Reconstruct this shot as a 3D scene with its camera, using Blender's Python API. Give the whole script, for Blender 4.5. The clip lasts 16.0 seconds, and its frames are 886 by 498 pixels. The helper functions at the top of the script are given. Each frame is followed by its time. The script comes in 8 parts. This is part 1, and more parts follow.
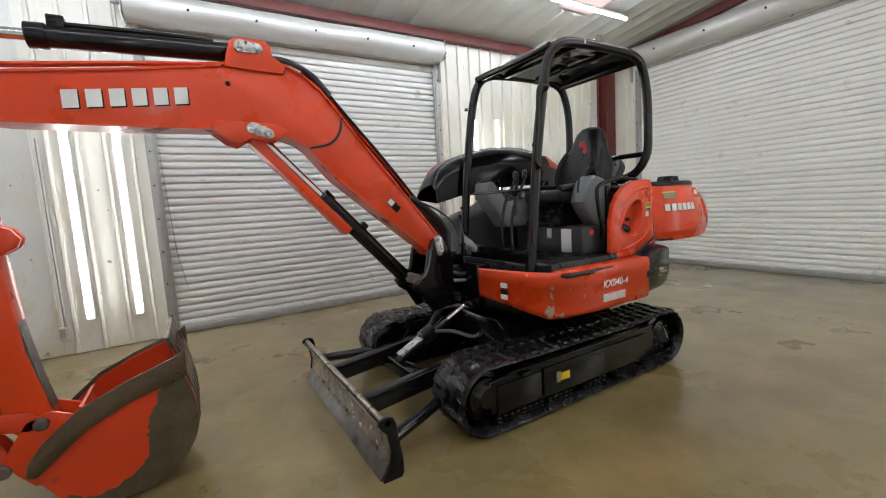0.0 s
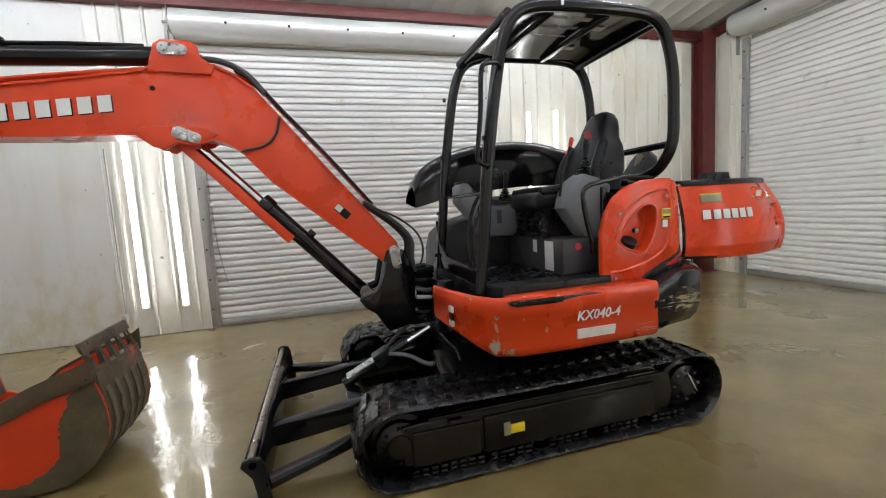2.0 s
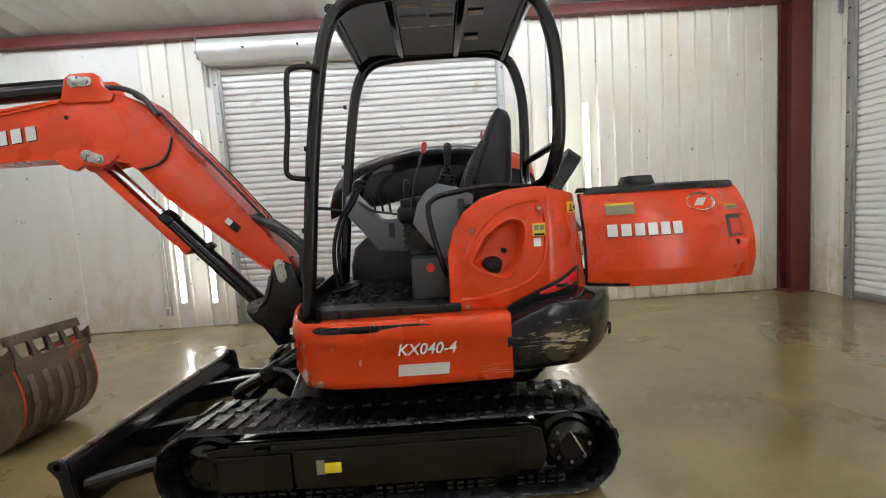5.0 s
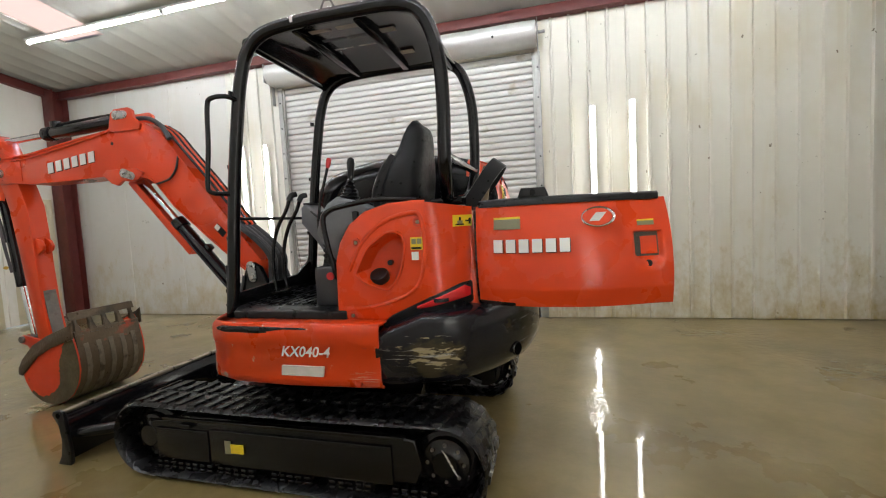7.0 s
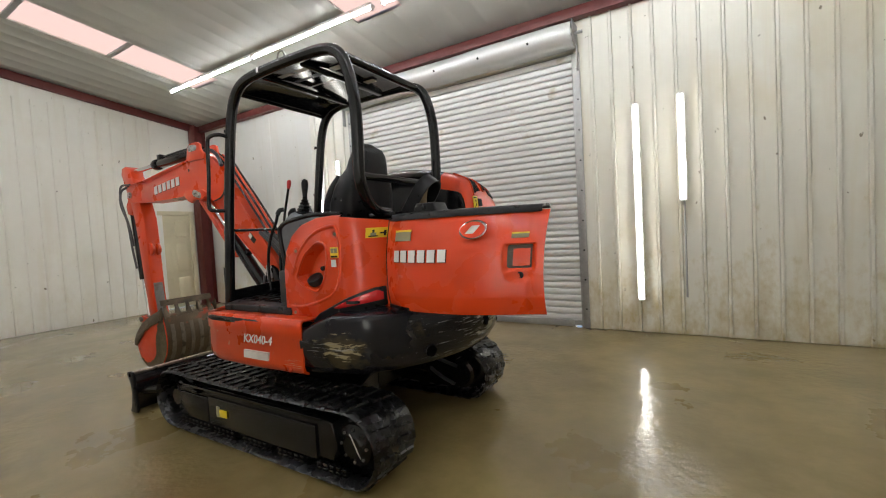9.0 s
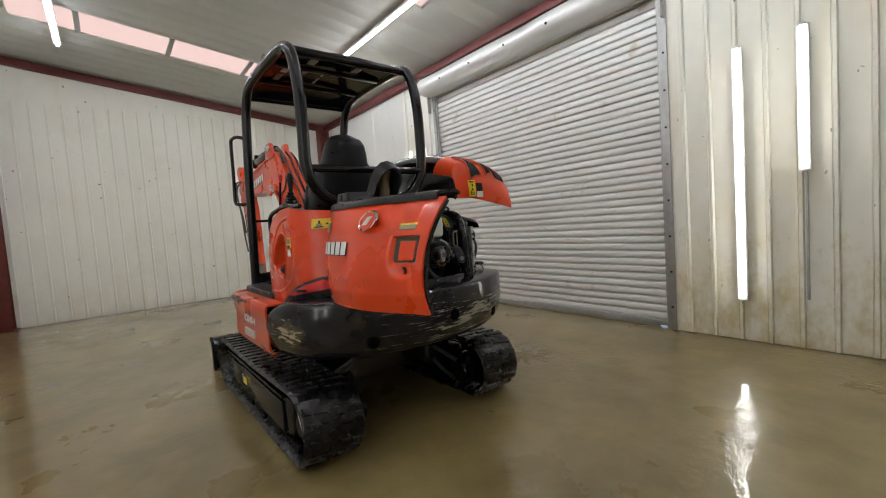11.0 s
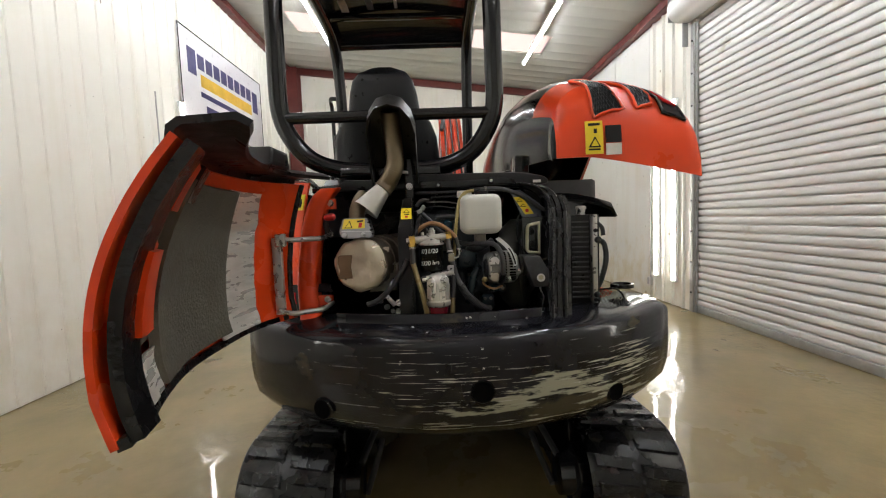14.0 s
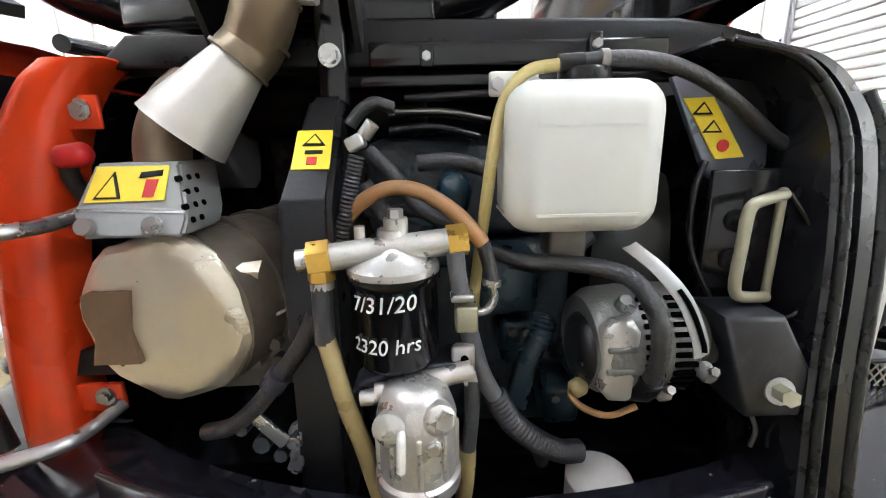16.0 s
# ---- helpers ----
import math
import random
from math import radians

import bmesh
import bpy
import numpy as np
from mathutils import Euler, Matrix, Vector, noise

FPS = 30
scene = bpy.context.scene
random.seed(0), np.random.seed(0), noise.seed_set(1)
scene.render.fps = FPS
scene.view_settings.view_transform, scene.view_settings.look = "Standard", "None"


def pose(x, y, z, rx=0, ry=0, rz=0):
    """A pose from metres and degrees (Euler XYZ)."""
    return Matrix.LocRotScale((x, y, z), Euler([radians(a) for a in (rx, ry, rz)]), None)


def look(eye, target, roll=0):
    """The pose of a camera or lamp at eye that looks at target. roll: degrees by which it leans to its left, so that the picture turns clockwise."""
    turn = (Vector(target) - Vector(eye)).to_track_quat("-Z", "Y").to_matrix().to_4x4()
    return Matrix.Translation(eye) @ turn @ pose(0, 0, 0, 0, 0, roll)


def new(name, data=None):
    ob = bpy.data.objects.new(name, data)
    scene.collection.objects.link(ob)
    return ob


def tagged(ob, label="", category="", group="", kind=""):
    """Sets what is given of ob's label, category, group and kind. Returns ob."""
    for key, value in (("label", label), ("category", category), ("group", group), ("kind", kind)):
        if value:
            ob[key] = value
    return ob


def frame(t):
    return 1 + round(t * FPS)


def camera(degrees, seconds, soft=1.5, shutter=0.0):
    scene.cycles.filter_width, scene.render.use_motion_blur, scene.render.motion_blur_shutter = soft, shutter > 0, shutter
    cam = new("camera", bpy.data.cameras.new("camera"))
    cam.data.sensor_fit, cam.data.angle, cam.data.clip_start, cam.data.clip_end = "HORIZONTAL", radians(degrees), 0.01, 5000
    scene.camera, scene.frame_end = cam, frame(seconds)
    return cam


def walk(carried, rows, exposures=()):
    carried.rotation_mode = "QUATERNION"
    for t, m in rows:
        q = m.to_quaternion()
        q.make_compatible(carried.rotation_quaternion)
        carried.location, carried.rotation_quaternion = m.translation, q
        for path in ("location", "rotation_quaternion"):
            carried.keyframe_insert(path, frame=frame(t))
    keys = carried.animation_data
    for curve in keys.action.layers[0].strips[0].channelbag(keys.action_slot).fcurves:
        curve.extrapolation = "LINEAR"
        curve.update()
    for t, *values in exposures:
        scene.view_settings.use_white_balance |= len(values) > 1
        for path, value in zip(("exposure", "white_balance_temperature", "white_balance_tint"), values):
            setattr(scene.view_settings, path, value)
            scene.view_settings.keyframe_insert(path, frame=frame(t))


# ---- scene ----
cam = camera(93.5, 16.0, soft=1.1)
METRES, EYE, TILT, LEAN, TURN = 9.0, 1.406, 0.0, 0.0, -30.9
ROWS = [
    (0.0, 0.0, 0.0, 0.0, -0.37, -6.36, 3.36),
    (0.5, 0.0267, 0.0083, 0.0002, 3.43, -6.54, 3.5),
    (1.0, 0.0518, 0.0275, -0.0011, 7.05, -6.13, 3.7),
    (1.5, 0.0758, 0.0454, -0.0009, 10.76, -5.91, 3.61),
    (2.0, 0.1093, 0.0614, -0.0004, 14.68, -5.86, 3.31),
    (2.5, 0.1334, 0.0753, -0.0012, 17.32, -6.02, 3.14),
    (3.0, 0.1577, 0.0933, -0.0003, 20.41, -5.7, 2.55),
    (3.5, 0.182, 0.1064, -0.0016, 23.01, -5.89, 2.41),
    (4.0, 0.2115, 0.1183, -0.0002, 25.93, -5.67, 2.33),
    (4.5, 0.2314, 0.1327, -0.0013, 27.77, -5.15, 3.06),
    (7.0, 0.3506, 0.2218, -0.0024, 45.66, -3.81, 3.02),
    (7.5, 0.3836, 0.2358, -0.0029, 48.97, -3.89, 2.66),
    (8.0, 0.4053, 0.2519, -0.0037, 52.0, -3.39, 2.52),
    (8.5, 0.4238, 0.2783, -0.0029, 55.88, -2.77, 2.64),
    (9.0, 0.4412, 0.3044, -0.004, 61.8, -2.44, 3.22),
    (11.5, 0.4531, 0.4594, -0.0081, 88.41, -3.0, 3.98),
    (12.0, 0.4356, 0.4886, -0.0068, 96.08, -2.28, 3.42),
    (12.5, 0.418, 0.5187, -0.0067, 103.61, -3.25, 2.32),
    (13.0, 0.397, 0.5332, -0.0091, 107.89, -3.83, 2.3),
    (13.5, 0.3585, 0.5364, -0.0088, 112.4, -3.98, 2.4),
    (14.0, 0.3125, 0.5296, -0.0111, 119.59, -4.19, 2.24),
    (14.5, 0.2701, 0.5098, -0.0098, 124.09, -4.67, 2.04),
    (15.0, 0.2378, 0.4885, -0.0089, 122.26, -7.88, 2.14),
    (15.5, 0.2171, 0.4779, -0.0094, 121.45, -12.53, 1.34),
    (16.0, 0.2117, 0.4731, -0.0082, 119.8, -14.29, 1.21),
]
walk(cam, [(t, pose(0, 0, EYE, TILT, LEAN, TURN) @ pose(METRES * x, METRES * y, METRES * z, 90 + pitch, roll, yaw)) for t, x, y, z, yaw, pitch, roll in ROWS],
     exposures=[(0.0, 0.93, 6020, 10), (4.5, 1.02, 6080, 10), (7.0, 0.92, 6320, 10), (9.0, 0.77, 6380, 10), (11.0, 0.66, 6250, 10), (12.5, 0.82, 6250, 10), (13.5, 1.0, 6320, 10), (14.0, 1.16, 6400, 10), (14.5, 1.48, 6400, 10), (15.0, 1.95, 6250, 10), (15.5, 2.40, 5850, 10), (16.0, 2.42, 5750, 10)])

# ---- world and sun ----
world = bpy.data.worlds.new("sky")
scene.world = world
world.use_nodes = True
wn = world.node_tree.nodes
sky = wn.new("ShaderNodeTexSky")
sky.sky_type, sky.sun_disc = "NISHITA", False
sky.sun_elevation, sky.sun_rotation = radians(57), radians(31)
wn["Background"].inputs["Strength"].default_value = 0.12
world.node_tree.links.new(sky.outputs["Color"], wn["Background"].inputs["Color"])
sun = new("sun", bpy.data.lights.new("sun", "SUN"))
sun.data.energy, sun.data.angle, sun.data.color = 3.0, radians(0.5), (1.0, 0.95, 0.88)
sun.matrix_world = look((6, 10, 18), (0, 0, 0))
LED = 40.0

# ---- materials ----


def mat(name, color, rough=0.5, metal=0.0, vary=0.15, scale=6.0, bump=0.0, bump_scale=60.0, dirt=None, dirt_amount=0.0, dirt_scale=3.0,
        coat=0.0, rough_vary=0.1, stretch=(1, 1, 1), per_object=0.0, spec=0.5):
    m = bpy.data.materials.new(name)
    m.use_nodes = True
    nt = m.node_tree
    b = nt.nodes["Principled BSDF"]
    L = nt.links.new
    tc = nt.nodes.new("ShaderNodeNewGeometry")
    mp = nt.nodes.new("ShaderNodeMapping")
    mp.inputs["Scale"].default_value = stretch
    L(tc.outputs["Position"], mp.inputs["Vector"])

    def tex(s, detail=5.0):
        n = nt.nodes.new("ShaderNodeTexNoise")
        n.inputs["Scale"].default_value, n.inputs["Detail"].default_value = s, detail
        L(mp.outputs["Vector"], n.inputs["Vector"])
        return n.outputs["Fac"]

    def ramp(src, a, z):
        r = nt.nodes.new("ShaderNodeMapRange")
        r.inputs["From Min"].default_value, r.inputs["From Max"].default_value = a, z
        L(src, r.inputs["Value"])
        return r.outputs["Result"]

    def mix(fac, a, z):
        x = nt.nodes.new("ShaderNodeMix")
        x.data_type = "RGBA"
        L(fac, x.inputs[0])
        for s, v in ((x.inputs[6], a), (x.inputs[7], z)):
            if isinstance(v, tuple):
                s.default_value = (*v, 1)
            else:
                L(v, s)
        return x.outputs[2]
    dark = tuple(c * (1 - vary) for c in color)
    light = tuple(min(1, c * (1 + vary)) for c in color)
    col = mix(ramp(tex(scale), 0.3, 0.7), dark, light)
    fine = tex(scale * 7)
    col = mix(ramp(fine, 0.25, 0.9), col, tuple(c * (1 - vary * 0.6) for c in color))
    if per_object:
        oi = nt.nodes.new("ShaderNodeObjectInfo")
        col = mix(ramp(oi.outputs["Random"], 0, 1 / per_object), col, tuple(c * 0.75 for c in color))
    if dirt:
        d = ramp(tex(dirt_scale, 8.0), 0.72 - dirt_amount * 0.35, 0.86 - dirt_amount * 0.3)
        col = mix(d, col, dirt)
    L(col, b.inputs["Base Color"])
    rr = nt.nodes.new("ShaderNodeMapRange")
    rr.inputs["From Min"].default_value, rr.inputs["From Max"].default_value = 0.3, 0.7
    rr.inputs["To Min"].default_value, rr.inputs["To Max"].default_value = max(0.02, rough - rough_vary), min(1, rough + rough_vary)
    L(tex(scale * 2.3), rr.inputs["Value"])
    L(rr.outputs["Result"], b.inputs["Roughness"])
    b.inputs["Metallic"].default_value = metal
    b.inputs["Specular IOR Level"].default_value = spec
    b.inputs["Coat Weight"].default_value = coat
    b.inputs["Coat Roughness"].default_value = 0.12
    if bump:
        bp = nt.nodes.new("ShaderNodeBump")
        bp.inputs["Strength"].default_value, bp.inputs["Distance"].default_value = bump, 0.01
        L(tex(bump_scale), bp.inputs["Height"])
        L(bp.outputs["Normal"], b.inputs["Normal"])
    return m


def glow(name, color, strength):
    m = bpy.data.materials.new(name)
    m.use_nodes = True
    b = m.node_tree.nodes["Principled BSDF"]
    b.inputs["Base Color"].default_value = (0.8, 0.8, 0.8, 1)
    b.inputs["Emission Color"].default_value = (*color, 1)
    b.inputs["Emission Strength"].default_value = strength
    return m


ORANGE = mat("orange_paint", (0.66, 0.052, 0.0065), 0.3, vary=0.03, scale=2, coat=0.3, dirt=(0.45, 0.035, 0.008), dirt_amount=0.02, dirt_scale=14, rough_vary=0.06, spec=0.35)
ORANGE_DULL = mat("orange_faded_paint", (0.60, 0.045, 0.010), 0.45, vary=0.16, scale=5, dirt=(0.16, 0.08, 0.04), dirt_amount=0.3, dirt_scale=9)
BLACK = mat("black_paint", (0.006, 0.006, 0.0072), 0.13, vary=0.12, scale=5, rough_vary=0.04, spec=0.42)
BLACK_MATT = mat("black_plastic", (0.009, 0.009, 0.010), 0.34, vary=0.25, scale=9, bump=0.06, bump_scale=250, spec=0.28)
HOODBLACK = mat("glossy_black_plastic", (0.0045, 0.0045, 0.0056), 0.16, vary=0.1, scale=4, rough_vary=0.05, spec=0.27)
SATIN = mat("satin_black_paint", (0.0085, 0.0085, 0.0105), 0.26, vary=0.2, scale=7, rough_vary=0.08)
TRACKBLACK = mat("wet_black_frame_paint", (0.0058, 0.0058, 0.0064), 0.19, vary=0.12, scale=5, rough_vary=0.04, spec=0.4)
DARKGREY = mat("dark_grey_plastic", (0.036, 0.037, 0.041), 0.48, vary=0.15, scale=6, bump=0.1, bump_scale=300)
RUBBER = mat("wet_rubber", (0.005, 0.005, 0.0056), 0.27, vary=0.25, scale=8, bump=0.2, bump_scale=90, dirt=(0.014, 0.0135, 0.012), dirt_amount=0.1, dirt_scale=14, rough_vary=0.12, spec=0.40)
GREY = mat("grey_plastic", (0.15, 0.157, 0.17), 0.6, vary=0.12, scale=6, bump=0.12, bump_scale=300)
SEATCLOTH = mat("dark_seat_vinyl", (0.008, 0.008, 0.0095), 0.36, vary=0.25, scale=12, bump=0.2, bump_scale=180, spec=0.26)
STEEL = mat("worn_steel", (0.20, 0.185, 0.17), 0.45, 0.75, vary=0.3, scale=6, bump=0.25, bump_scale=70, dirt=(0.09, 0.06, 0.04), dirt_amount=0.4, dirt_scale=8, rough_vary=0.15)
BUCKET_SIDE = mat("muddy_orange_bucket_paint", (0.62, 0.045, 0.008), 0.38, vary=0.1, scale=5, dirt=(0.25, 0.045, 0.02), dirt_amount=0.08, dirt_scale=12)
BUCKET = mat("muddy_bucket_steel", (0.115, 0.082, 0.048), 0.36, 0.35, vary=0.35, scale=5, bump=0.35, bump_scale=60, dirt=(0.045, 0.034, 0.022), dirt_amount=0.6, dirt_scale=5)
MUD = mat("dried_olive_mud", (0.095, 0.075, 0.038), 0.55, vary=0.4, scale=8, bump=0.4, bump_scale=50, dirt=(0.06, 0.046, 0.026), dirt_amount=0.4, dirt_scale=7)
BUCKET_WEAR = mat("mud_streaked_bucket_steel", (0.19, 0.155, 0.115), 0.4, 0.35, vary=0.5, scale=9, bump=0.3, bump_scale=60, dirt=(0.06, 0.045, 0.03), dirt_amount=0.5, dirt_scale=9)
BUCKET_LIP = mat("scuffed_bucket_lip", (0.115, 0.082, 0.048), 0.36, 0.3, vary=0.35, scale=6, bump=0.3, bump_scale=60, dirt=(0.42, 0.05, 0.018), dirt_amount=0.38, dirt_scale=6)
BLADE = mat("worn_blade_steel", (0.30, 0.25, 0.20), 0.33, 0.65, vary=0.4, scale=7, bump=0.2, bump_scale=80, dirt=(0.05, 0.038, 0.03), dirt_amount=0.5, dirt_scale=5, rough_vary=0.12)
CHROME = mat("chrome_rod", (0.75, 0.76, 0.78), 0.1, 1.0, vary=0.05, rough_vary=0.05)
ZINC = mat("zinc_plate", (0.46, 0.46, 0.455), 0.30, 0.8, vary=0.04, scale=14, rough_vary=0.1)
ALU = mat("cast_aluminium", (0.50, 0.49, 0.465), 0.33, 0.72, vary=0.06, scale=25, bump=0.12, bump_scale=260)
BRUSHED = mat("spun_steel_cone", (0.47, 0.455, 0.415), 0.46, 0.6, vary=0.03, scale=6, rough_vary=0.02)
FOIL = mat("crumpled_heat_foil", (0.80, 0.79, 0.76), 0.30, 0.5, vary=0.08, scale=12, bump=0.6, bump_scale=16, dirt=(0.60, 0.55, 0.46), dirt_amount=0.15, dirt_scale=14, stretch=(0.5, 0.5, 2.4))
FOIL_DISC = mat("wrinkled_foil", (0.66, 0.60, 0.49), 0.33, 0.78, vary=0.06, scale=7, bump=0.5, bump_scale=20, rough_vary=0.08)
PLATE = mat("oily_grey_plate", (0.16, 0.15, 0.125), 0.45, 0.3, vary=0.4, scale=25)
FOAM = mat("olive_grey_foam_lining", (0.085, 0.078, 0.062), 0.85, vary=0.18, scale=8, bump=0.5, bump_scale=120, dirt=(0.10, 0.085, 0.06), dirt_amount=0.25, dirt_scale=4)
BRASS = mat("brass", (0.70, 0.45, 0.10), 0.35, 0.9, vary=0.15, scale=30)
RUST = mat("heat_stained_steel", (0.21, 0.165, 0.11), 0.42, 0.7, vary=0.12, scale=8, bump=0.03, bump_scale=120)
RUSTHOLE = mat("brown_card", (0.16, 0.10, 0.055), 0.8, vary=0.2, scale=20)
WHITEPL = mat("translucent_white_plastic", (0.56, 0.565, 0.53), 0.4, vary=0.05, scale=9)
WHITE = mat("white_decal", (0.75, 0.75, 0.74), 0.4, vary=0.05)
DIRTYWHITE = mat("worn_white_label", (0.62, 0.60, 0.56), 0.5, vary=0.1, scale=20)
YELLOW = mat("yellow_warning_label", (0.80, 0.60, 0.02), 0.4, vary=0.06)
OLIVE = mat("olive_label", (0.24, 0.23, 0.14), 0.45, vary=0.1)
INK = mat("black_ink", (0.008, 0.008, 0.008), 0.6, spec=0.2)
# flat black that paints the shade inside holes and slots left uncut
HOLE = mat("dark_hole", (0.002, 0.002, 0.002), 0.9, spec=0.02)
REDLENS = mat("red_lens", (0.62, 0.015, 0.02), 0.2, vary=0.1, coat=0.5)
REDKNOB = mat("red_knob", (0.5, 0.015, 0.015), 0.35)
HOSE = mat("black_rubber_hose", (0.032, 0.032, 0.034), 0.45, vary=0.3, scale=25, bump=0.2, bump_scale=200)
HOSEGREY = mat("dusty_grey_hose", (0.10, 0.10, 0.105), 0.6, vary=0.25, scale=25)
HOSETAN = mat("amber_fuel_hose", (0.26, 0.20, 0.085), 0.35, vary=0.2, scale=20)
COPPER = mat("brown_fuel_hose", (0.30, 0.155, 0.06), 0.4, vary=0.2, scale=20)
WRAP = mat("sooty_heat_wrap", (0.16, 0.135, 0.105), 0.42, 0.5, vary=0.35, scale=10, bump=0.6, bump_scale=22)
GOLDZINC = mat("yellow_zinc", (0.30, 0.285, 0.205), 0.36, 0.4, vary=0.12, scale=14)
GUARD = mat("blue_black_steel", (0.06, 0.064, 0.082), 0.34, 0.4, vary=0.3, scale=9)
ENGINE = mat("dark_engine_casting", (0.036, 0.043, 0.048), 0.42, 0.2, vary=0.4, scale=14, bump=0.4, bump_scale=90, dirt=(0.06, 0.055, 0.045), dirt_amount=0.25, dirt_scale=18)
REDSTEEL = mat("red_oxide_steel", (0.125, 0.022, 0.018), 0.5, vary=0.2, scale=5, dirt=(0.06, 0.03, 0.025), dirt_amount=0.2, dirt_scale=7)


def wall_mat(name, color, stain, amount, rough=0.4, mud=0.6):
    """Painted sheet with faint upright run stains and splashed specks."""
    m = mat(name, color, rough, vary=0.04, scale=1.4, rough_vary=0.08)
    nt = m.node_tree
    b = nt.nodes["Principled BSDF"]
    g = nt.nodes.new("ShaderNodeNewGeometry")
    col = b.inputs["Base Color"].links[0].from_socket
    for scale, stretch, lo, hi, weight, tint in ((1.0, (5, 5, 0.35), 0.56, 0.80, amount, stain), (1.3, (1, 1, 0.8), 0.55, 0.75, amount * 0.8, stain),
                                                 (11.0, (1, 1, 0.8), 0.715, 0.74, 0.8, (0.12, 0.09, 0.04)), (34.0, (1, 1, 1), 0.77, 0.785, 0.8, (0.08, 0.06, 0.03))):
        mp = nt.nodes.new("ShaderNodeMapping")
        mp.inputs["Scale"].default_value = stretch
        nt.links.new(g.outputs["Position"], mp.inputs["Vector"])
        n = nt.nodes.new("ShaderNodeTexNoise")
        n.inputs["Scale"].default_value, n.inputs["Detail"].default_value = scale, 4
        nt.links.new(mp.outputs["Vector"], n.inputs["Vector"])
        r = nt.nodes.new("ShaderNodeMapRange")
        r.inputs["From Min"].default_value, r.inputs["From Max"].default_value, r.inputs["To Max"].default_value = lo, hi, weight
        nt.links.new(n.outputs["Fac"], r.inputs["Value"])
        x = nt.nodes.new("ShaderNodeMix")
        x.data_type = "RGBA"
        nt.links.new(r.outputs["Result"], x.inputs[0])
        nt.links.new(col, x.inputs[6])
        x.inputs[7].default_value = (*tint, 1)
        col = x.outputs[2]
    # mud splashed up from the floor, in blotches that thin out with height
    # its yellow also paints in warm bounce off the floor, low on the walls
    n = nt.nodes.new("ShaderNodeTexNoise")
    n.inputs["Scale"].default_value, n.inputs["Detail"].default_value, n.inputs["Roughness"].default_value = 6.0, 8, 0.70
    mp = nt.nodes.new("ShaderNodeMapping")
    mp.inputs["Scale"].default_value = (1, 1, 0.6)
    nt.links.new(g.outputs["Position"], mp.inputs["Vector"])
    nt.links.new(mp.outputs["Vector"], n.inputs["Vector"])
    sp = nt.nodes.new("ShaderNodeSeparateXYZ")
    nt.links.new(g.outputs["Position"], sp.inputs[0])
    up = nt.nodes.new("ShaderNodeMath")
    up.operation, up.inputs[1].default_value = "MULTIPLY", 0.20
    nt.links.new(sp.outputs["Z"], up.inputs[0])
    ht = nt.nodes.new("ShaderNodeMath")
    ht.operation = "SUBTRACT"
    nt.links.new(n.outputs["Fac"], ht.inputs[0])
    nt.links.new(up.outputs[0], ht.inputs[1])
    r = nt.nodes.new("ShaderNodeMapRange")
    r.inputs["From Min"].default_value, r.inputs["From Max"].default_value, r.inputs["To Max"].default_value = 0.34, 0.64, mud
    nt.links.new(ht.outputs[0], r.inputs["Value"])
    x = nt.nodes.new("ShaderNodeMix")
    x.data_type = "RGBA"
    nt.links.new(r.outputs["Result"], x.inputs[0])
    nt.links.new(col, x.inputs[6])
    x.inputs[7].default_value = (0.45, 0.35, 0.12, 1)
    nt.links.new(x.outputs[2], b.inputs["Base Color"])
    return m


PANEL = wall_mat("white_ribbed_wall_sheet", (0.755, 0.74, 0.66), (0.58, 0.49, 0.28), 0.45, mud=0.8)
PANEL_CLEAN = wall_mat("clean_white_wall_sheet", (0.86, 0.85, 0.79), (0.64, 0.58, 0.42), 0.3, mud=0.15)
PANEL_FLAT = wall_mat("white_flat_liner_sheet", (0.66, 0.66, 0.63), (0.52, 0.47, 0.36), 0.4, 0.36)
# faint cream tint paints in the warm glow of the tubes on this strip
PANEL_WARM = wall_mat("warm_glow_wall_sheet", (0.74, 0.73, 0.67), (0.56, 0.49, 0.33), 0.4, mud=0.3)
SHUTTER = mat("galvanised_shutter_slat", (0.72, 0.715, 0.70), 0.40, 0.05, vary=0.06, scale=2, dirt=(0.42, 0.37, 0.28), dirt_amount=0.22, dirt_scale=4, rough_vary=0.07, per_object=0.25)
# whiter slats than the other shutter's, lightened to make up for weak light
SHUTTER_BRIGHT = mat("brightened_white_shutter_slat", (0.86, 0.855, 0.835), 0.42, 0.0, vary=0.04, scale=2, dirt=(0.55, 0.48, 0.38), dirt_amount=0.2, dirt_scale=5, rough_vary=0.07, per_object=0.12)
HOODM = mat("dented_shutter_hood", (0.62, 0.62, 0.61), 0.38, 0.3, vary=0.06, scale=2, bump=0.5, bump_scale=5)
CEIL = mat("grey_white_roof_sheet", (0.50, 0.50, 0.46), 0.7, vary=0.05, scale=0.9, dirt=(0.40, 0.37, 0.31), dirt_amount=0.15, dirt_scale=2)
GALV = mat("galvanised_track", (0.40, 0.40, 0.39), 0.45, 0.6, vary=0.15, scale=9)
CREAM = mat("cream_door_paint", (0.66, 0.60, 0.42), 0.42, vary=0.05, scale=3)
SIGNW = mat("white_sign_face", (0.70, 0.69, 0.72), 0.35, vary=0.03)
NAVY = mat("navy_sign_print", (0.035, 0.03, 0.13), 0.4)
GOLD = mat("yellow_sign_print", (0.72, 0.44, 0.04), 0.4)
MESHBLACK = mat("black_vent_mesh", (0.006, 0.006, 0.006), 0.6, spec=0.15)

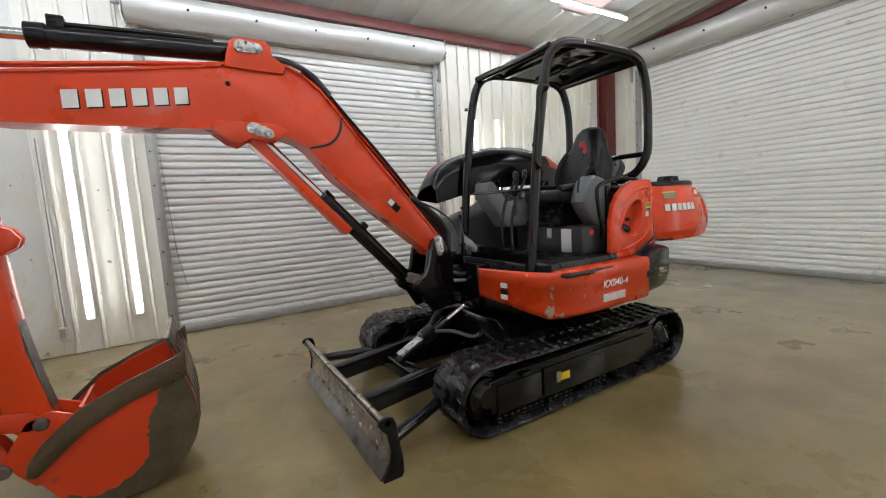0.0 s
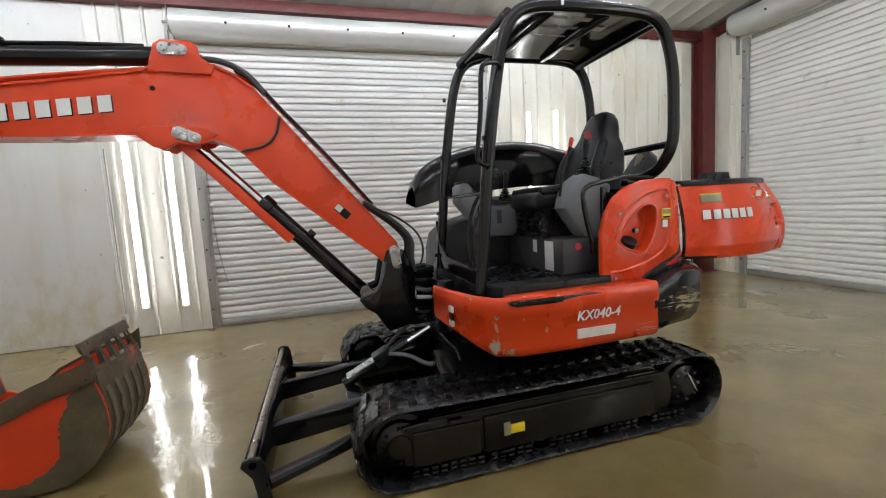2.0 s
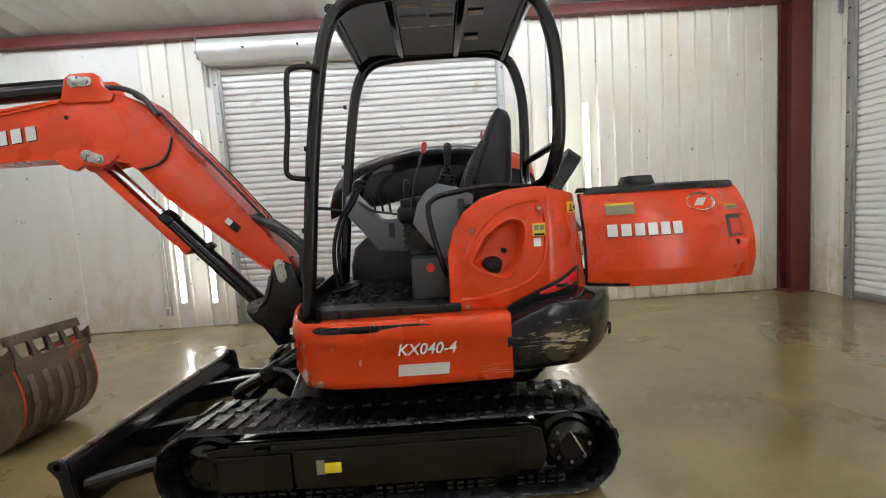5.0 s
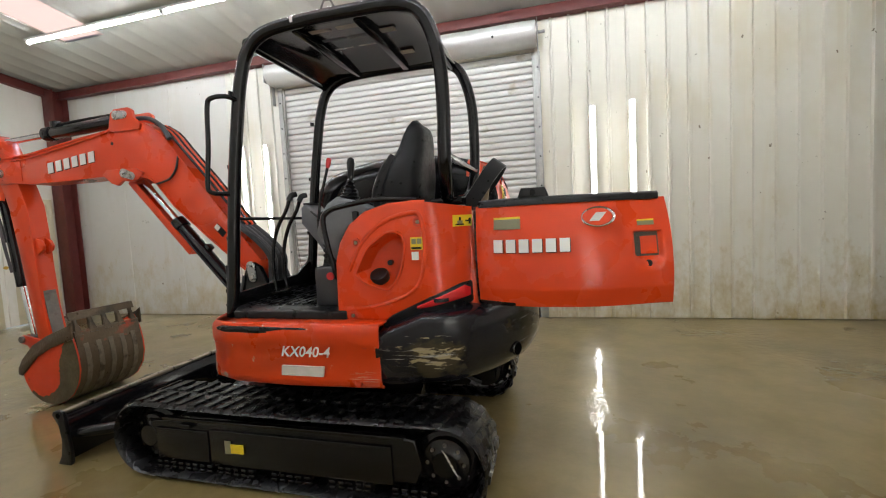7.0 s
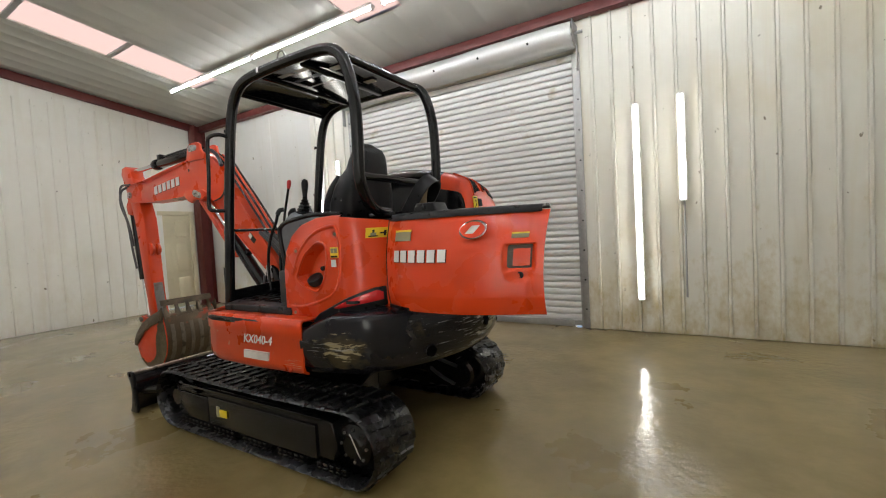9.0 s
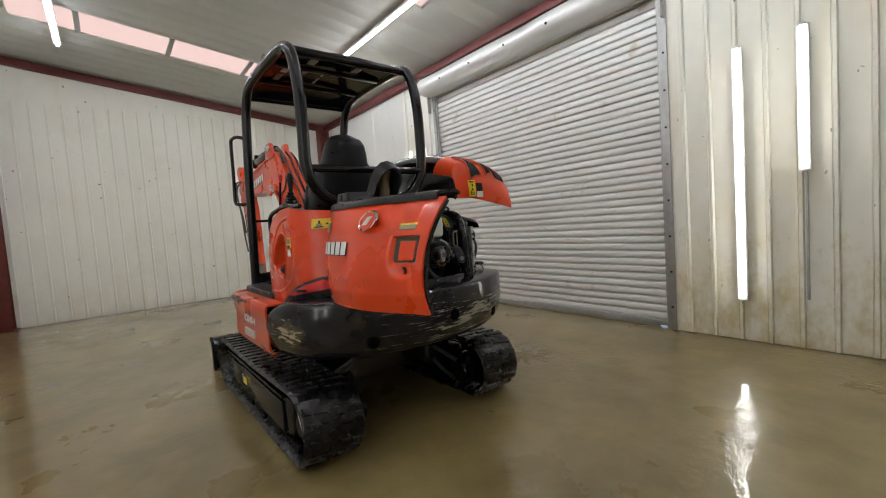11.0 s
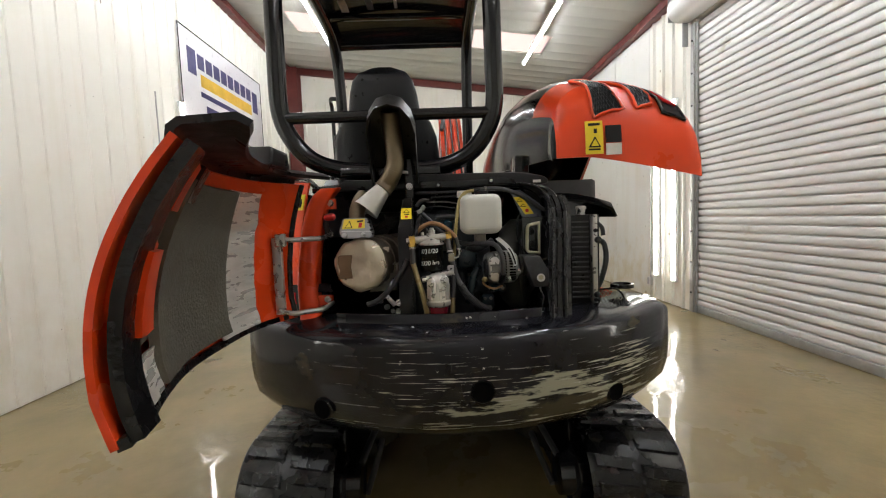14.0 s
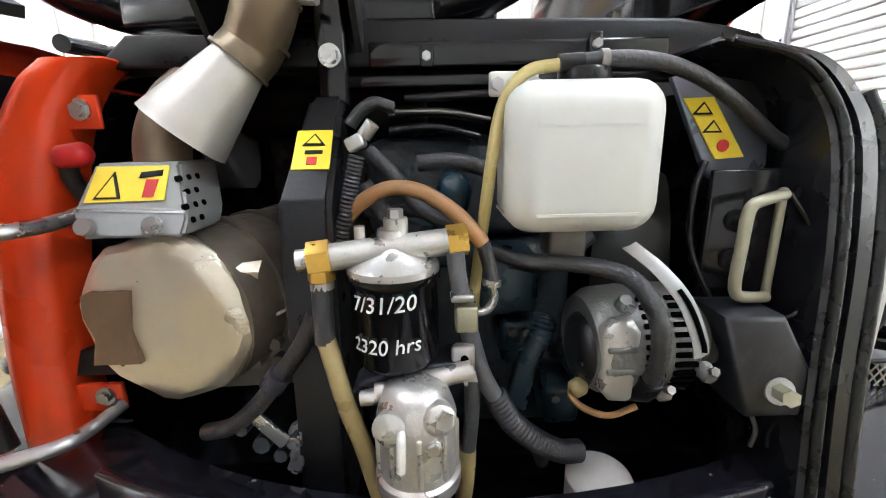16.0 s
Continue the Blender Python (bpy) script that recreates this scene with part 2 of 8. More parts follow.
def scraped(m, bare, spots, scale, stretch, lo, hi):
    """Scrapes down to bare metal or primer, in patches; spots: (centre, size along x y z)."""
    nt = m.node_tree
    b = nt.nodes["Principled BSDF"]
    g = nt.nodes.new("ShaderNodeNewGeometry")
    L = nt.links.new
    mp = nt.nodes.new("ShaderNodeMapping")
    mp.inputs["Scale"].default_value = stretch
    L(g.outputs["Position"], mp.inputs["Vector"])
    n = nt.nodes.new("ShaderNodeTexNoise")
    n.inputs["Scale"].default_value, n.inputs["Detail"].default_value, n.inputs["Roughness"].default_value = scale, 9, 0.62
    L(mp.outputs["Vector"], n.inputs["Vector"])
    reach = None
    for c, size in spots:
        q = nt.nodes.new("ShaderNodeMapping")
        q.vector_type = "TEXTURE"
        q.inputs["Location"].default_value, q.inputs["Scale"].default_value = c, size
        L(g.outputs["Position"], q.inputs["Vector"])
        ln = nt.nodes.new("ShaderNodeVectorMath")
        ln.operation = "LENGTH"
        L(q.outputs["Vector"], ln.inputs[0])
        r = nt.nodes.new("ShaderNodeMapRange")
        r.inputs["From Min"].default_value, r.inputs["From Max"].default_value = 1.0, 0.2
        r.inputs["To Max"].default_value = 0.22
        L(ln.outputs["Value"], r.inputs["Value"])
        if reach is None:
            reach = r.outputs["Result"]
        else:
            k = nt.nodes.new("ShaderNodeMath")
            k.operation = "MAXIMUM"
            L(reach, k.inputs[0])
            L(r.outputs["Result"], k.inputs[1])
            reach = k.outputs[0]
    k = nt.nodes.new("ShaderNodeMath")
    L(n.outputs["Fac"], k.inputs[0])
    L(reach, k.inputs[1])
    r = nt.nodes.new("ShaderNodeMapRange")
    r.inputs["From Min"].default_value, r.inputs["From Max"].default_value = lo, hi
    L(k.outputs[0], r.inputs["Value"])
    x = nt.nodes.new("ShaderNodeMix")
    x.data_type = "RGBA"
    L(r.outputs["Result"], x.inputs[0])
    L(b.inputs["Base Color"].links[0].from_socket, x.inputs[6])
    x.inputs[7].default_value = (*bare, 1)
    L(x.outputs[2], b.inputs["Base Color"])
    return m


CWT = mat("scraped_black_counterweight", (0.012, 0.0118, 0.016), 0.13, vary=0.25, scale=5, bump=0.05, bump_scale=9, rough_vary=0.07, spec=0.4)
scraped(CWT, (0.045, 0.036, 0.022), [((3.20, 1.90, 0.74), (0.36, 0.22, 0.17)), ((3.55, 3.05, 0.68), (0.6, 0.7, 0.09))], 4.0, (1, 1, 1.6), 0.62, 0.72)
scraped(CWT, (0.26, 0.255, 0.20), [((3.50, 3.12, 0.74), (0.50, 0.52, 0.15)), ((3.62, 2.85, 0.72), (0.4, 0.45, 0.055))], 3.4, (1.5, 1.5, 11), 0.695, 0.745)
scraped(CWT, (0.34, 0.335, 0.27), [((3.44, 3.28, 0.80), (0.42, 0.36, 0.17)), ((3.5, 2.8, 0.655), (0.8, 0.9, 0.03))], 4.2, (1.4, 1.4, 34), 0.72, 0.76)
scraped(CWT, (0.30, 0.25, 0.15), [((3.17, 1.90, 0.76), (0.30, 0.20, 0.15))], 11.0, (1, 1, 4.2), 0.715, 0.735)
scraped(CWT, (0.36, 0.355, 0.33), [((3.10, 1.90, 0.77), (0.5, 0.3, 0.18)), ((3.4, 2.7, 0.80), (1.2, 1.3, 0.4))], 5.0, (1.0, 1.0, 34), 0.815, 0.835)
scraped(CWT, (0.40, 0.39, 0.37), [((3.3, 2.7, 0.90), (1.6, 1.6, 0.8))], 24.0, (1, 1, 1.5), 0.89, 0.90)
SKIRT = mat("scraped_orange_paint", (0.66, 0.052, 0.0065), 0.3, vary=0.03, scale=2, coat=0.3, dirt=(0.45, 0.035, 0.008), dirt_amount=0.02, dirt_scale=14, rough_vary=0.06, spec=0.35)
scraped(SKIRT, (0.52, 0.43, 0.36), [((1.955, 1.93, 0.69), (0.12, 0.13, 0.15))], 13.0, (1, 1, 0.8), 0.645, 0.68)
scraped(SKIRT, (0.58, 0.34, 0.26), [((2.84, 1.88, 0.66), (0.16, 0.1, 0.09))], 7.0, (1, 1, 26), 0.76, 0.79)
TUBE_GLOW = glow("led_tube_glow", (0.97, 0.99, 1.0), LED)
TUBE_WALL = glow("wall_led_tube_glow", (1.0, 0.97, 0.88), LED * 0.26)

# wet concrete: one tone over broad damp patches, with a thin film of water in the low spots
FLOOR = bpy.data.materials.new("wet_concrete")
FLOOR.use_nodes = True
_nt = FLOOR.node_tree
_b = _nt.nodes["Principled BSDF"]
_g = _nt.nodes.new("ShaderNodeNewGeometry")


def _noise(scale, detail=6, rough=0.55):
    n = _nt.nodes.new("ShaderNodeTexNoise")
    n.inputs["Scale"].default_value, n.inputs["Detail"].default_value, n.inputs["Roughness"].default_value = scale, detail, rough
    _nt.links.new(_g.outputs["Position"], n.inputs["Vector"])
    return n.outputs["Fac"]


def _range(src, a, z, lo, hi):
    r = _nt.nodes.new("ShaderNodeMapRange")
    for k, v in (("From Min", a), ("From Max", z), ("To Min", lo), ("To Max", hi)):
        r.inputs[k].default_value = v
    _nt.links.new(src, r.inputs["Value"])
    return r.outputs["Result"]


def _mix(fac, a, z):
    x = _nt.nodes.new("ShaderNodeMix")
    x.data_type = "RGBA"
    _nt.links.new(fac, x.inputs[0])
    for s, v in ((x.inputs[6], a), (x.inputs[7], z)):
        if isinstance(v, tuple):
            s.default_value = (*v, 1)
        else:
            _nt.links.new(v, s)
    return x.outputs[2]


_c = _mix(_range(_noise(0.6, 6, 0.6), 0.34, 0.66, 0, 1), (0.155, 0.118, 0.045), (0.262, 0.202, 0.083))
_c = _mix(_range(_noise(2.4, 8, 0.6), 0.42, 0.72, 0, 0.35), _c, (0.30, 0.235, 0.115))
_c = _mix(_range(_noise(7.0, 8, 0.65), 0.45, 0.75, 0, 0.32), _c, (0.145, 0.108, 0.042))
_c = _mix(_range(_noise(60, 3), 0.66, 0.78, 0, 0.3), _c, (0.34, 0.28, 0.17))
_nt.links.new(_c, _b.inputs["Base Color"])
_nt.links.new(_range(_noise(0.9, 6, 0.6), 0.30, 0.70, 0.22, 0.42), _b.inputs["Roughness"])
_b.inputs["Specular IOR Level"].default_value = 0.12
_b.inputs["Coat Weight"].default_value = 0.95
_b.inputs["Coat Roughness"].default_value = 0.032
_b.inputs["Coat IOR"].default_value = 1.45
_bp = _nt.nodes.new("ShaderNodeBump")
_bp.inputs["Strength"].default_value, _bp.inputs["Distance"].default_value = 0.14, 0.01
_nt.links.new(_noise(26, 6, 0.65), _bp.inputs["Height"])
_nt.links.new(_bp.outputs["Normal"], _b.inputs["Normal"])
# still water almost everywhere, broken up where the concrete stands proud of it
_rip = _nt.nodes.new("ShaderNodeMath")
_rip.operation = "MULTIPLY"
_nt.links.new(_noise(17, 3, 0.55), _rip.inputs[0])
_nt.links.new(_range(_noise(1.0, 2, 0.4), 0.43, 0.66, 0.02, 1.0), _rip.inputs[1])
_bc = _nt.nodes.new("ShaderNodeBump")
_bc.inputs["Strength"].default_value, _bc.inputs["Distance"].default_value = 0.75, 0.012
_nt.links.new(_rip.outputs[0], _bc.inputs["Height"])
_nt.links.new(_bc.outputs["Normal"], _b.inputs["Coat Normal"])

# translucent roof light: daylight comes through it
SKYLIGHT = bpy.data.materials.new("translucent_roof_light")
SKYLIGHT.use_nodes = True
_st = SKYLIGHT.node_tree
_tr = _st.nodes.new("ShaderNodeBsdfTranslucent")
_tr.inputs["Color"].default_value = (0.72, 0.60, 0.545, 1)
_st.links.new(_tr.outputs["BSDF"], _st.nodes["Material Output"].inputs["Surface"])

# ---- mesh helpers ----


def box(bm, lo, hi, bev=0.0, seg=2):
    r = bmesh.ops.create_cube(bm, size=1)
    vs = r["verts"]
    for v in vs:
        v.co = Vector([lo[i] + (v.co[i] + 0.5) * (hi[i] - lo[i]) for i in range(3)])
    if bev:
        es = list({e for v in vs for e in v.link_edges})
        bmesh.ops.bevel(bm, geom=es, offset=bev, segments=seg, affect="EDGES", profile=0.5)
    return bm


def obox(bm, m, size, bev=0.0):
    """A box of that size at the pose m."""
    r = bmesh.ops.create_cube(bm, size=1, matrix=m @ Matrix.Diagonal((*size, 1)))
    if bev:
        es = list({e for v in r["verts"] for e in v.link_edges})
        bmesh.ops.bevel(bm, geom=es, offset=bev, segments=2, affect="EDGES", profile=0.5)
    return bm


def prism(bm, pts, a, b, plane="xz", bev=0.0, seg=2):
    """A polygon in a plane, drawn out between a and b along the third axis."""
    def place(p, d):
        return {"xz": (p[0], d, p[1]), "xy": (p[0], p[1], d), "yz": (d, p[0], p[1])}[plane]
    v0 = [bm.verts.new(place(p, a)) for p in pts]
    v1 = [bm.verts.new(place(p, b)) for p in pts]
    n = len(pts)
    f = [bm.faces.new(v0), bm.faces.new(v1)]
    for i in range(n):
        f.append(bm.faces.new((v0[i], v0[(i + 1) % n], v1[(i + 1) % n], v1[i])))
    bmesh.ops.recalc_face_normals(bm, faces=f)
    if bev:
        es = list({e for g in f[:2] for e in g.edges})
        bmesh.ops.bevel(bm, geom=es, offset=bev, segments=seg, affect="EDGES", profile=0.5, clamp_overlap=True)
    return bm


def cyl(bm, p0, p1, r0, r1=None, seg=20, bev=0.0):
    p0, p1 = Vector(p0), Vector(p1)
    d = p1 - p0
    m = Matrix.Translation((p0 + p1) / 2) @ d.to_track_quat("Z", "Y").to_matrix().to_4x4()
    r = bmesh.ops.create_cone(bm, cap_ends=True, segments=seg, radius1=r0, radius2=r0 if r1 is None else r1, depth=d.length, matrix=m)
    if bev:
        vs = set(r["verts"])
        es = [e for e in bm.edges if e.verts[0] in vs and e.verts[1] in vs and len(e.link_faces) == 2 and max(len(f.verts) for f in e.link_faces) > 4]
        bmesh.ops.bevel(bm, geom=es, offset=bev, segments=2, affect="EDGES", profile=0.5)
    return bm


def smooth_path(pts, n=6):
    pts = [Vector(p) for p in pts]
    if len(pts) < 3:
        return pts
    ext = [2 * pts[0] - pts[1]] + pts + [2 * pts[-1] - pts[-2]]
    out = []
    for i in range(1, len(ext) - 2):
        a, b, c, d = ext[i - 1:i + 3]
        for k in range(n):
            t = k / n
            out.append(0.5 * (2 * b + (c - a) * t + (2 * a - 5 * b + 4 * c - d) * t * t + (3 * b - a - 3 * c + d) * t ** 3))
    return out + [pts[-1]]


def tube(bm, pts, r, seg=10, n=6, ribs=0.0):
    """A round tube along a smoothed line; ribs: the depth of a corrugation."""
    path = smooth_path(pts, n)
    rings = []
    nrm = None
    for i, p in enumerate(path):
        tg = (path[min(i + 1, len(path) - 1)] - path[max(i - 1, 0)]).normalized()
        if nrm is None:
            nrm = tg.orthogonal().normalized()
        nrm = (nrm - tg * nrm.dot(tg)).normalized()
        bi = tg.cross(nrm)
        rr = r + (ribs if i % 2 else 0.0)
        rings.append([bm.verts.new(p + (nrm * math.cos(2 * math.pi * k / seg) + bi * math.sin(2 * math.pi * k / seg)) * rr) for k in range(seg)])
    fs = []
    for a, b in zip(rings, rings[1:]):
        for k in range(seg):
            fs.append(bm.faces.new((a[k], a[(k + 1) % seg], b[(k + 1) % seg], b[k])))
    fs.append(bm.faces.new(rings[0][::-1]))
    fs.append(bm.faces.new(rings[-1]))
    return bm


def sheet(bm, rows, thick=0.0):
    """A surface through rows of points; thick: drawn out against its normals."""
    vs = [[bm.verts.new(p) for p in row] for row in rows]
    fs = []
    for a, b in zip(vs, vs[1:]):
        for k in range(len(a) - 1):
            fs.append(bm.faces.new((a[k], a[k + 1], b[k + 1], b[k])))
    bmesh.ops.recalc_face_normals(bm, faces=fs)
    if thick:
        bmesh.ops.solidify(bm, geom=fs, thickness=thick)
    return bm


def lathe(bm, origin, axis, prof, seg=24):
    """A turned shape: (distance along the axis, radius) pairs."""
    q = Vector(axis).to_track_quat("Z", "Y")
    o = Vector(origin)
    rings = [[bm.verts.new(o + q @ Vector((r * math.cos(2 * math.pi * k / seg), r * math.sin(2 * math.pi * k / seg), d))) for k in range(seg)] for d, r in prof]
    for a, b in zip(rings, rings[1:]):
        for k in range(seg):
            bm.faces.new((a[k], a[(k + 1) % seg], b[(k + 1) % seg], b[k]))
    bm.faces.new(rings[0][::-1])
    bm.faces.new(rings[-1])
    return bm


AT = {}


def soft_step(v):
    v = min(1.0, max(0.0, v))
    return v * v * (3 - 2 * v)


def place(ob, parent):
    """Sets ob under parent without moving it; parents are never turned."""
    if parent is not None:
        ob.parent = parent
        ob.matrix_parent_inverse = Matrix.Translation(-AT[parent.name])
    return ob


def part(name, bm, material, parent=None, label="", sharp=47):
    """Links a bmesh as one mesh object, its origin in its middle, under a thing or a part."""
    xs = [v.co for v in bm.verts]
    mid = Vector([(min(v[i] for v in xs) + max(v[i] for v in xs)) / 2 for i in range(3)])
    bmesh.ops.translate(bm, verts=bm.verts, vec=-mid)
    me = bpy.data.meshes.new(name)
    bm.to_mesh(me)
    bm.free()
    me.materials.append(material)
    me.shade_smooth()
    me.set_sharp_from_angle(angle=radians(sharp))
    ob = new(name, me)
    ob.location = mid
    AT[ob.name] = mid
    place(ob, parent)
    return tagged(ob, label=label) if label else ob


def thing(name, at, label, category, group="", kind=""):
    e = new(name)
    e.empty_display_size = 0.2
    e.location = at
    AT[e.name] = Vector(at)
    return tagged(e, label, category, group, kind)


def B():
    return bmesh.new()


# ---- the hall ----
XW, XE, YS, YN = -5.0, 7.78, -0.56, 5.90


def roof_z(y):
    return 4.10 + (YN - y) * 0.122


floor = part("floor", box(B(), (XW - 0.3, YS - 0.3, -0.2), (XE + 0.3, YN + 0.3, 0.0)), FLOOR)
tagged(floor, "wet brown concrete floor with shallow puddles", "floor", kind="structure")
apron = part("ground", box(B(), (-40, -40, -0.45), (40, 40, -0.21)), mat("pale_gravel", (0.32, 0.30, 0.27), 0.9, scale=2, bump=0.4, bump_scale=30))
tagged(apron, "pale gravel yard outside the hall", "ground", kind="structure")


def rib_panel(width, height, ribs=4, h=0.030, seam=1.0):
    """A wall sheet with upright ribs, standing on z = 0, its face towards -y."""
    bm = B()
    pitch = width / ribs
    prof = [(0, 0)]
    for i in range(ribs):
        c = (i + 0.5) * pitch
        prof += [(c - 0.026, 0), (c - 0.025, 0.010 * seam), (c - 0.018, 0.010 * seam), (c - 0.0175, 0), (c - 0.012, -h), (c + 0.012, -h), (c + 0.0185, 0), (c + 0.019, 0.008 * seam), (c + 0.022, 0.008 * seam), (c + 0.0225, 0)]
    prof.append((width, 0))
    prof += [(width, 0.012), (0, 0.012)]
    prism(bm, prof, 0, height, plane="xy")
    me = bpy.data.meshes.new("wall_panel")
    bm.to_mesh(me)
    bm.free()
    return me


def flat_panel(width, height):
    bm = B()
    prism(bm, [(0, 0), (0.006, -0.006), (width - 0.02, -0.006), (width - 0.008, 0), (width, 0), (width, 0.012), (0, 0.012)], 0, height, plane="xy")
    me = bpy.data.meshes.new("wall_panel")
    bm.to_mesh(me)
    bm.free()
    return me


def hang(me, m, parent, material):
    if not me.materials:
        me.materials.append(material)
    o = new("wall_panel", me)
    o.matrix_basis = m
    AT[o.name] = m.translation.copy()
    return place(o, parent)


W = 0.914
# north wall with its shutter opening
NX0, NX1, NZ = -0.27, 3.56, 3.58
bm = B()
box(bm, (XW - 0.2, YN, 0), (NX0, YN + 0.2, 4.3))
box(bm, (NX1, YN, 0), (XE + 0.2, YN + 0.2, 4.3))
box(bm, (NX0, YN, NZ), (NX1, YN + 0.2, 4.3))
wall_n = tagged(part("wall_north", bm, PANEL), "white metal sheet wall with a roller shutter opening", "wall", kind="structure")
rp = rib_panel(W, 4.05)
ry = rib_panel(0.95, 4.05, 4)
rp.materials.append(PANEL)
x = 3.666
while x < XE - 0.3:
    hang(rp, pose(x, YN - 0.014, 0.01), wall_n, PANEL)
    x += W
fp = flat_panel(1.15, 4.05)
for k in range(3):
    hang(fp, pose(-1.30 - 1.15 * (k + 1), YN - 0.014, 0.01), wall_n, PANEL_FLAT)
hang(ry, pose(-1.30, YN - 0.014, 0.01), wall_n, PANEL_WARM)

# south wall
bm = box(B(), (XW - 0.2, YS - 0.2, 0), (XE + 0.2, YS, 5.0))
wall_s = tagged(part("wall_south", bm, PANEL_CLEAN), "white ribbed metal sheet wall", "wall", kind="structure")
rs = rib_panel(W, 4.86, 4, 0.013, 0.12)
rs.materials.append(PANEL_CLEAN)
k = 0
while XE - k * W > XW:
    hang(rs, pose(XE - k * W, YS + 0.014, 0.01, 0, 0, 180), wall_s, PANEL)
    k += 1

# west wall with the personnel door
DY0, DY1, DZ = 4.72, 5.54, 2.08
bm = B()
box(bm, (XW - 0.2, YS, 0), (XW, DY0, 5.0))
box(bm, (XW - 0.2, DY1, 0), (XW, YN, 5.0))
box(bm, (XW - 0.2, DY0, DZ), (XW, DY1, 5.0))
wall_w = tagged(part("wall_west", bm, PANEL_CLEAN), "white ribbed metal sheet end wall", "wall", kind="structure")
rw = rib_panel(W, 4.05, 4, 0.018, 0.3)
rw.materials.append(PANEL_CLEAN)
y = YS + 0.02
while y < DY0 - 0.4:
    hang(rw, pose(XW + 0.014, y, 0.01, 0, 0, 90), wall_w, PANEL)
    y += W
bm = B()
for y0 in (YS,):
    prism(bm, [(YS, 4.05), (YN, 4.05), (YN, roof_z(YN)), (YS, roof_z(YS))], XW - 0.002, XW + 0.01, plane="yz")
part("gable_sheet", bm, PANEL_CLEAN, wall_w)

door = thing("door_1", (XW, (DY0 + DY1) / 2, 0), "closed cream six-panel door in the end wall", "door", kind="structure")
leaf = part("leaf", box(B(), (XW - 0.05, DY0 + 0.03, 0.01), (XW - 0.005, DY1 - 0.03, DZ - 0.03), 0.004), CREAM, door)
for zc, hh in ((0.42, 0.5), (1.12, 0.62), (1.75, 0.34)):
    for yc in (DY0 + 0.23, DY1 - 0.23):
        part("door_panel", box(B(), (XW - 0.004, yc - 0.125, zc - hh / 2), (XW + 0.008, yc + 0.125, zc + hh / 2), 0.006), CREAM, leaf)
bm = B()
box(bm, (XW - 0.06, DY0 - 0.06, 0), (XW + 0.02, DY0 + 0.03, DZ + 0.06), 0.004)
box(bm, (XW - 0.06, DY1 - 0.03, 0), (XW + 0.02, DY1 + 0.06, DZ + 0.06), 0.004)
box(bm, (XW - 0.06, DY0 + 0.03, DZ - 0.03), (XW + 0.02, DY1 - 0.03, DZ + 0.06), 0.004)
part("door_frame", bm, CREAM, door)
bm = cyl(B(), (XW, DY0 + 0.1, 1.0), (XW + 0.06, DY0 + 0.1, 1.0), 0.012)
lathe(bm, (XW + 0.05, DY0 + 0.1, 1.0), (1, 0, 0), [(0, 0.015), (0.012, 0.028), (0.03, 0.026), (0.036, 0.01)])
part("door_knob", bm, BRASS, leaf)

# east wall with its shutter opening
EY0, EY1, EZ = 0.75, 5.17, 3.80
bm = B()
box(bm, (XE, YS, 0), (XE + 0.2, EY0, 5.0))
box(bm, (XE, EY1, 0), (XE + 0.2, YN, 5.0))
box(bm, (XE, EY0, EZ), (XE + 0.2, EY1, 5.0))
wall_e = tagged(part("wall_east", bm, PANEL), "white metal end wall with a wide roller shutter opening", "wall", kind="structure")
re_ = rib_panel(0.5, 4.1, 2)
re_.materials.append(PANEL)
hang(re_, pose(XE - 0.014, YN - 0.08, 0.01, 0, 0, -90), wall_e, PANEL)
re2 = rib_panel(0.6, 4.8, 2)
re2.materials.append(PANEL)
for y in (EY0 - 0.09, EY0 - 0.70):
    hang(re2, pose(XE - 0.014, y, 0.01, 0, 0, -90), wall_e, PANEL)

# roof: a ribbed sheet that rises to the south, with roof lights let into it
SKY = [(-3.0, -2.25), (1.0, 1.75), (5.1, 5.85)]
SY0, SY1 = 0.35, 4.75
bm = B()


def roof_strip(x0, x1, y0, y1):
    prof = [(x0, 0.0)]
    n = max(1, round((x1 - x0) / 0.305))
    p = (x1 - x0) / n
    for i in range(n):
        c = x0 + (i + 0.5) * p
        prof += [(c - 0.030, 0.0), (c - 0.020, -0.005), (c + 0.020, -0.005), (c + 0.030, 0.0)]
    prof.append((x1, 0.0))
    a = [bm.verts.new((px, y0, roof_z(y0) + pz)) for px, pz in prof]
    b = [bm.verts.new((px, y1, roof_z(y1) + pz)) for px, pz in prof]
    at = [bm.verts.new((px, y0, roof_z(y0) + 0.06)) for px, pz in (prof[0], prof[-1])]
    bt = [bm.verts.new((px, y1, roof_z(y1) + 0.06)) for px, pz in (prof[0], prof[-1])]
    for i in range(len(a) - 1):
        bm.faces.new((a[i], a[i + 1], b[i + 1], b[i]))
    bm.faces.new((at[0], at[1], bt[1], bt[0]))
    bm.faces.new((a[0], b[0], bt[0], at[0]))
    bm.faces.new((a[-1], b[-1], bt[1], at[1]))


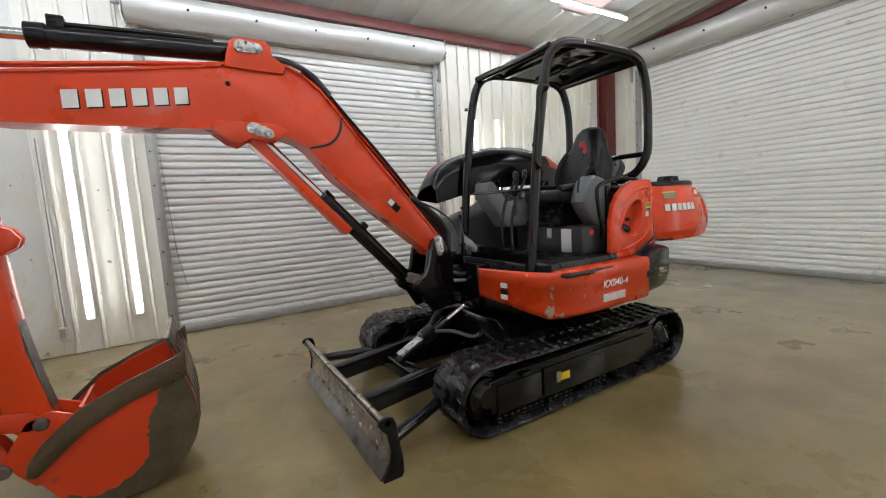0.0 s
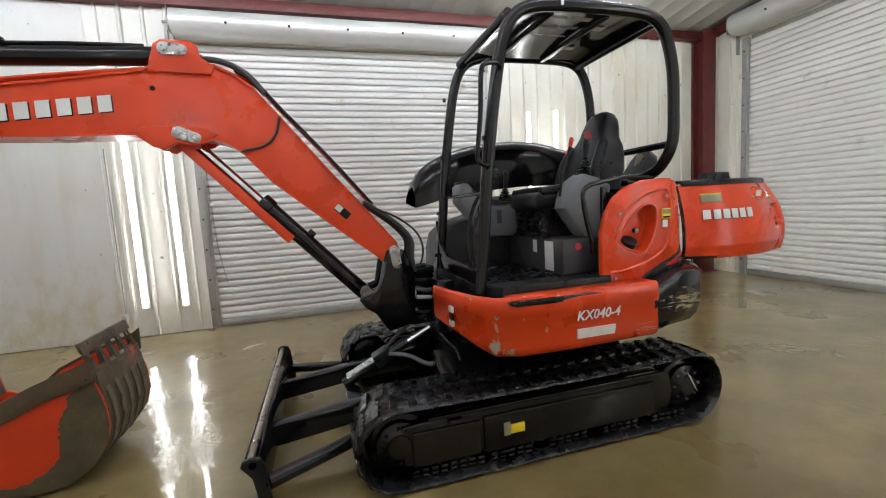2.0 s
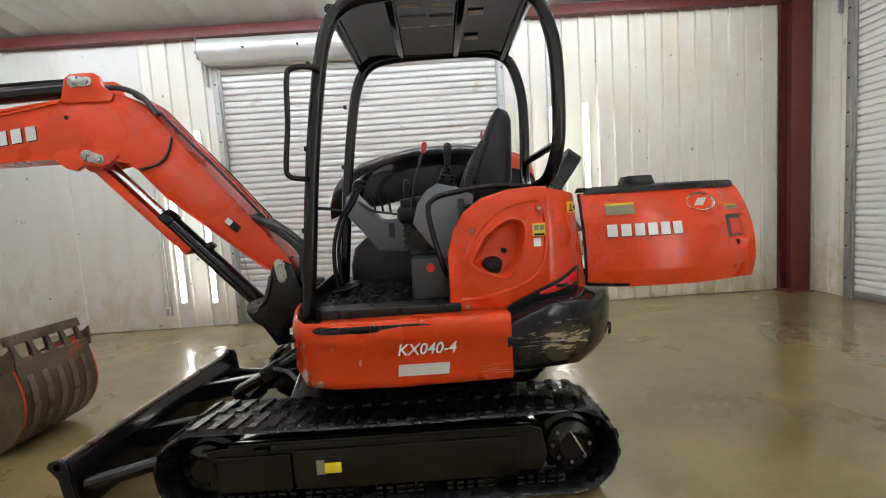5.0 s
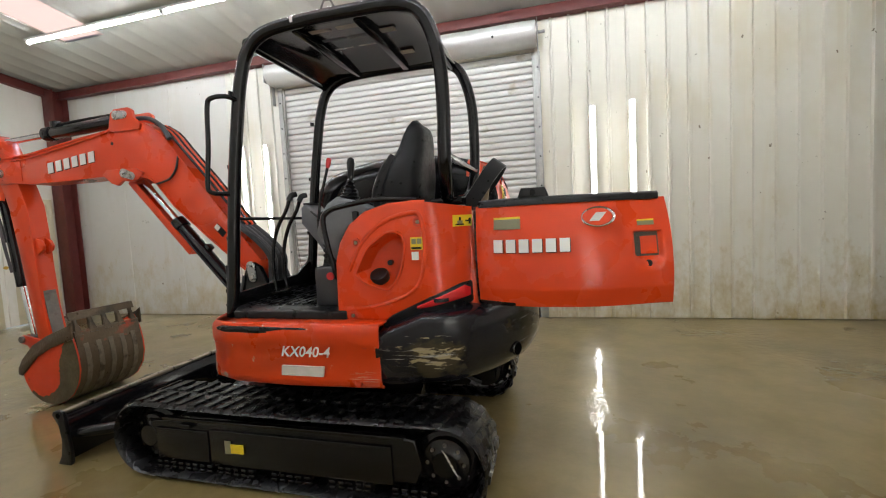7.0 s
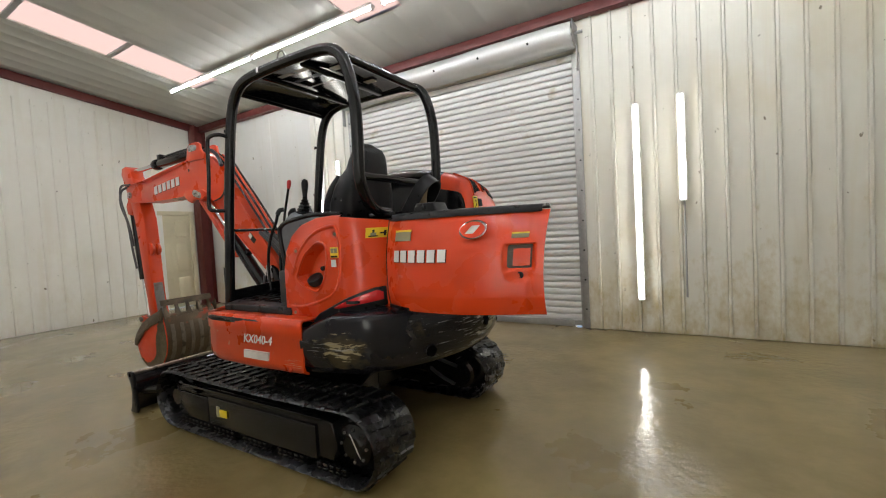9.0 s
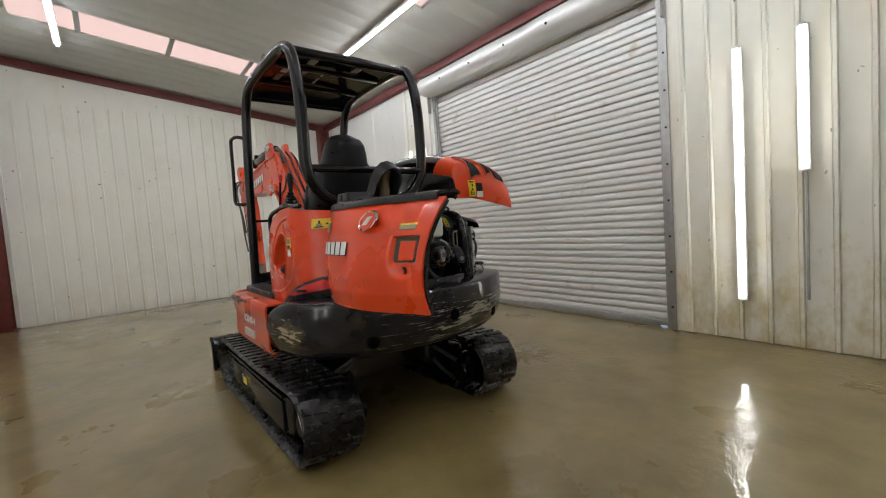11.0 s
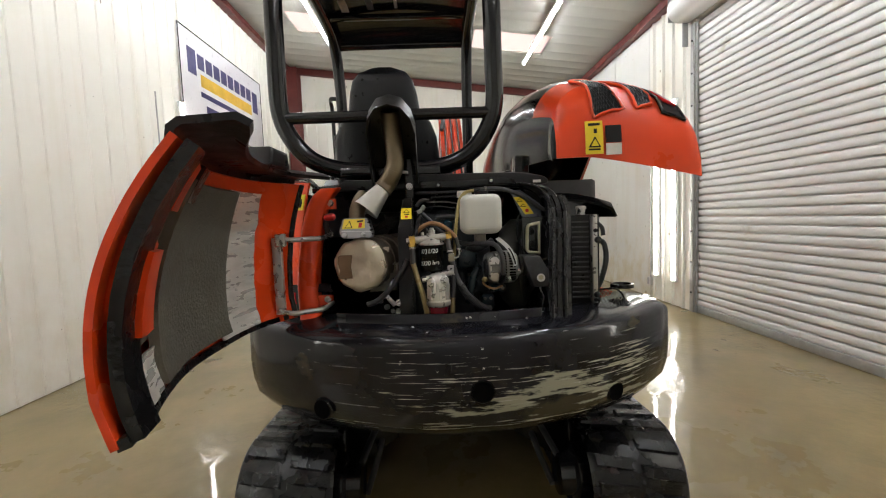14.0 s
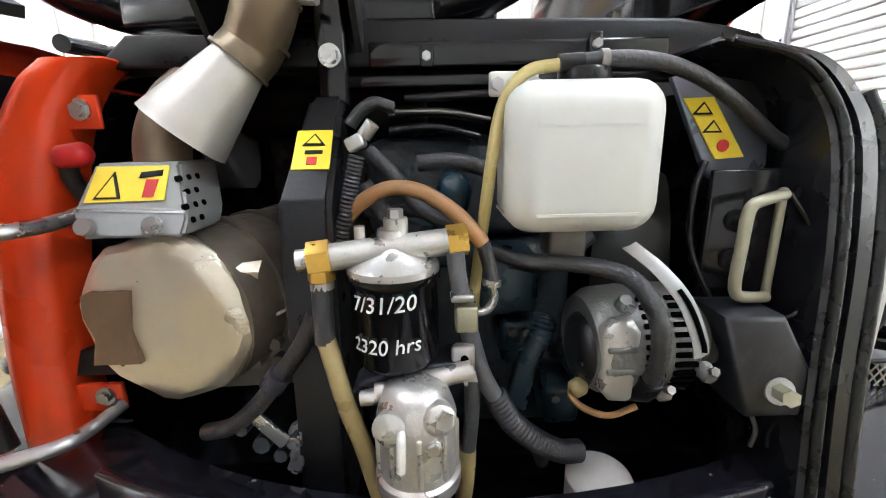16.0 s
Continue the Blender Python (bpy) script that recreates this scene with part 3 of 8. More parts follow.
edges = [XW - 0.25] + [v for s in SKY for v in s] + [XE + 0.25]
for i in range(0, len(edges), 2):
    roof_strip(edges[i], edges[i + 1], YS - 0.25, YN + 0.25)
for s in SKY:
    roof_strip(s[0], s[1], YS - 0.25, SY0)
    roof_strip(s[0], s[1], SY1, YN + 0.25)
ceiling = tagged(part("ceiling", bm, CEIL), "sloping grey-white ribbed metal roof lining", "ceiling", kind="structure")
for i, s in enumerate(SKY):
    bm = B()
    sheet(bm, [[(s[0] - 0.02, yy, roof_z(yy) + 0.02), (s[1] + 0.02, yy, roof_z(yy) + 0.02)] for yy in (SY0 - 0.02, SY1 + 0.02)], 0.004)
    o = tagged(part("skylight", bm, SKYLIGHT), "pinkish translucent roof light panel in the metal roof", "skylight", "roof lights", kind="structure")
    for yy in (1.1, 2.25, 3.42):
        part("glazing_bar", box(B(), (s[0], yy - 0.035, roof_z(yy) - 0.012), (s[1], yy + 0.035, roof_z(yy) + 0.012)), GALV, o)

# red steel frame
def i_column(name, x, y, w, d, z1, along="x"):
    bm = B()
    if along == "x":
        box(bm, (x - w / 2, y - d / 2, 0), (x + w / 2, y - d / 2 + 0.014, z1), 0.002)
        box(bm, (x - w / 2, y + d / 2 - 0.014, 0), (x + w / 2, y + d / 2, z1), 0.002)
        box(bm, (x - 0.006, y - d / 2 + 0.014, 0), (x + 0.006, y + d / 2 - 0.014, z1))
    else:
        box(bm, (x - d / 2, y - w / 2, 0), (x - d / 2 + 0.014, y + w / 2, z1), 0.002)
        box(bm, (x + d / 2 - 0.014, y - w / 2, 0), (x + d / 2, y + w / 2, z1), 0.002)
        box(bm, (x - d / 2 + 0.014, y - 0.006, 0), (x + d / 2 - 0.014, y + 0.006, z1))
    box(bm, (x - w / 2 - 0.04, y - d / 2 - 0.04, 0), (x + w / 2 + 0.04, y + d / 2 + 0.04, 0.016))
    return tagged(part(name, bm, REDSTEEL), "red oxide painted steel corner column of the hall frame", "column", "frame columns", kind="structure")


i_column("column", XE - 0.24, YN - 0.15, 0.26, 0.24, 4.06)
i_column("column", XW + 0.16, YN - 0.16, 0.26, 0.24, 4.06)
i_column("column", XW + 0.18, YS + 0.18, 0.26, 0.28, 4.78, "y")
for nm, y, s in (("eave_beam", YN - 0.05, 1), ("eave_beam", YS + 0.05, -1)):
    bm = B()
    zt = roof_z(y) - 0.025
    box(bm, (XW, y - 0.05, zt - 0.135), (XE, y + 0.05, zt), 0.004)
    box(bm, (XW, y - 0.05 - 0.04 * (s > 0), zt - 0.147), (XE, y + 0.05 + 0.04 * (s < 0), zt - 0.135))
    tagged(part(nm, bm, REDSTEEL), "red oxide steel beam along the top of the side wall", "beam", "frame beams", kind="structure")
for x, s in ((XW + 0.05, 1), (XE - 0.05, -1)):
    bm = B()
    y0, y1 = YS + 0.10, YN - 0.10
    prism(bm, [(y0, roof_z(y0) - 0.165), (y1, roof_z(y1) - 0.165), (y1, roof_z(y1) - 0.025), (y0, roof_z(y0) - 0.025)], x - 0.05, x + 0.05, plane="yz", bev=0.004)
    tagged(part("rafter", bm, REDSTEEL), "sloping red oxide steel rafter at the end wall", "beam", "frame beams", kind="structure")


# ---- roller shutters ----
def shutter(name, length, height, m, slat, label, gap=0.0, notch=0.02, hood_r=0.19, hood_drop=0.28, skin=SHUTTER):
    """A shutter built along +x from its foot, facing -y, then set at the pose m (turned about z only)."""
    e = thing(name, m.translation, label, "roller shutter", "roller shutters", kind="structure")

    def add(nm, bm, material, lab="", parent=e):
        bmesh.ops.transform(bm, matrix=m, verts=bm.verts)
        return part(nm, bm, material, parent, lab)
    n = int(height / slat)
    bm = B()
    prof = [(0.022, 0.0), (-0.010, 0.002), (-0.0155, 0.009), (-0.0178, slat * 0.32), (-0.0178, slat * 0.62), (-0.0150, slat - 0.023), (-0.009, slat - 0.0165), (0.024, slat - 0.015), (0.024, slat + 0.004), (0.028, slat + 0.004), (0.028, 0.0)]
    prism(bm, prof, 0.0, length, plane="yz")
    bmesh.ops.transform(bm, matrix=Matrix.Rotation(m.to_euler().z, 4, "Z"), verts=bm.verts)
    me = bpy.data.meshes.new("slat")
    bm.to_mesh(me)
    bm.free()
    me.materials.append(skin)
    me.shade_smooth()
    me.set_sharp_from_angle(angle=radians(40))
    for i in range(n):
        o = new("slat", me)
        at = m @ Vector((0, 0.05 + 0.002 * math.sin(i * 1.7), 0.09 + gap + i * slat))
        o.location = at
        AT[o.name] = at
        place(o, e)
    bm = B()
    box(bm, (0.02, 0.02, 0.004 + gap), (length - notch, 0.075, 0.09 + gap), 0.006)
    if notch > 0.05:
        box(bm, (length - notch, 0.02, 0.024 + gap), (length - 0.02, 0.075, 0.09 + gap), 0.006)
    add("bottom_rail", bm, GALV)
    # unseen box added behind the top slats to block daylight leaking in
    add("lintel", box(B(), (-0.02, 0.085, height - 0.16), (length + 0.02, 0.12, height + 0.16)), GALV)
    for x0, sg in ((0.0, -1), (length, 1)):
        bm = B()
        box(bm, (min(x0, x0 + sg * 0.075), -0.02, 0.0), (max(x0, x0 + sg * 0.075), 0.0, height + 0.05), 0.003)
        box(bm, (min(x0, x0 - sg * 0.03), 0.0, 0.0), (max(x0, x0 - sg * 0.03), 0.018, height + 0.05))
        g = add("guide", bm, GALV)
        for k in range(9):
            z = 0.25 + k * (height - 0.4) / 8
            add("bolt", cyl(B(), (x0 + sg * 0.04, -0.03, z), (x0 + sg * 0.04, -0.018, z), 0.011, seg=8), INK, parent=g)
    zc, r = height + hood_drop, hood_r
    bm = B()
    arc = [(-r + r * math.cos(a), zc + r * math.sin(a)) for a in [math.pi / 2 + math.pi * k / 12 for k in range(13)]]
    pts = [(-0.015, zc + r * 0.98)] + [(y_, z_) for y_, z_ in arc] + [(-0.015, zc - r * 0.98)]
    rows = []
    for i in range(25):
        x_ = -0.1 + (length + 0.14) * i / 24
        rows.append([(x_, y_ + 0.012 * noise.noise((x_ * 1.7, z_ * 4, 1)), z_ + 0.012 * noise.noise((x_ * 1.3, z_ * 3, 7))) for y_, z_ in pts])
    sheet(bm, rows, 0.004)
    hood = add("hood", bm, HOODM, "dented pale sheet metal hood")
    for k in range(5):
        x_ = 0.5 + k * (length - 1.0) / 4
        add("bolt", cyl(B(), (x_, -2 * r - 0.006, zc - 0.03), (x_, -2 * r + 0.02, zc - 0.03), 0.016, seg=8), INK, parent=hood)
    for x_ in (-0.12, length + 0.05):
        bm = B()
        box(bm, (x_, -2 * r + 0.02, zc - r * 0.9), (x_ + 0.012, -0.016, zc + r * 0.9), 0.004)
        cyl(bm, (x_ - 0.08, -r, zc), (x_ + 0.1, -r, zc), 0.02, seg=10)
        box(bm, (x_ + 0.0, -0.1, zc - r - 0.28), (x_ + 0.014, -0.03, zc - r + 0.04), 0.004)
        add("end_bracket", bm, GALV)
    return e


shutter("shutter_1", NX1 - NX0, NZ - 0.09, pose(NX0, YN, 0), 0.0868, "closed pale ribbed steel roller shutter with a dented hood", gap=-0.003, notch=0.13, hood_r=0.15, hood_drop=0.24)
shutter("shutter_2", EY1 - EY0, EZ - 0.09, pose(XE, EY1, 0, 0, 0, -90), 0.0868, "closed wide pale ribbed steel roller shutter", gap=-0.003, hood_r=0.16, hood_drop=0.26, skin=SHUTTER_BRIGHT)


chain = thing("pull_chain", (-0.12, YN - 0.035, 1.2), "thin dark steel pull chain hanging before a roller shutter", "chain")
for k in range(86):
    z = 3.30 - 0.0318 * k
    x = -0.262 + 0.0375 * (3.30 - z) + 0.05 * max(0.0, (1.10 - z) / 0.5) ** 1.3
    bm = B()
    m = Matrix.Translation((x, YN - 0.035, z)) @ Matrix.Rotation(1.5708 * (k % 2), 4, "Z")
    tube(bm, [m @ Vector((0.0065 * math.sin(a), 0.0, 0.019 * math.cos(a))) for a in [2 * math.pi * j / 6 for j in range(7)]], 0.0024, 5, 1)
    part("chain_link", bm, STEEL, chain)

# ---- lamps ----
def led_tube(length, m, label, group, light=TUBE_GLOW):
    """A tube along its own x, hung off a batten on +z."""
    e = thing("led_tube_light", m.translation, label, "tube light", group)
    for nm, bm, ma in (("batten", box(B(), (0, -(0.05 if light is TUBE_GLOW else 0.042), 0.012), (length, 0.05 if light is TUBE_GLOW else 0.042, 0.045), 0.004), WHITE),
                       ("tube", cyl(B(), (0.02, 0, 0), (length - 0.02, 0, 0), 0.016 if light is TUBE_GLOW else 0.022, seg=12), light)):
        bmesh.ops.transform(bm, matrix=m, verts=bm.verts)
        part(nm, bm, ma, e)
    for x_ in (0.0, length - 0.02):
        bm = box(B(), (x_, -0.027, -0.027), (x_ + 0.02, 0.027, 0.012), 0.003)
        bmesh.ops.transform(bm, matrix=m, verts=bm.verts)
        part("end_cap", bm, WHITE, e)
    return e


tilt_x = math.degrees(math.atan(-0.122))
for y, xs in ((4.50, (-3.35, -0.93, 1.62, 4.04)), (0.82, (-3.6, -1.18, 1.37, 3.8))):
    for x in xs:
        led_tube(2.4, pose(x, y, roof_z(y) - 0.07, tilt_x), "lit white LED tube under the sloping metal roof", "roof tube lights")
UPRIGHT = "lit upright LED tube fixed to the white wall"
for x, z0, l in ((-1.04, 0.36, 2.4), (-0.60, 0.34, 2.4), (4.26, 0.40, 2.36), (4.73, 1.56, 1.22)):
    led_tube(l, Matrix(((0, 1, 0, x), (0, 0, 1, YN - 0.085), (1, 0, 0, z0), (0, 0, 0, 1))), UPRIGHT, "wall tube lights", TUBE_WALL)
# the pair at x 4.73 and 5.2 is unseen, added for light eastwards
for x, z0, l in ((-0.61, 1.66, 1.25), (4.73, 0.5, 2.4), (5.2, 0.5, 2.4)):
    led_tube(l, Matrix(((0, -1, 0, x), (0, 0, -1, YS + 0.085), (1, 0, 0, z0), (0, 0, 0, 1))), UPRIGHT, "wall tube lights", TUBE_WALL)

# ---- the excavator ----
EX = thing("excavator", (2.35, 2.72, 0), "orange and black rubber-tracked mini excavator with open engine covers", "excavator")
MID = 2.715


def stadium(r, n=14, x0=1.405, x1=3.195, zc=0.225, step=0.0):
    """Points and outward normals round the loop of a track."""
    out = []
    for k in range(n + 1):
        a = math.pi / 2 + math.pi * k / n
        out.append((Vector((x0 + r * math.cos(a), 0, zc + r * math.sin(a))), Vector((math.cos(a), 0, math.sin(a)))))
    m = 14
    for k in range(1, m):
        out.append((Vector((x0 + (x1 - x0) * k / m, 0, zc - r)), Vector((0, 0, -1))))
    for k in range(n + 1):
        a = -math.pi / 2 + math.pi * k / n
        out.append((Vector((x1 + r * math.cos(a), 0, zc + r * math.sin(a))), Vector((math.cos(a), 0, math.sin(a)))))
    for k in range(1, m):
        out.append((Vector((x1 - (x1 - x0) * k / m, 0, zc + r - 0.012 * math.sin(math.pi * k / m))), Vector((0, 0, 1))))
    return out


LUG = None


def track(y0, y1, outer, label):
    """One track: belt with lugs, side frame, wheels. outer: -1 or 1, the side that faces out."""
    global LUG
    loop = stadium(0.215)
    bm = B()
    yc = (y0 + y1) / 2
    prof = [(-0.030, y0 + 0.03), (-0.012, y0), (0.0, y0 + 0.012), (0.0, y1 - 0.012), (-0.012, y1), (-0.030, y1 - 0.03)]
    rings = [[bm.verts.new((p + nn * d) + Vector((0, y, 0))) for d, y in prof] for p, nn in loop]
    for i in range(len(rings)):
        a, b = rings[i], rings[(i + 1) % len(rings)]
        for k in range(len(prof)):
            bm.faces.new((a[k], a[(k + 1) % len(prof)], b[(k + 1) % len(prof)], b[k]))
    bmesh.ops.recalc_face_normals(bm, faces=bm.faces)
    belt = part("track_belt", bm, RUBBER, EX, label)
    if LUG is None:
        lb = B()
        box(lb, (-0.024, -0.076, -0.004), (0.024, 0.076, 0.010))
        for v in lb.verts:
            if v.co.z > 0:
                v.co.x *= 0.8
                v.co.y *= 0.93
            v.co.x += 0.012 * (1 if v.co.y > 0 else -1)
        LUG = bpy.data.meshes.new("lug")
        lb.to_mesh(LUG)
        lb.free()
        LUG.materials.append(RUBBER)
    straight = 3.195 - 1.405
    per = 2 * straight + 2 * math.pi * 0.215
    n = 52
    for i in range(n):
        for side in (-1, 1):
            s = (i + (0.5 if side > 0 else 0.0)) * per / n
            if s < straight:
                p, nn = Vector((1.405 + s, 0, 0.225 - 0.215)), Vector((0, 0, -1))
            elif s < straight + math.pi * 0.215:
                a = -math.pi / 2 + (s - straight) / 0.215
                p, nn = Vector((3.195 + 0.215 * math.cos(a), 0, 0.225 + 0.215 * math.sin(a))), Vector((math.cos(a), 0, math.sin(a)))
            elif s < 2 * straight + math.pi * 0.215:
                d = s - straight - math.pi * 0.215
                p, nn = Vector((3.195 - d, 0, 0.44 - 0.012 * math.sin(math.pi * d / straight))), Vector((0, 0, 1))
            else:
                a = math.pi / 2 + (s - 2 * straight - math.pi * 0.215) / 0.215
                p, nn = Vector((1.405 + 0.215 * math.cos(a), 0, 0.225 + 0.215 * math.sin(a))), Vector((math.cos(a), 0, math.sin(a)))
            if nn.z < -0.9:
                p = p + Vector((0, 0, 0.003))
            tx = Vector((0, 1, 0)).cross(nn)
            m = Matrix((tx, Vector((0, 1, 0)), nn)).transposed().to_4x4()
            if side < 0:
                m = m @ pose(0, 0, 0, 0, 0, 180)
            at = p + Vector((0, yc + side * 0.086, 0))
            o = new("lug", LUG)
            o.matrix_basis = Matrix.Translation(at) @ m
            AT[o.name] = at
            place(o, belt)
    ya, yb = sorted((yc, (y0 + 0.055) if outer < 0 else (y1 - 0.055)))
    yo = ya if outer < 0 else yb
    bm = B()
    prism(bm, [(1.42, 0.11), (3.05, 0.11), (3.08, 0.2), (3.05, 0.33), (2.95, 0.355), (1.7, 0.365), (1.55, 0.33), (1.42, 0.32)], ya, yb, bev=0.01)
    fr = part("track_frame", bm, TRACKBLACK, EX)
    part("side_plate", box(B(), (1.47, min(yo, yo + outer * 0.012), 0.105), (1.83, max(yo, yo + outer * 0.012), 0.285), 0.004), TRACKBLACK, fr)
    part("side_plate", box(B(), (1.85, min(yo, yo + outer * 0.018), 0.105), (2.93, max(yo, yo + outer * 0.018), 0.300), 0.004), TRACKBLACK, fr)
    part("ledge", box(B(), (1.55, min(yo, yo + outer * 0.035), 0.345), (3.0, max(yo, yo + outer * 0.035), 0.362), 0.003), TRACKBLACK, fr)
    lever = box(B(), (1.66, min(yo, yo + outer * 0.03), 0.30), (1.73, max(yo, yo + outer * 0.03), 0.325), 0.004)
    part("grease_cover", lever, TRACKBLACK, fr)
    for x, r in ((1.405, 0.165), (3.195, 0.16)):
        bm = B()
        lathe(bm, (x, yc - 0.07, 0.225), (0, 1, 0), [(0, 0.05), (0.0, r - 0.02), (0.02, r), (0.12, r), (0.14, r - 0.02), (0.14, 0.05)], 28)
        w = part("sprocket" if x > 2 else "idler", bm, TRACKBLACK, EX)
        for k in range(15 if x > 2 else 0):
            a = 2 * math.pi * k / 15
            part("sprocket_tooth", obox(B(), Matrix.Translation((x + (r + 0.005) * math.cos(a), yc, 0.225 + (r + 0.005) * math.sin(a))) @ Matrix.Rotation(-a, 4, "Y"), (0.035, 0.05, 0.028), 0.004), TRACKBLACK, w)
        bm = B()
        e = yc + outer * 0.07
        lathe(bm, (x, e, 0.225), (0, outer, 0), [(0, 0.12), (0.03, 0.115), (0.045, 0.07), (0.06, 0.06)], 24)
        part("hub", bm, TRACKBLACK, w)
        for k in range(8):
            a = 2 * math.pi * k / 8
            part("bolt", cyl(B(), (x + 0.09 * math.cos(a), e + outer * 0.03, 0.225 + 0.09 * math.sin(a)), (x + 0.09 * math.cos(a), e + outer * 0.046, 0.225 + 0.09 * math.sin(a)), 0.009, seg=6), STEEL if x > 2 else TRACKBLACK, w)
    for x in (1.72, 2.07, 2.42, 2.77):
        bm = B()
        lathe(bm, (x, yc - 0.12, 0.105), (0, 1, 0), [(0, 0.045), (0.0, 0.062), (0.07, 0.062), (0.08, 0.045), (0.16, 0.045), (0.17, 0.062), (0.24, 0.062), (0.24, 0.045)], 20)
        part("track_roller", bm, TRACKBLACK, EX)
    # embedded iron cores that show inside the belt
    for x0, n in ((1.46, 8), (1.885, 5), (2.23, 5), (2.575, 5), (2.92, 5)):
        for k in range(n):
            for z in (0.045, 0.073):
                part("core_lug", box(B(), (x0 + k * 0.05, yo - 0.014, z), (x0 + k * 0.05 + 0.032, yo + 0.014, z + 0.019), 0.004), TRACKBLACK, belt)
    return belt, fr


belt_n, frame_n = track(1.872, 2.232, -1, "wet black rubber track belt with staggered lugs")
track(3.200, 3.560, 1, "wet black rubber track belt with staggered lugs")
tag = part("label", box(B(), (1.995, 1.900, 0.185), (2.075, 1.906, 0.235), 0.001), YELLOW, frame_n, "worn yellow tag")
part("label_patch", box(B(), (1.955, 1.902, 0.178), (1.994, 1.9065, 0.25), 0.001), OLIVE, frame_n)

for k in range(5):
    part("chalk_mark", obox(B(), Matrix.Translation((3.20 + 0.012 * k, 1.9195, 0.285 - 0.022 * k)) @ Matrix.Rotation(0.9, 4, "Y"), (0.045 - 0.006 * (k % 2), 0.002, 0.004)), DIRTYWHITE, frame_n)

# undercarriage between the tracks
cb = part("car_body", prism(B(), [(2.36, 0.28), (3.07, 0.28), (3.12, 0.44), (3.04, 0.52), (2.39, 0.52), (2.31, 0.44)], 1.86, 2.88, plane="yz", bev=0.015), BLACK, EX)
for x0, x1 in ((1.72, 2.06), (2.56, 2.98)):
    for ya, yb in ((2.20, 2.44), (3.23, 2.99)):
        bm = B()
        pts = [(ya, 0.13), (ya, 0.40), (yb, 0.505), (yb, 0.29)]
        prism(bm, pts, x0, x1, plane="yz", bev=0.012)
        part("frame_leg", bm, BLACK, cb)
for s_ in (-1, 1):
    yw_ = MID + s_ * 0.40
    bm = lathe(B(), (3.19, yw_, 0.225), (0, s_, 0), [(0, 0.06), (0.004, 0.085), (0.06, 0.09), (0.07, 0.115), (0.13, 0.12)], 26)
    tm = part("travel_motor", bm, BLACK, EX, "black travel motor inside the track")
    part("hose", tube(B(), [(3.19, yw_ + s_ * 0.01, 0.30), (3.06, yw_ - s_ * 0.02, 0.35), (2.92, yw_ - s_ * 0.05, 0.39), (2.76, yw_ - s_ * 0.10, 0.42)], 0.014), HOSE, tm)
    part("hose", tube(B(), [(3.17, yw_ - s_ * 0.005, 0.16), (3.06, yw_ - s_ * 0.03, 0.22), (2.94, yw_ - s_ * 0.06, 0.31), (2.78, yw_ - s_ * 0.12, 0.40)], 0.014), HOSE, tm)
    bm = B()
    prism(bm, [(1.46, 0.09), (3.05, 0.09), (3.10, 0.20), (3.02, 0.36), (1.56, 0.36), (1.46, 0.26)], *sorted((MID + s_ * 0.50, MID + s_ * 0.60)), bev=0.01)
    part("track_beam", bm, TRACKBLACK, EX)
part("slew_ring", lathe(B(), (2.40, MID, 0.48), (0, 0, 1), [(0, 0.40), (0.05, 0.40), (0.055, 0.36), (0.10, 0.36), (0.14, 0.36)], 40), BLACK, EX)

# blade and its arms
BP = [(0.700, 0.315), (0.728, 0.285), (0.752, 0.23), (0.762, 0.16), (0.752, 0.09), (0.722, 0.03), (0.705, 0.005)]
back = [(x + 0.024, z) for x, z in BP]
bm = B()
prism(bm, BP + back[::-1], 1.905, 3.525, bev=0.004)
blade = part("blade", bm, BLACK, EX, "black steel dozer blade with a worn bright face")
part("blade_face", sheet(B(), [[(x - 0.0025, y, z) for x, z in BP] for y in (1.91, 3.52)], 0.002), BLADE, blade, "scoured brown-grey steel face")
for y0 in (1.885, 3.522):
    bm = B()
    prism(bm, [(0.690, 0.31), (0.70, 0.335), (0.735, 0.345), (0.775, 0.335), (0.79, 0.30), (0.80, 0.20), (0.815, 0.10), (0.815, 0.02), (0.80, 0.0), (0.70, 0.0), (0.735, 0.06), (0.75, 0.16), (0.735, 0.25)], y0, y0 + 0.022, bev=0.004)
    part("end_plate", bm, BLACK_MATT, blade)
    part("eye_hole", cyl(B(), (0.742, y0 - 0.0015, 0.312), (0.742, y0 + 0.0235, 0.312), 0.017, seg=14), HOLE, blade)
part("cutting_edge", prism(B(), [(0.69, 0.004), (0.715, 0.004), (0.745, 0.07), (0.738, 0.085), (0.72, 0.06)], 1.91, 3.52, bev=0.002), STEEL, blade)
part("top_rail", cyl(B(), (0.728, 1.905, 0.318), (0.728, 3.52, 0.318), 0.016, seg=12), BLADE, blade)
for y in (2.36, 2.98):
    bm = B()
    prism(bm, [(0.77, 0.12), (0.77, 0.24), (1.78, 0.36), (1.80, 0.24)], y, y + 0.085, bev=0.01)
    part("blade_arm", bm, BLACK, EX)
for ya, yb in ((1.97, 2.38), (3.46, 3.05)):
    part("blade_brace", tube(B(), [(0.79, ya, 0.17), (1.25, (ya + yb) / 2, 0.20), (1.5, yb, 0.23)], 0.036, 14), BLACK, EX)
part("cross_plate", box(B(), (1.18, 2.445, 0.16), (1.28, 2.98, 0.26), 0.01), BLACK, EX)
cylb = part("blade_cylinder", cyl(B(), (1.18, MID, 0.27), (1.62, MID, 0.50), 0.034, seg=18), BLACK, EX)
part("rod", cyl(B(), (1.60, MID, 0.49), (1.78, MID, 0.58), 0.02, seg=16), CHROME, cylb)
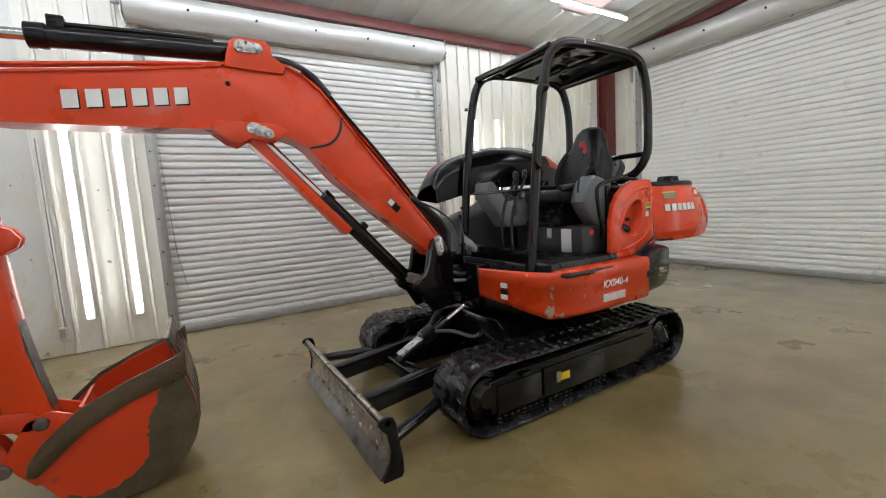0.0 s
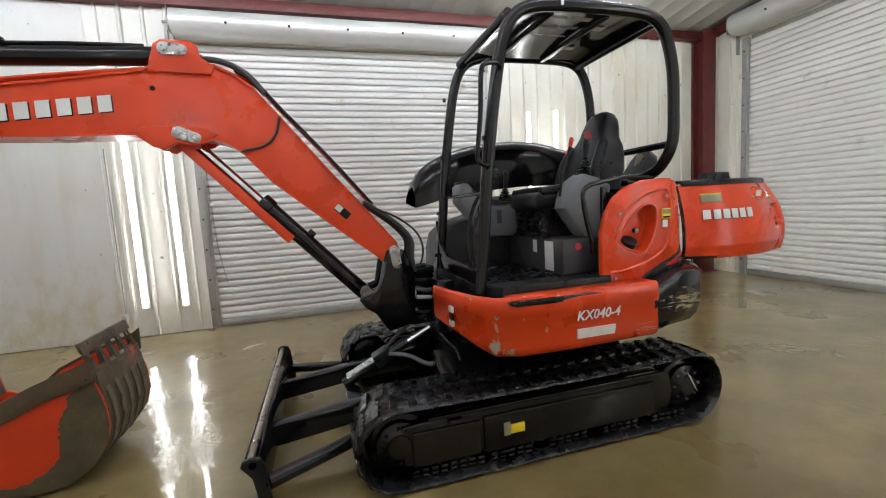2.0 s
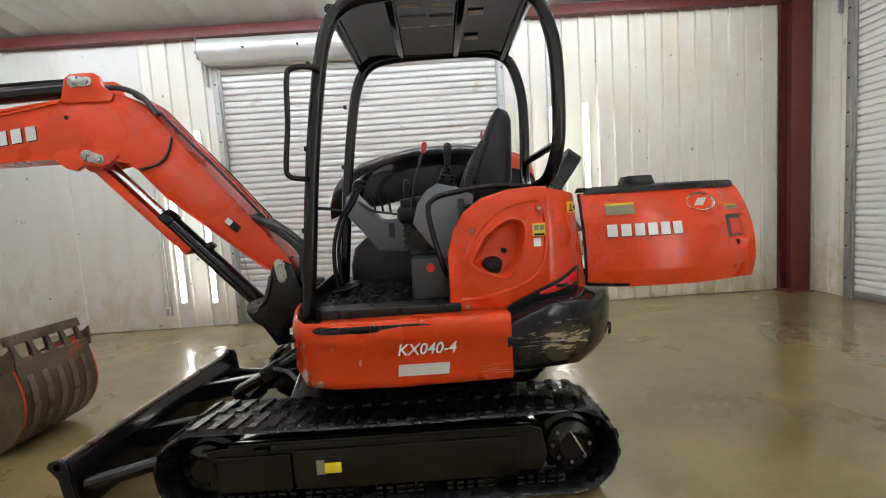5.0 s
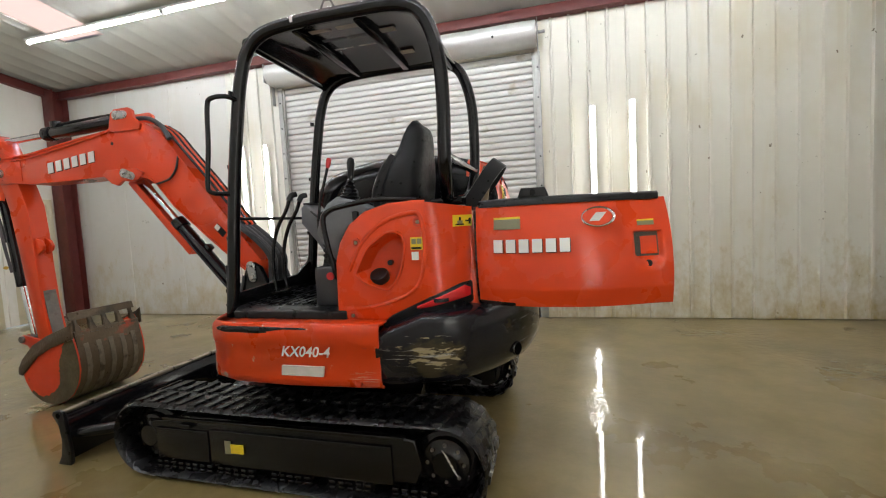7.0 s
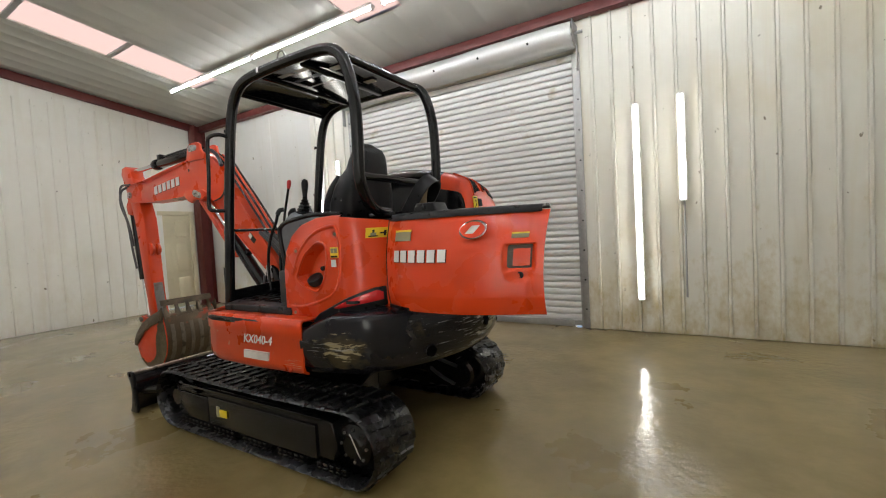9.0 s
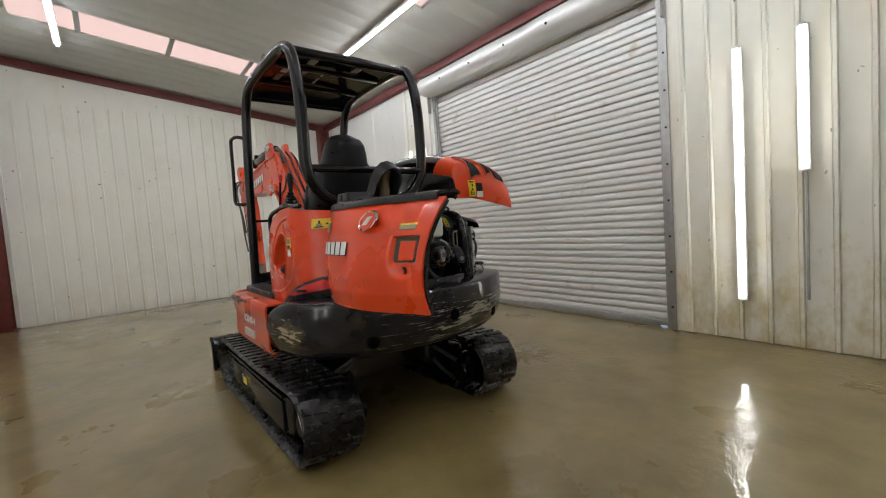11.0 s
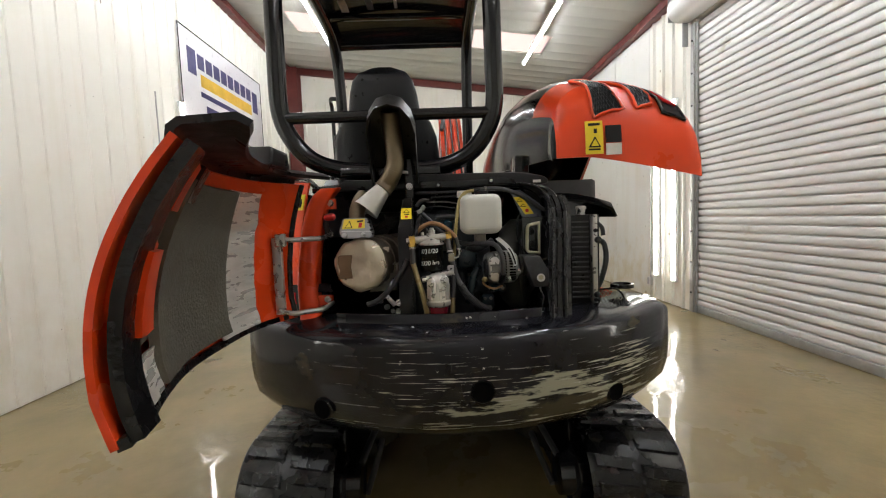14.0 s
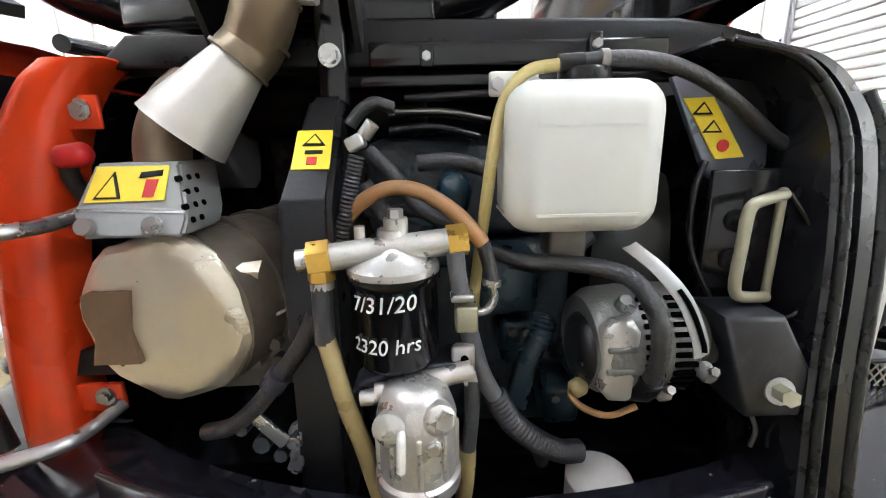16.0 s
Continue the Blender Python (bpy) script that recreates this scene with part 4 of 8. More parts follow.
m = Matrix.Translation((1.44, MID - 0.01, 0.425)) @ Matrix.Rotation(-math.atan2(0.23, 0.44), 4, "Y")
part("guard_block", obox(B(), m, (0.12, 0.10, 0.09), 0.012), BLACK_MATT, cylb)
for k, dy in enumerate((-0.03, 0.0, 0.03)):
    part("hose_fitting", cyl(B(), (1.20, MID + dy, 0.32), (1.40, MID + dy, 0.42), 0.010, seg=10), ZINC, cylb)
part("hose", tube(B(), [(1.48, MID - 0.05, 0.45), (1.6, MID - 0.12, 0.44), (1.72, MID - 0.22, 0.40), (1.83, MID - 0.24, 0.47)], 0.014), HOSEGREY, cylb)
part("hose", tube(B(), [(1.48, MID + 0.04, 0.47), (1.58, MID + 0.08, 0.54), (1.68, MID + 0.06, 0.62), (1.76, MID, 0.66)], 0.014), HOSE, cylb)

# swing post, boom, arm and bucket, built round y = 0 and then set on the boom line
TURNB = Matrix.Translation((0, 2.845, 0))


def bpart(name, bm, material, parent=EX, label="", sharp=47):
    bmesh.ops.transform(bm, matrix=TURNB, verts=bm.verts)
    return part(name, bm, material, parent, label, sharp)


POST = [(1.32, 0.82), (1.36, 0.76), (1.42, 0.72), (1.50, 0.59), (1.68, 0.62), (1.70, 0.96), (1.67, 1.05), (1.64, 1.12), (1.58, 1.155), (1.52, 1.13), (1.485, 1.04), (1.455, 0.90), (1.38, 0.875)]
bm = B()
for y in (-0.155, 0.11):
    prism(bm, POST, y, y + 0.045, bev=0.012)
prism(bm, [(1.52, 0.62), (1.67, 0.64), (1.69, 0.94), (1.60, 0.96), (1.48, 0.80)], -0.11, 0.11)
post = bpart("swing_post", bm, BLACK, EX, "black cast steel boom swing post")
bm = B()
cyl(bm, (1.775, 0, 0.60), (1.775, 0, 0.985), 0.045)
sb_ = bpart("swing_bearing", bm, BLACK, EX)
for z, h_, w_ in ((0.600, 0.060, 0.10), (0.715, 0.055, 0.09), (0.840, 0.050, 0.10), (0.932, 0.055, 0.09)):
    bm = B()
    pts = [(1.66, -w_ - 0.02), (1.66, w_ + 0.02)] + [(1.775 + w_ * math.cos(a_), w_ * math.sin(a_)) for a_ in [math.pi / 2 - math.pi * k / 10 for k in range(11)]]
    prism(bm, pts, z, z + h_, plane="xy", bev=0.008)
    bpart("knuckle", bm, BLACK, sb_)
for z in (0.662, 0.892):
    bpart("thrust_washer", cyl(B(), (1.775, 0, z), (1.775, 0, z + 0.016), 0.07, seg=20), STEEL, sb_)
bpart("grease_nipple", cyl(B(), (1.76, -0.10, 0.63), (1.76, -0.112, 0.635), 0.008, seg=8), ZINC, sb_)
part("front_bracket", prism(B(), [(1.80, 0.58), (2.02, 0.56), (2.02, 0.92), (1.80, 0.93)], 2.52, 3.06, bev=0.015), BLACK, EX)
part("pivot_cap", lathe(B(), (1.765, 2.845 - 0.02, 0.985), (0, 0, 1), [(0, 0.05), (0.012, 0.052), (0.024, 0.042), (0.028, 0.01)], 20), BLACK_MATT, EX)
for k, yy in enumerate((-0.10, -0.06, 0.0, 0.06)):
    bpart("hose", tube(B(), [(1.40, yy, 1.455), (1.51, yy, 1.378), (1.63, yy, 1.275), (1.695, yy, 1.18), (1.692, yy, 1.07), (1.70, yy * 1.1, 0.97)], 0.022 if k % 2 else 0.018, 12, 12, 0.002), HOSE, post)
bpart("cable", tube(B(), [(1.46, -0.12, 1.42), (1.60, -0.13, 1.35), (1.72, -0.14, 1.25), (1.765, -0.14, 1.14), (1.745, -0.14, 1.03), (1.70, -0.13, 1.0)], 0.007, 8), HOSE, post)
bpart("hose", tube(B(), [(1.70, -0.12, 0.86), (1.78, -0.15, 0.84), (1.86, -0.14, 0.86), (1.93, -0.08, 0.84)], 0.016), HOSE, post)
bpart("hose_fitting", cyl(B(), (1.70, -0.14, 0.80), (1.80, -0.15, 0.79), 0.014, seg=10), ZINC, post)
bpart("hose", tube(B(), [(1.80, -0.15, 0.79), (1.87, -0.14, 0.78), (1.94, -0.08, 0.76)], 0.014), HOSE, post)

TOPB = [(-1.10, 2.115), (-0.68, 2.13), (-0.2, 2.19), (0.23, 2.255), (0.28, 2.285), (0.45, 2.31), (0.60, 2.295), (0.70, 2.245), (0.80, 2.165), (0.94, 1.99), (1.17, 1.70), (1.40, 1.42), (1.60, 1.17)]
BOTB = [(1.63, 1.10), (1.60, 1.02), (1.53, 1.01), (1.46, 1.10), (1.15, 1.36), (0.86, 1.61), (0.70, 1.80), (0.63, 1.85), (0.55, 1.875), (0.2, 1.905), (-0.27, 1.90), (-0.71, 1.905), (-1.02, 1.94), (-1.12, 1.99)]
bm = B()
prism(bm, TOPB + BOTB, -0.088, 0.088, bev=0.006)
boom = bpart("boom", bm, ORANGE, EX, "glossy orange bent steel boom")
# flange strips along the top and bottom edges
for line in (TOPB, BOTB[3:]):
    for a, b in zip(line, line[1:]):
        v = Vector((b[0] - a[0], 0, b[1] - a[1]))
        up = Vector((0, 1, 0)).cross(v.normalized())
        c = Vector(((a[0] + b[0]) / 2, 0, (a[1] + b[1]) / 2))
        bpart("flange_strip", obox(B(), Matrix.Translation(c) @ Matrix.Rotation(-math.atan2(v.z, v.x), 4, "Y"), (v.length + 0.004, 0.20, 0.012)), ORANGE, boom)
for y in (-0.104, 0.075):
    bm = B()
    prism(bm, [(0.26, 2.25), (0.275, 2.32), (0.30, 2.40), (0.34, 2.425), (0.48, 2.425), (0.52, 2.40), (0.53, 2.34), (0.60, 2.285), (0.58, 2.24)], y, y + 0.028, bev=0.005)
    bpart("cylinder_ear", bm, ORANGE, boom)
    bm = B()
    prism(bm, [(0.15, 1.91), (0.24, 1.835), (0.30, 1.815), (0.36, 1.85), (0.45, 1.835), (0.52, 1.85), (0.58, 1.90), (0.5, 1.94), (0.2, 1.95)], y, y + 0.028, bev=0.005)
    bpart("cylinder_ear", bm, ORANGE, boom)


def pin_plate(c, d, y=-0.112):
    """An oval keeper plate with two bosses."""
    u = Vector((d[0], 0, d[1])).normalized()
    w = Vector((0, 1, 0)).cross(u)
    pts = []
    for k in range(9):
        a = math.pi / 2 + math.pi * k / 8
        q = Vector((c[0], 0, c[1])) - u * 0.045 + (u * math.cos(a) + w * math.sin(a)) * 0.036
        pts.append((q.x, q.z))
    for k in range(9):
        a = -math.pi / 2 + math.pi * k / 8
        q = Vector((c[0], 0, c[1])) + u * 0.045 + (u * math.cos(a) + w * math.sin(a)) * 0.030
        pts.append((q.x, q.z))
    bm = prism(B(), pts, y, y + 0.01, bev=0.003)
    for s in (-0.045, 0.045):
        q = Vector((c[0], 0, c[1])) + u * s
        cyl(bm, (q.x, y - 0.012, q.z), (q.x, y + 0.002, q.z), 0.017, seg=14, bev=0.002)
    bpart("pin_plate", bm, ZINC, boom)


pin_plate((0.40, 2.372), (1, -0.05))
pin_plate((0.42, 1.895), (1, -0.35))
# plain white blocks where the maker's lettering stands
for k, (w, h) in enumerate(((0.095, 0.10),) * 6):
    x0 = -0.475 + k * 0.095
    bm = B()
    z0 = 1.975 + 0.01 * k
    prism(bm, [(x0, z0), (x0 + 0.064, z0 + 0.007), (x0 + 0.064, z0 + 0.095), (x0, z0 + 0.088)], -0.093, -0.0885)
    bpart("lettering_block", bm, WHITE, boom)
    bpart("lettering_edge", prism(B(), [(x0 + 0.004, z0 - 0.006), (x0 + 0.070, z0 + 0.001), (x0 + 0.070, z0 + 0.090), (x0 + 0.004, z0 + 0.083)], -0.0905, -0.0885), INK, boom)
bm = B()
prism(bm, [(1.205, 1.425), (1.28, 1.352), (1.315, 1.387), (1.24, 1.46)], -0.093, -0.0885)
lab = bpart("warning_label", bm, INK, boom)
bm = B()
prism(bm, [(1.209, 1.430), (1.240, 1.400), (1.268, 1.428), (1.238, 1.457)], -0.0955, -0.0932)
bpart("label_patch", bm, WHITE, lab)
bpart("side_hole", cyl(B(), (0.27, -0.0905, 2.16), (0.27, -0.087, 2.16), 0.014, seg=12), INK, boom)
pin_plate((1.573, 1.085), (0.12, -1), -0.168)
# hydraulic lines on the boom
for k in range(5):
    yy = -0.06 + 0.03 * k
    bpart("hydraulic_pipe", tube(B(), [(1.46, yy, 1.44), (1.20, yy, 1.76), (0.94, yy, 2.06), (0.82, yy, 2.20), (0.70, yy, 2.28)], 0.010, 8), ORANGE if k % 2 else BLACK, boom)
for yy in (-0.075, -0.05):
    bpart("hydraulic_pipe", tube(B(), [(0.30, yy, 2.275), (-0.2, yy, 2.225), (-0.7, yy, 2.165), (-1.05, yy, 2.15)], 0.011, 8), ORANGE, boom)
bpart("hose", tube(B(), [(0.44, -0.05, 2.34), (0.62, -0.06, 2.33), (0.76, -0.07, 2.26), (0.86, -0.09, 2.14)], 0.018), HOSE, boom)
bpart("hose_strap", tube(B(), [(0.93, -0.094, 2.00), (0.90, -0.098, 1.90), (0.83, -0.099, 1.83), (0.70, -0.098, 1.80)], 0.008, 8), HOSE, boom)
bpart("hose", tube(B(), [(1.33, -0.165, 0.84), (1.43, -0.17, 0.88), (1.48, -0.165, 0.98), (1.50, -0.16, 1.06)], 0.010), HOSEGREY, post)

# boom cylinder
P0, P1 = Vector((0.43, 0, 1.87)), Vector((1.37, 0, 0.84))
d = (P1 - P0).normalized()
n_ = Vector((0, 1, 0)).cross(d)
bm = cyl(B(), P0 + d * 0.52, P1, 0.052, seg=22, bev=0.006)
cyl(bm, P0 + d * 0.50, P0 + d * 0.58, 0.062, seg=22, bev=0.006)
bc = bpart("boom_cylinder", bm, BLACK)
bpart("rod", cyl(B(), P0, P0 + d * 0.55, 0.030, seg=18), CHROME, bc)
bm = cyl(B(), P0 + Vector((0, -0.07, 0)), P0 + Vector((0, 0.07, 0)), 0.05, seg=18)
bpart("rod_eye", bm, ORANGE_DULL, bc)
bm = B()
c0, c1 = P0 - d * 0.02 + n_ * 0.075, P0 + d * 0.80 + n_ * 0.075
obox(bm, Matrix.Translation((c0 + c1) / 2) @ Matrix.Rotation(-math.atan2(d.z, d.x), 4, "Y"), ((c1 - c0).length, 0.115, 0.012), 0.003)
for yy in (-0.052, 0.052):
    obox(bm, Matrix.Translation((c0 + c1) / 2 - n_ * 0.025 + Vector((0, yy, 0))) @ Matrix.Rotation(-math.atan2(d.z, d.x), 4, "Y"), ((c1 - c0).length, 0.012, 0.055), 0.003)
bpart("rod_guard", bm, ORANGE, bc, "orange sheet steel rod guard")
bpart("cylinder_pipe", tube(B(), [P0 + d * 0.6 + Vector((0, -0.06, 0)), P0 + d * 0.9 + Vector((0, -0.068, 0)), P1 + Vector((0, -0.066, 0))], 0.010, 8), BLACK, bc)
bpart("clamp", obox(B(), Matrix.Translation(P0 + d * 0.86 - n_ * 0.06) @ Matrix.Rotation(-math.atan2(d.z, d.x), 4, "Y"), (0.05, 0.06, 0.04), 0.006), BLACK, bc)
bpart("foot_pin", cyl(B(), P1 + Vector((0, -0.17, 0.02)), P1 + Vector((0, 0.17, 0.02)), 0.038, seg=18, bev=0.004), STEEL, bc)

# arm cylinder on top of the boom
A0, A1 = Vector((0.375, 0, 2.365)), Vector((-1.20, 0, 2.315))
d = (A1 - A0).normalized()
bm = cyl(B(), A0, A0 + d * 0.93, 0.054, seg=22, bev=0.006)
cyl(bm, A0 + d * 0.88, A0 + d * 0.96, 0.062, seg=22, bev=0.006)
ac = bpart("arm_cylinder", bm, BLACK)
bpart("rod", cyl(B(), A0 + d * 0.9, A1, 0.028, seg=18), CHROME, ac)
bpart("cylinder_pipe", tube(B(), [A0 + d * 0.15 + Vector((0, 0, 0.06)), A0 + d * 0.5 + Vector((0, 0, 0.068)), A0 + d * 0.86 + Vector((0, 0, 0.066))], 0.012, 8), BLACK, ac)
bpart("port_block", box(B(), (-0.50, -0.03, 2.36), (-0.43, 0.03, 2.44), 0.008), BLACK, ac)

# arm
ARMP = [(-1.30, 2.30), (-1.27, 2.37), (-1.18, 2.385), (-1.08, 2.33), (-1.02, 2.20), (-0.94, 2.06), (-0.90, 1.92), (-0.825, 1.72), (-0.80, 1.45), (-0.79, 1.18), (-0.765, 0.80), (-0.70, 0.46), (-0.715, 0.37), (-0.79, 0.34), (-0.86, 0.41), (-0.925, 0.85), (-0.985, 1.30), (-1.05, 1.70), (-1.13, 1.96), (-1.22, 2.12)]
bm = B()
prism(bm, ARMP, -0.072, 0.072, bev=0.006)
arm = bpart("arm", bm, ORANGE, EX, "orange steel dipper arm with scuffed paint")
bm = B()
prism(bm, [(-0.81, 1.43), (-0.745, 1.40), (-0.715, 1.35), (-0.73, 1.31), (-0.80, 1.27)], -0.05, -0.02, bev=0.006)
prism(bm, [(-0.81, 1.43), (-0.745, 1.40), (-0.715, 1.35), (-0.73, 1.31), (-0.80, 1.27)], 0.02, 0.05, bev=0.006)
bpart("lifting_lug", bm, ORANGE, arm)
for y in (-0.094, 0.074):
    bpart("boom_fork", prism(B(), [(-1.14, 2.00), (-1.10, 1.93), (-1.0, 1.92), (-0.8, 1.93), (-0.8, 2.11), (-1.06, 2.12), (-1.13, 2.08)], y, y + 0.02, bev=0.004), ORANGE, boom)
bpart("arm_pin", cyl(B(), (-1.06, -0.115, 2.02), (-1.06, 0.115, 2.02), 0.038, seg=18, bev=0.004), ZINC, arm)
bpart("wear_patch", prism(B(), [(-0.79, 1.05), (-0.727, 0.62), (-0.699, 0.48), (-0.72, 0.48), (-0.75, 0.62)], -0.05, 0.05), STEEL, arm)
bm = cyl(B(), (-1.235, 0, 1.90), (-1.12, 0, 0.98), 0.042, seg=20, bev=0.005)
kc = bpart("bucket_cylinder", bm, BLACK)
bpart("rod", cyl(B(), (-1.125, 0, 1.02), (-1.03, 0, 0.50), 0.024, seg=16), CHROME, kc)
for yy in (-0.06, 0.06):
    bpart("cylinder_bracket", prism(B(), [(-1.25, 1.90), (-1.18, 1.98), (-1.08, 1.94), (-1.12, 1.78), (-1.22, 1.80)], yy - 0.008, yy + 0.008, bev=0.003), ORANGE, arm)
bpart("hose", tube(B(), [(-1.1, -0.09, 2.13), (-1.28, -0.1, 2.08), (-1.33, -0.09, 1.92), (-1.24, -0.08, 1.74), (-1.18, -0.07, 1.55), (-1.17, -0.06, 1.40)], 0.014), HOSE, arm)
bpart("hose", tube(B(), [(-1.05, -0.09, 2.15), (-1.24, -0.11, 2.14), (-1.30, -0.1, 1.98), (-1.20, -0.09, 1.70), (-1.15, -0.08, 1.35), (-1.13, -0.06, 1.12)], 0.012), HOSEGREY, arm)
bm = B()
for yy in (-0.095, 0.08):
    prism(bm, [(-1.06, 0.53), (-1.02, 0.54), (-0.78, 0.50), (-0.74, 0.45), (-0.78, 0.40), (-1.05, 0.46)], yy, yy + 0.016, bev=0.004)
bpart("link", bm, ORANGE_DULL, arm)
bm = B()
for yy in (-0.06, 0.04):
    prism(bm, [(-1.07, 0.50), (-1.03, 0.54), (-0.98, 0.50), (-0.86, 0.24), (-0.90, 0.20), (-0.94, 0.22)], yy, yy + 0.02, bev=0.004)
bpart("link", bm, ORANGE_DULL, arm)
for x, z in ((-1.03, 0.50), (-0.74, 0.43), (-0.90, 0.235)):
    bpart("link_pin", cyl(B(), (x, -0.115, z), (x, 0.115, z), 0.032, seg=16, bev=0.004), STEEL, arm)

# bucket
SHELL = [(-0.72, 0.20), (-0.66, 0.10), (-0.56, 0.035), (-0.44, 0.012), (-0.30, 0.03), (-0.18, 0.10), (-0.10, 0.21), (-0.07, 0.32), (-0.075, 0.43), (-0.10, 0.54), (-0.13, 0.62)]
HW = 0.272
bucket = bpart("bucket", sheet(B(), [[(x, y, z) for x, z in SHELL] for y in (-HW, HW)], 0.014), BUCKET, EX, "mud-stained steel digging bucket with orange side plates")
MOUTH = [(-0.16, 0.66), (-0.38, 0.58), (-0.55, 0.50), (-0.68, 0.38), (-0.74, 0.28)]
for y in (-HW - 0.012, HW):
    bpart("side_plate", prism(B(), SHELL + MOUTH, y, y + 0.012), BUCKET_SIDE, bucket, "orange bucket side caked with brown mud")
    band = smooth_path([Vector((x, 0, z)) for x, z in SHELL[1:]], 5)
    outer, inner = [], []
    for k, p in enumerate(band):
        v = k / (len(band) - 1)
        w = 0.03 + 0.20 * soft_step(v / 0.62) - 0.07 * soft_step((v - 0.75) / 0.25)
        w += 0.022 * noise.noise((p.x * 22, y * 3, p.z * 22)) + 0.012 * noise.noise((p.x * 60, y * 5, p.z * 60))
        q = (Vector((-0.40, 0, 0.36)) - p).normalized()
        outer.append(p + q * 0.004)
        inner.append(p + q * max(0.012, w))
    ym = y - 0.0025 if y < 0 else y + 0.012
    bpart("mud_crust", sheet(B(), [[(o_.x, ym, o_.z), ((o_.x + i_.x) / 2, ym, (o_.z + i_.z) / 2), (i_.x, ym, i_.z)] for o_, i_ in zip(outer, inner)], 0.0025), MUD, bucket, "dried olive mud")
    s = -1 if y < 0 else 1
    ys = sorted((y + (0 if s < 0 else 0.012), y + (0 if s < 0 else 0.012) + s * 0.018))
    bpart("side_cutter", prism(B(), [(-0.10, 0.72), (-0.14, 0.69), (-0.38, 0.605), (-0.56, 0.52), (-0.70, 0.40), (-0.76, 0.32), (-0.77, 0.26), (-0.73, 0.25), (-0.66, 0.31), (-0.53, 0.42), (-0.36, 0.50), (-0.10, 0.58)], *ys, bev=0.004), BUCKET, bucket)
for y in (-0.205, -0.105, -0.005, 0.095, 0.195):
    rows = []
    for yy in (y - 0.020, y + 0.020):
        rows.append([(x + 0.007 * (1 if x > -0.4 else 0.2), yy, z - 0.003 * (x < -0.3)) for x, z in SHELL[4:10]])
    bpart("wear_strip", sheet(B(), rows, 0.005), BUCKET_WEAR, bucket)
bpart("lip", prism(B(), [(-0.105, 0.50), (-0.085, 0.50), (-0.108, 0.625), (-0.132, 0.635)], -HW, HW, bev=0.003), BUCKET_LIP, bucket, "brown steel lip with scuffed orange paint")
for k in range(5):
    y = -0.235 + 0.1175 * k
    w = 0.012 if k in (0, 4) else 0.015
    bm = B()
    rows = [[(-0.100, y + sg * 0.034, 0.600), (-0.128, y + sg * 0.034, 0.606), (-0.160, y + sg * w, 0.700), (-0.176, y + sg * w, 0.768), (-0.164, y + sg * w, 0.770), (-0.128, y + sg * w, 0.680), (-0.100, y + sg * 0.034, 0.600)] for sg in (-1, 1)]
    sheet(bm, rows, 0.003)
    bpart("tooth", bm, BUCKET, bucket)
bpart("tooth_bar", prism(B(), [(-0.163, 0.732), (-0.142, 0.728), (-0.162, 0.790), (-0.180, 0.790)], -0.275, 0.275, bev=0.004), BUCKET, bucket)
for y in (-0.095, 0.075):
    bpart("bucket_ear", prism(B(), [(-0.86, 0.20), (-0.80, 0.12), (-0.66, 0.10), (-0.50, 0.28), (-0.58, 0.42), (-0.70, 0.48), (-0.80, 0.45), (-0.90, 0.28)], y, y + 0.02, bev=0.004), ORANGE, bucket)
bpart("back_plate", prism(B(), [(-0.73, 0.20), (-0.72, 0.215), (-0.75, 0.29), (-0.765, 0.28)], -HW, HW), ORANGE_DULL, bucket)
bpart("spreader", prism(B(), [(-0.64, 0.38), (-0.60, 0.36), (-0.53, 0.49), (-0.57, 0.51)], -0.2, -0.16), ORANGE, bucket)
bpart("spreader", prism(B(), [(-0.60, 0.36), (-0.585, 0.36), (-0.585, 0.46), (-0.60, 0.46)], -0.16, HW), ORANGE_DULL, bucket)

# ---- upper body ----
PLAN = [(1.76, 2.44), (1.80, 2.26), (1.87, 2.03), (1.95, 1.915), (2.08, 1.885), (2.4, 1.878), (2.92, 1.878)]
ZB = [0.715, 0.69, 0.64, 0.61, 0.60, 0.595, 0.605]


def skirt(flip):
    rows = []
    for (x, y), zb in zip(PLAN, ZB):
        yy = y if not flip else 2 * MID - y
        s = 1 if not flip else -1
        row = []
        for t, off in ((0.0, 0.020), (0.03, 0.004), (0.10, 0.0), (0.30, 0.0), (0.345, 0.011), (0.85, 0.003), (0.95, 0.012), (1.0, 0.035)):
            row.append((x + off * (0.6 if x < 1.9 else 0.0), yy + s * off, 0.905 - (0.905 - zb) * t))
        rows.append(row)
    bm = B()
    sheet(bm, rows, 0.012)
    return bm


sk = part("side_skirt", skirt(False), SKIRT, EX, "orange steel lower side panel with a scraped corner", 50)
part("side_skirt", skirt(True), ORANGE, EX, "orange steel lower side panel", 50)


def lettering(name, body, size, shear, at, material, parent, label):
    """Words set flat on a side that faces -y, from their lower left corner."""
    cu = bpy.data.curves.new(name, "FONT")
    cu.body, cu.size, cu.shear, cu.extrude, cu.resolution_u, cu.offset = body, size, shear, 0.001, 3, 0.0008
    tmp = bpy.data.objects.new(name, cu)
    scene.collection.objects.link(tmp)
    me = bpy.data.meshes.new_from_object(tmp.evaluated_get(bpy.context.evaluated_depsgraph_get()))
    bpy.data.objects.remove(tmp)
    bm = B()
    bm.from_mesh(me)
    for v in bm.verts:
        v.co = Vector((at[0] + v.co.x, at[1] - v.co.z, at[2] + v.co.y))
    return part(name, bm, material, parent, label)


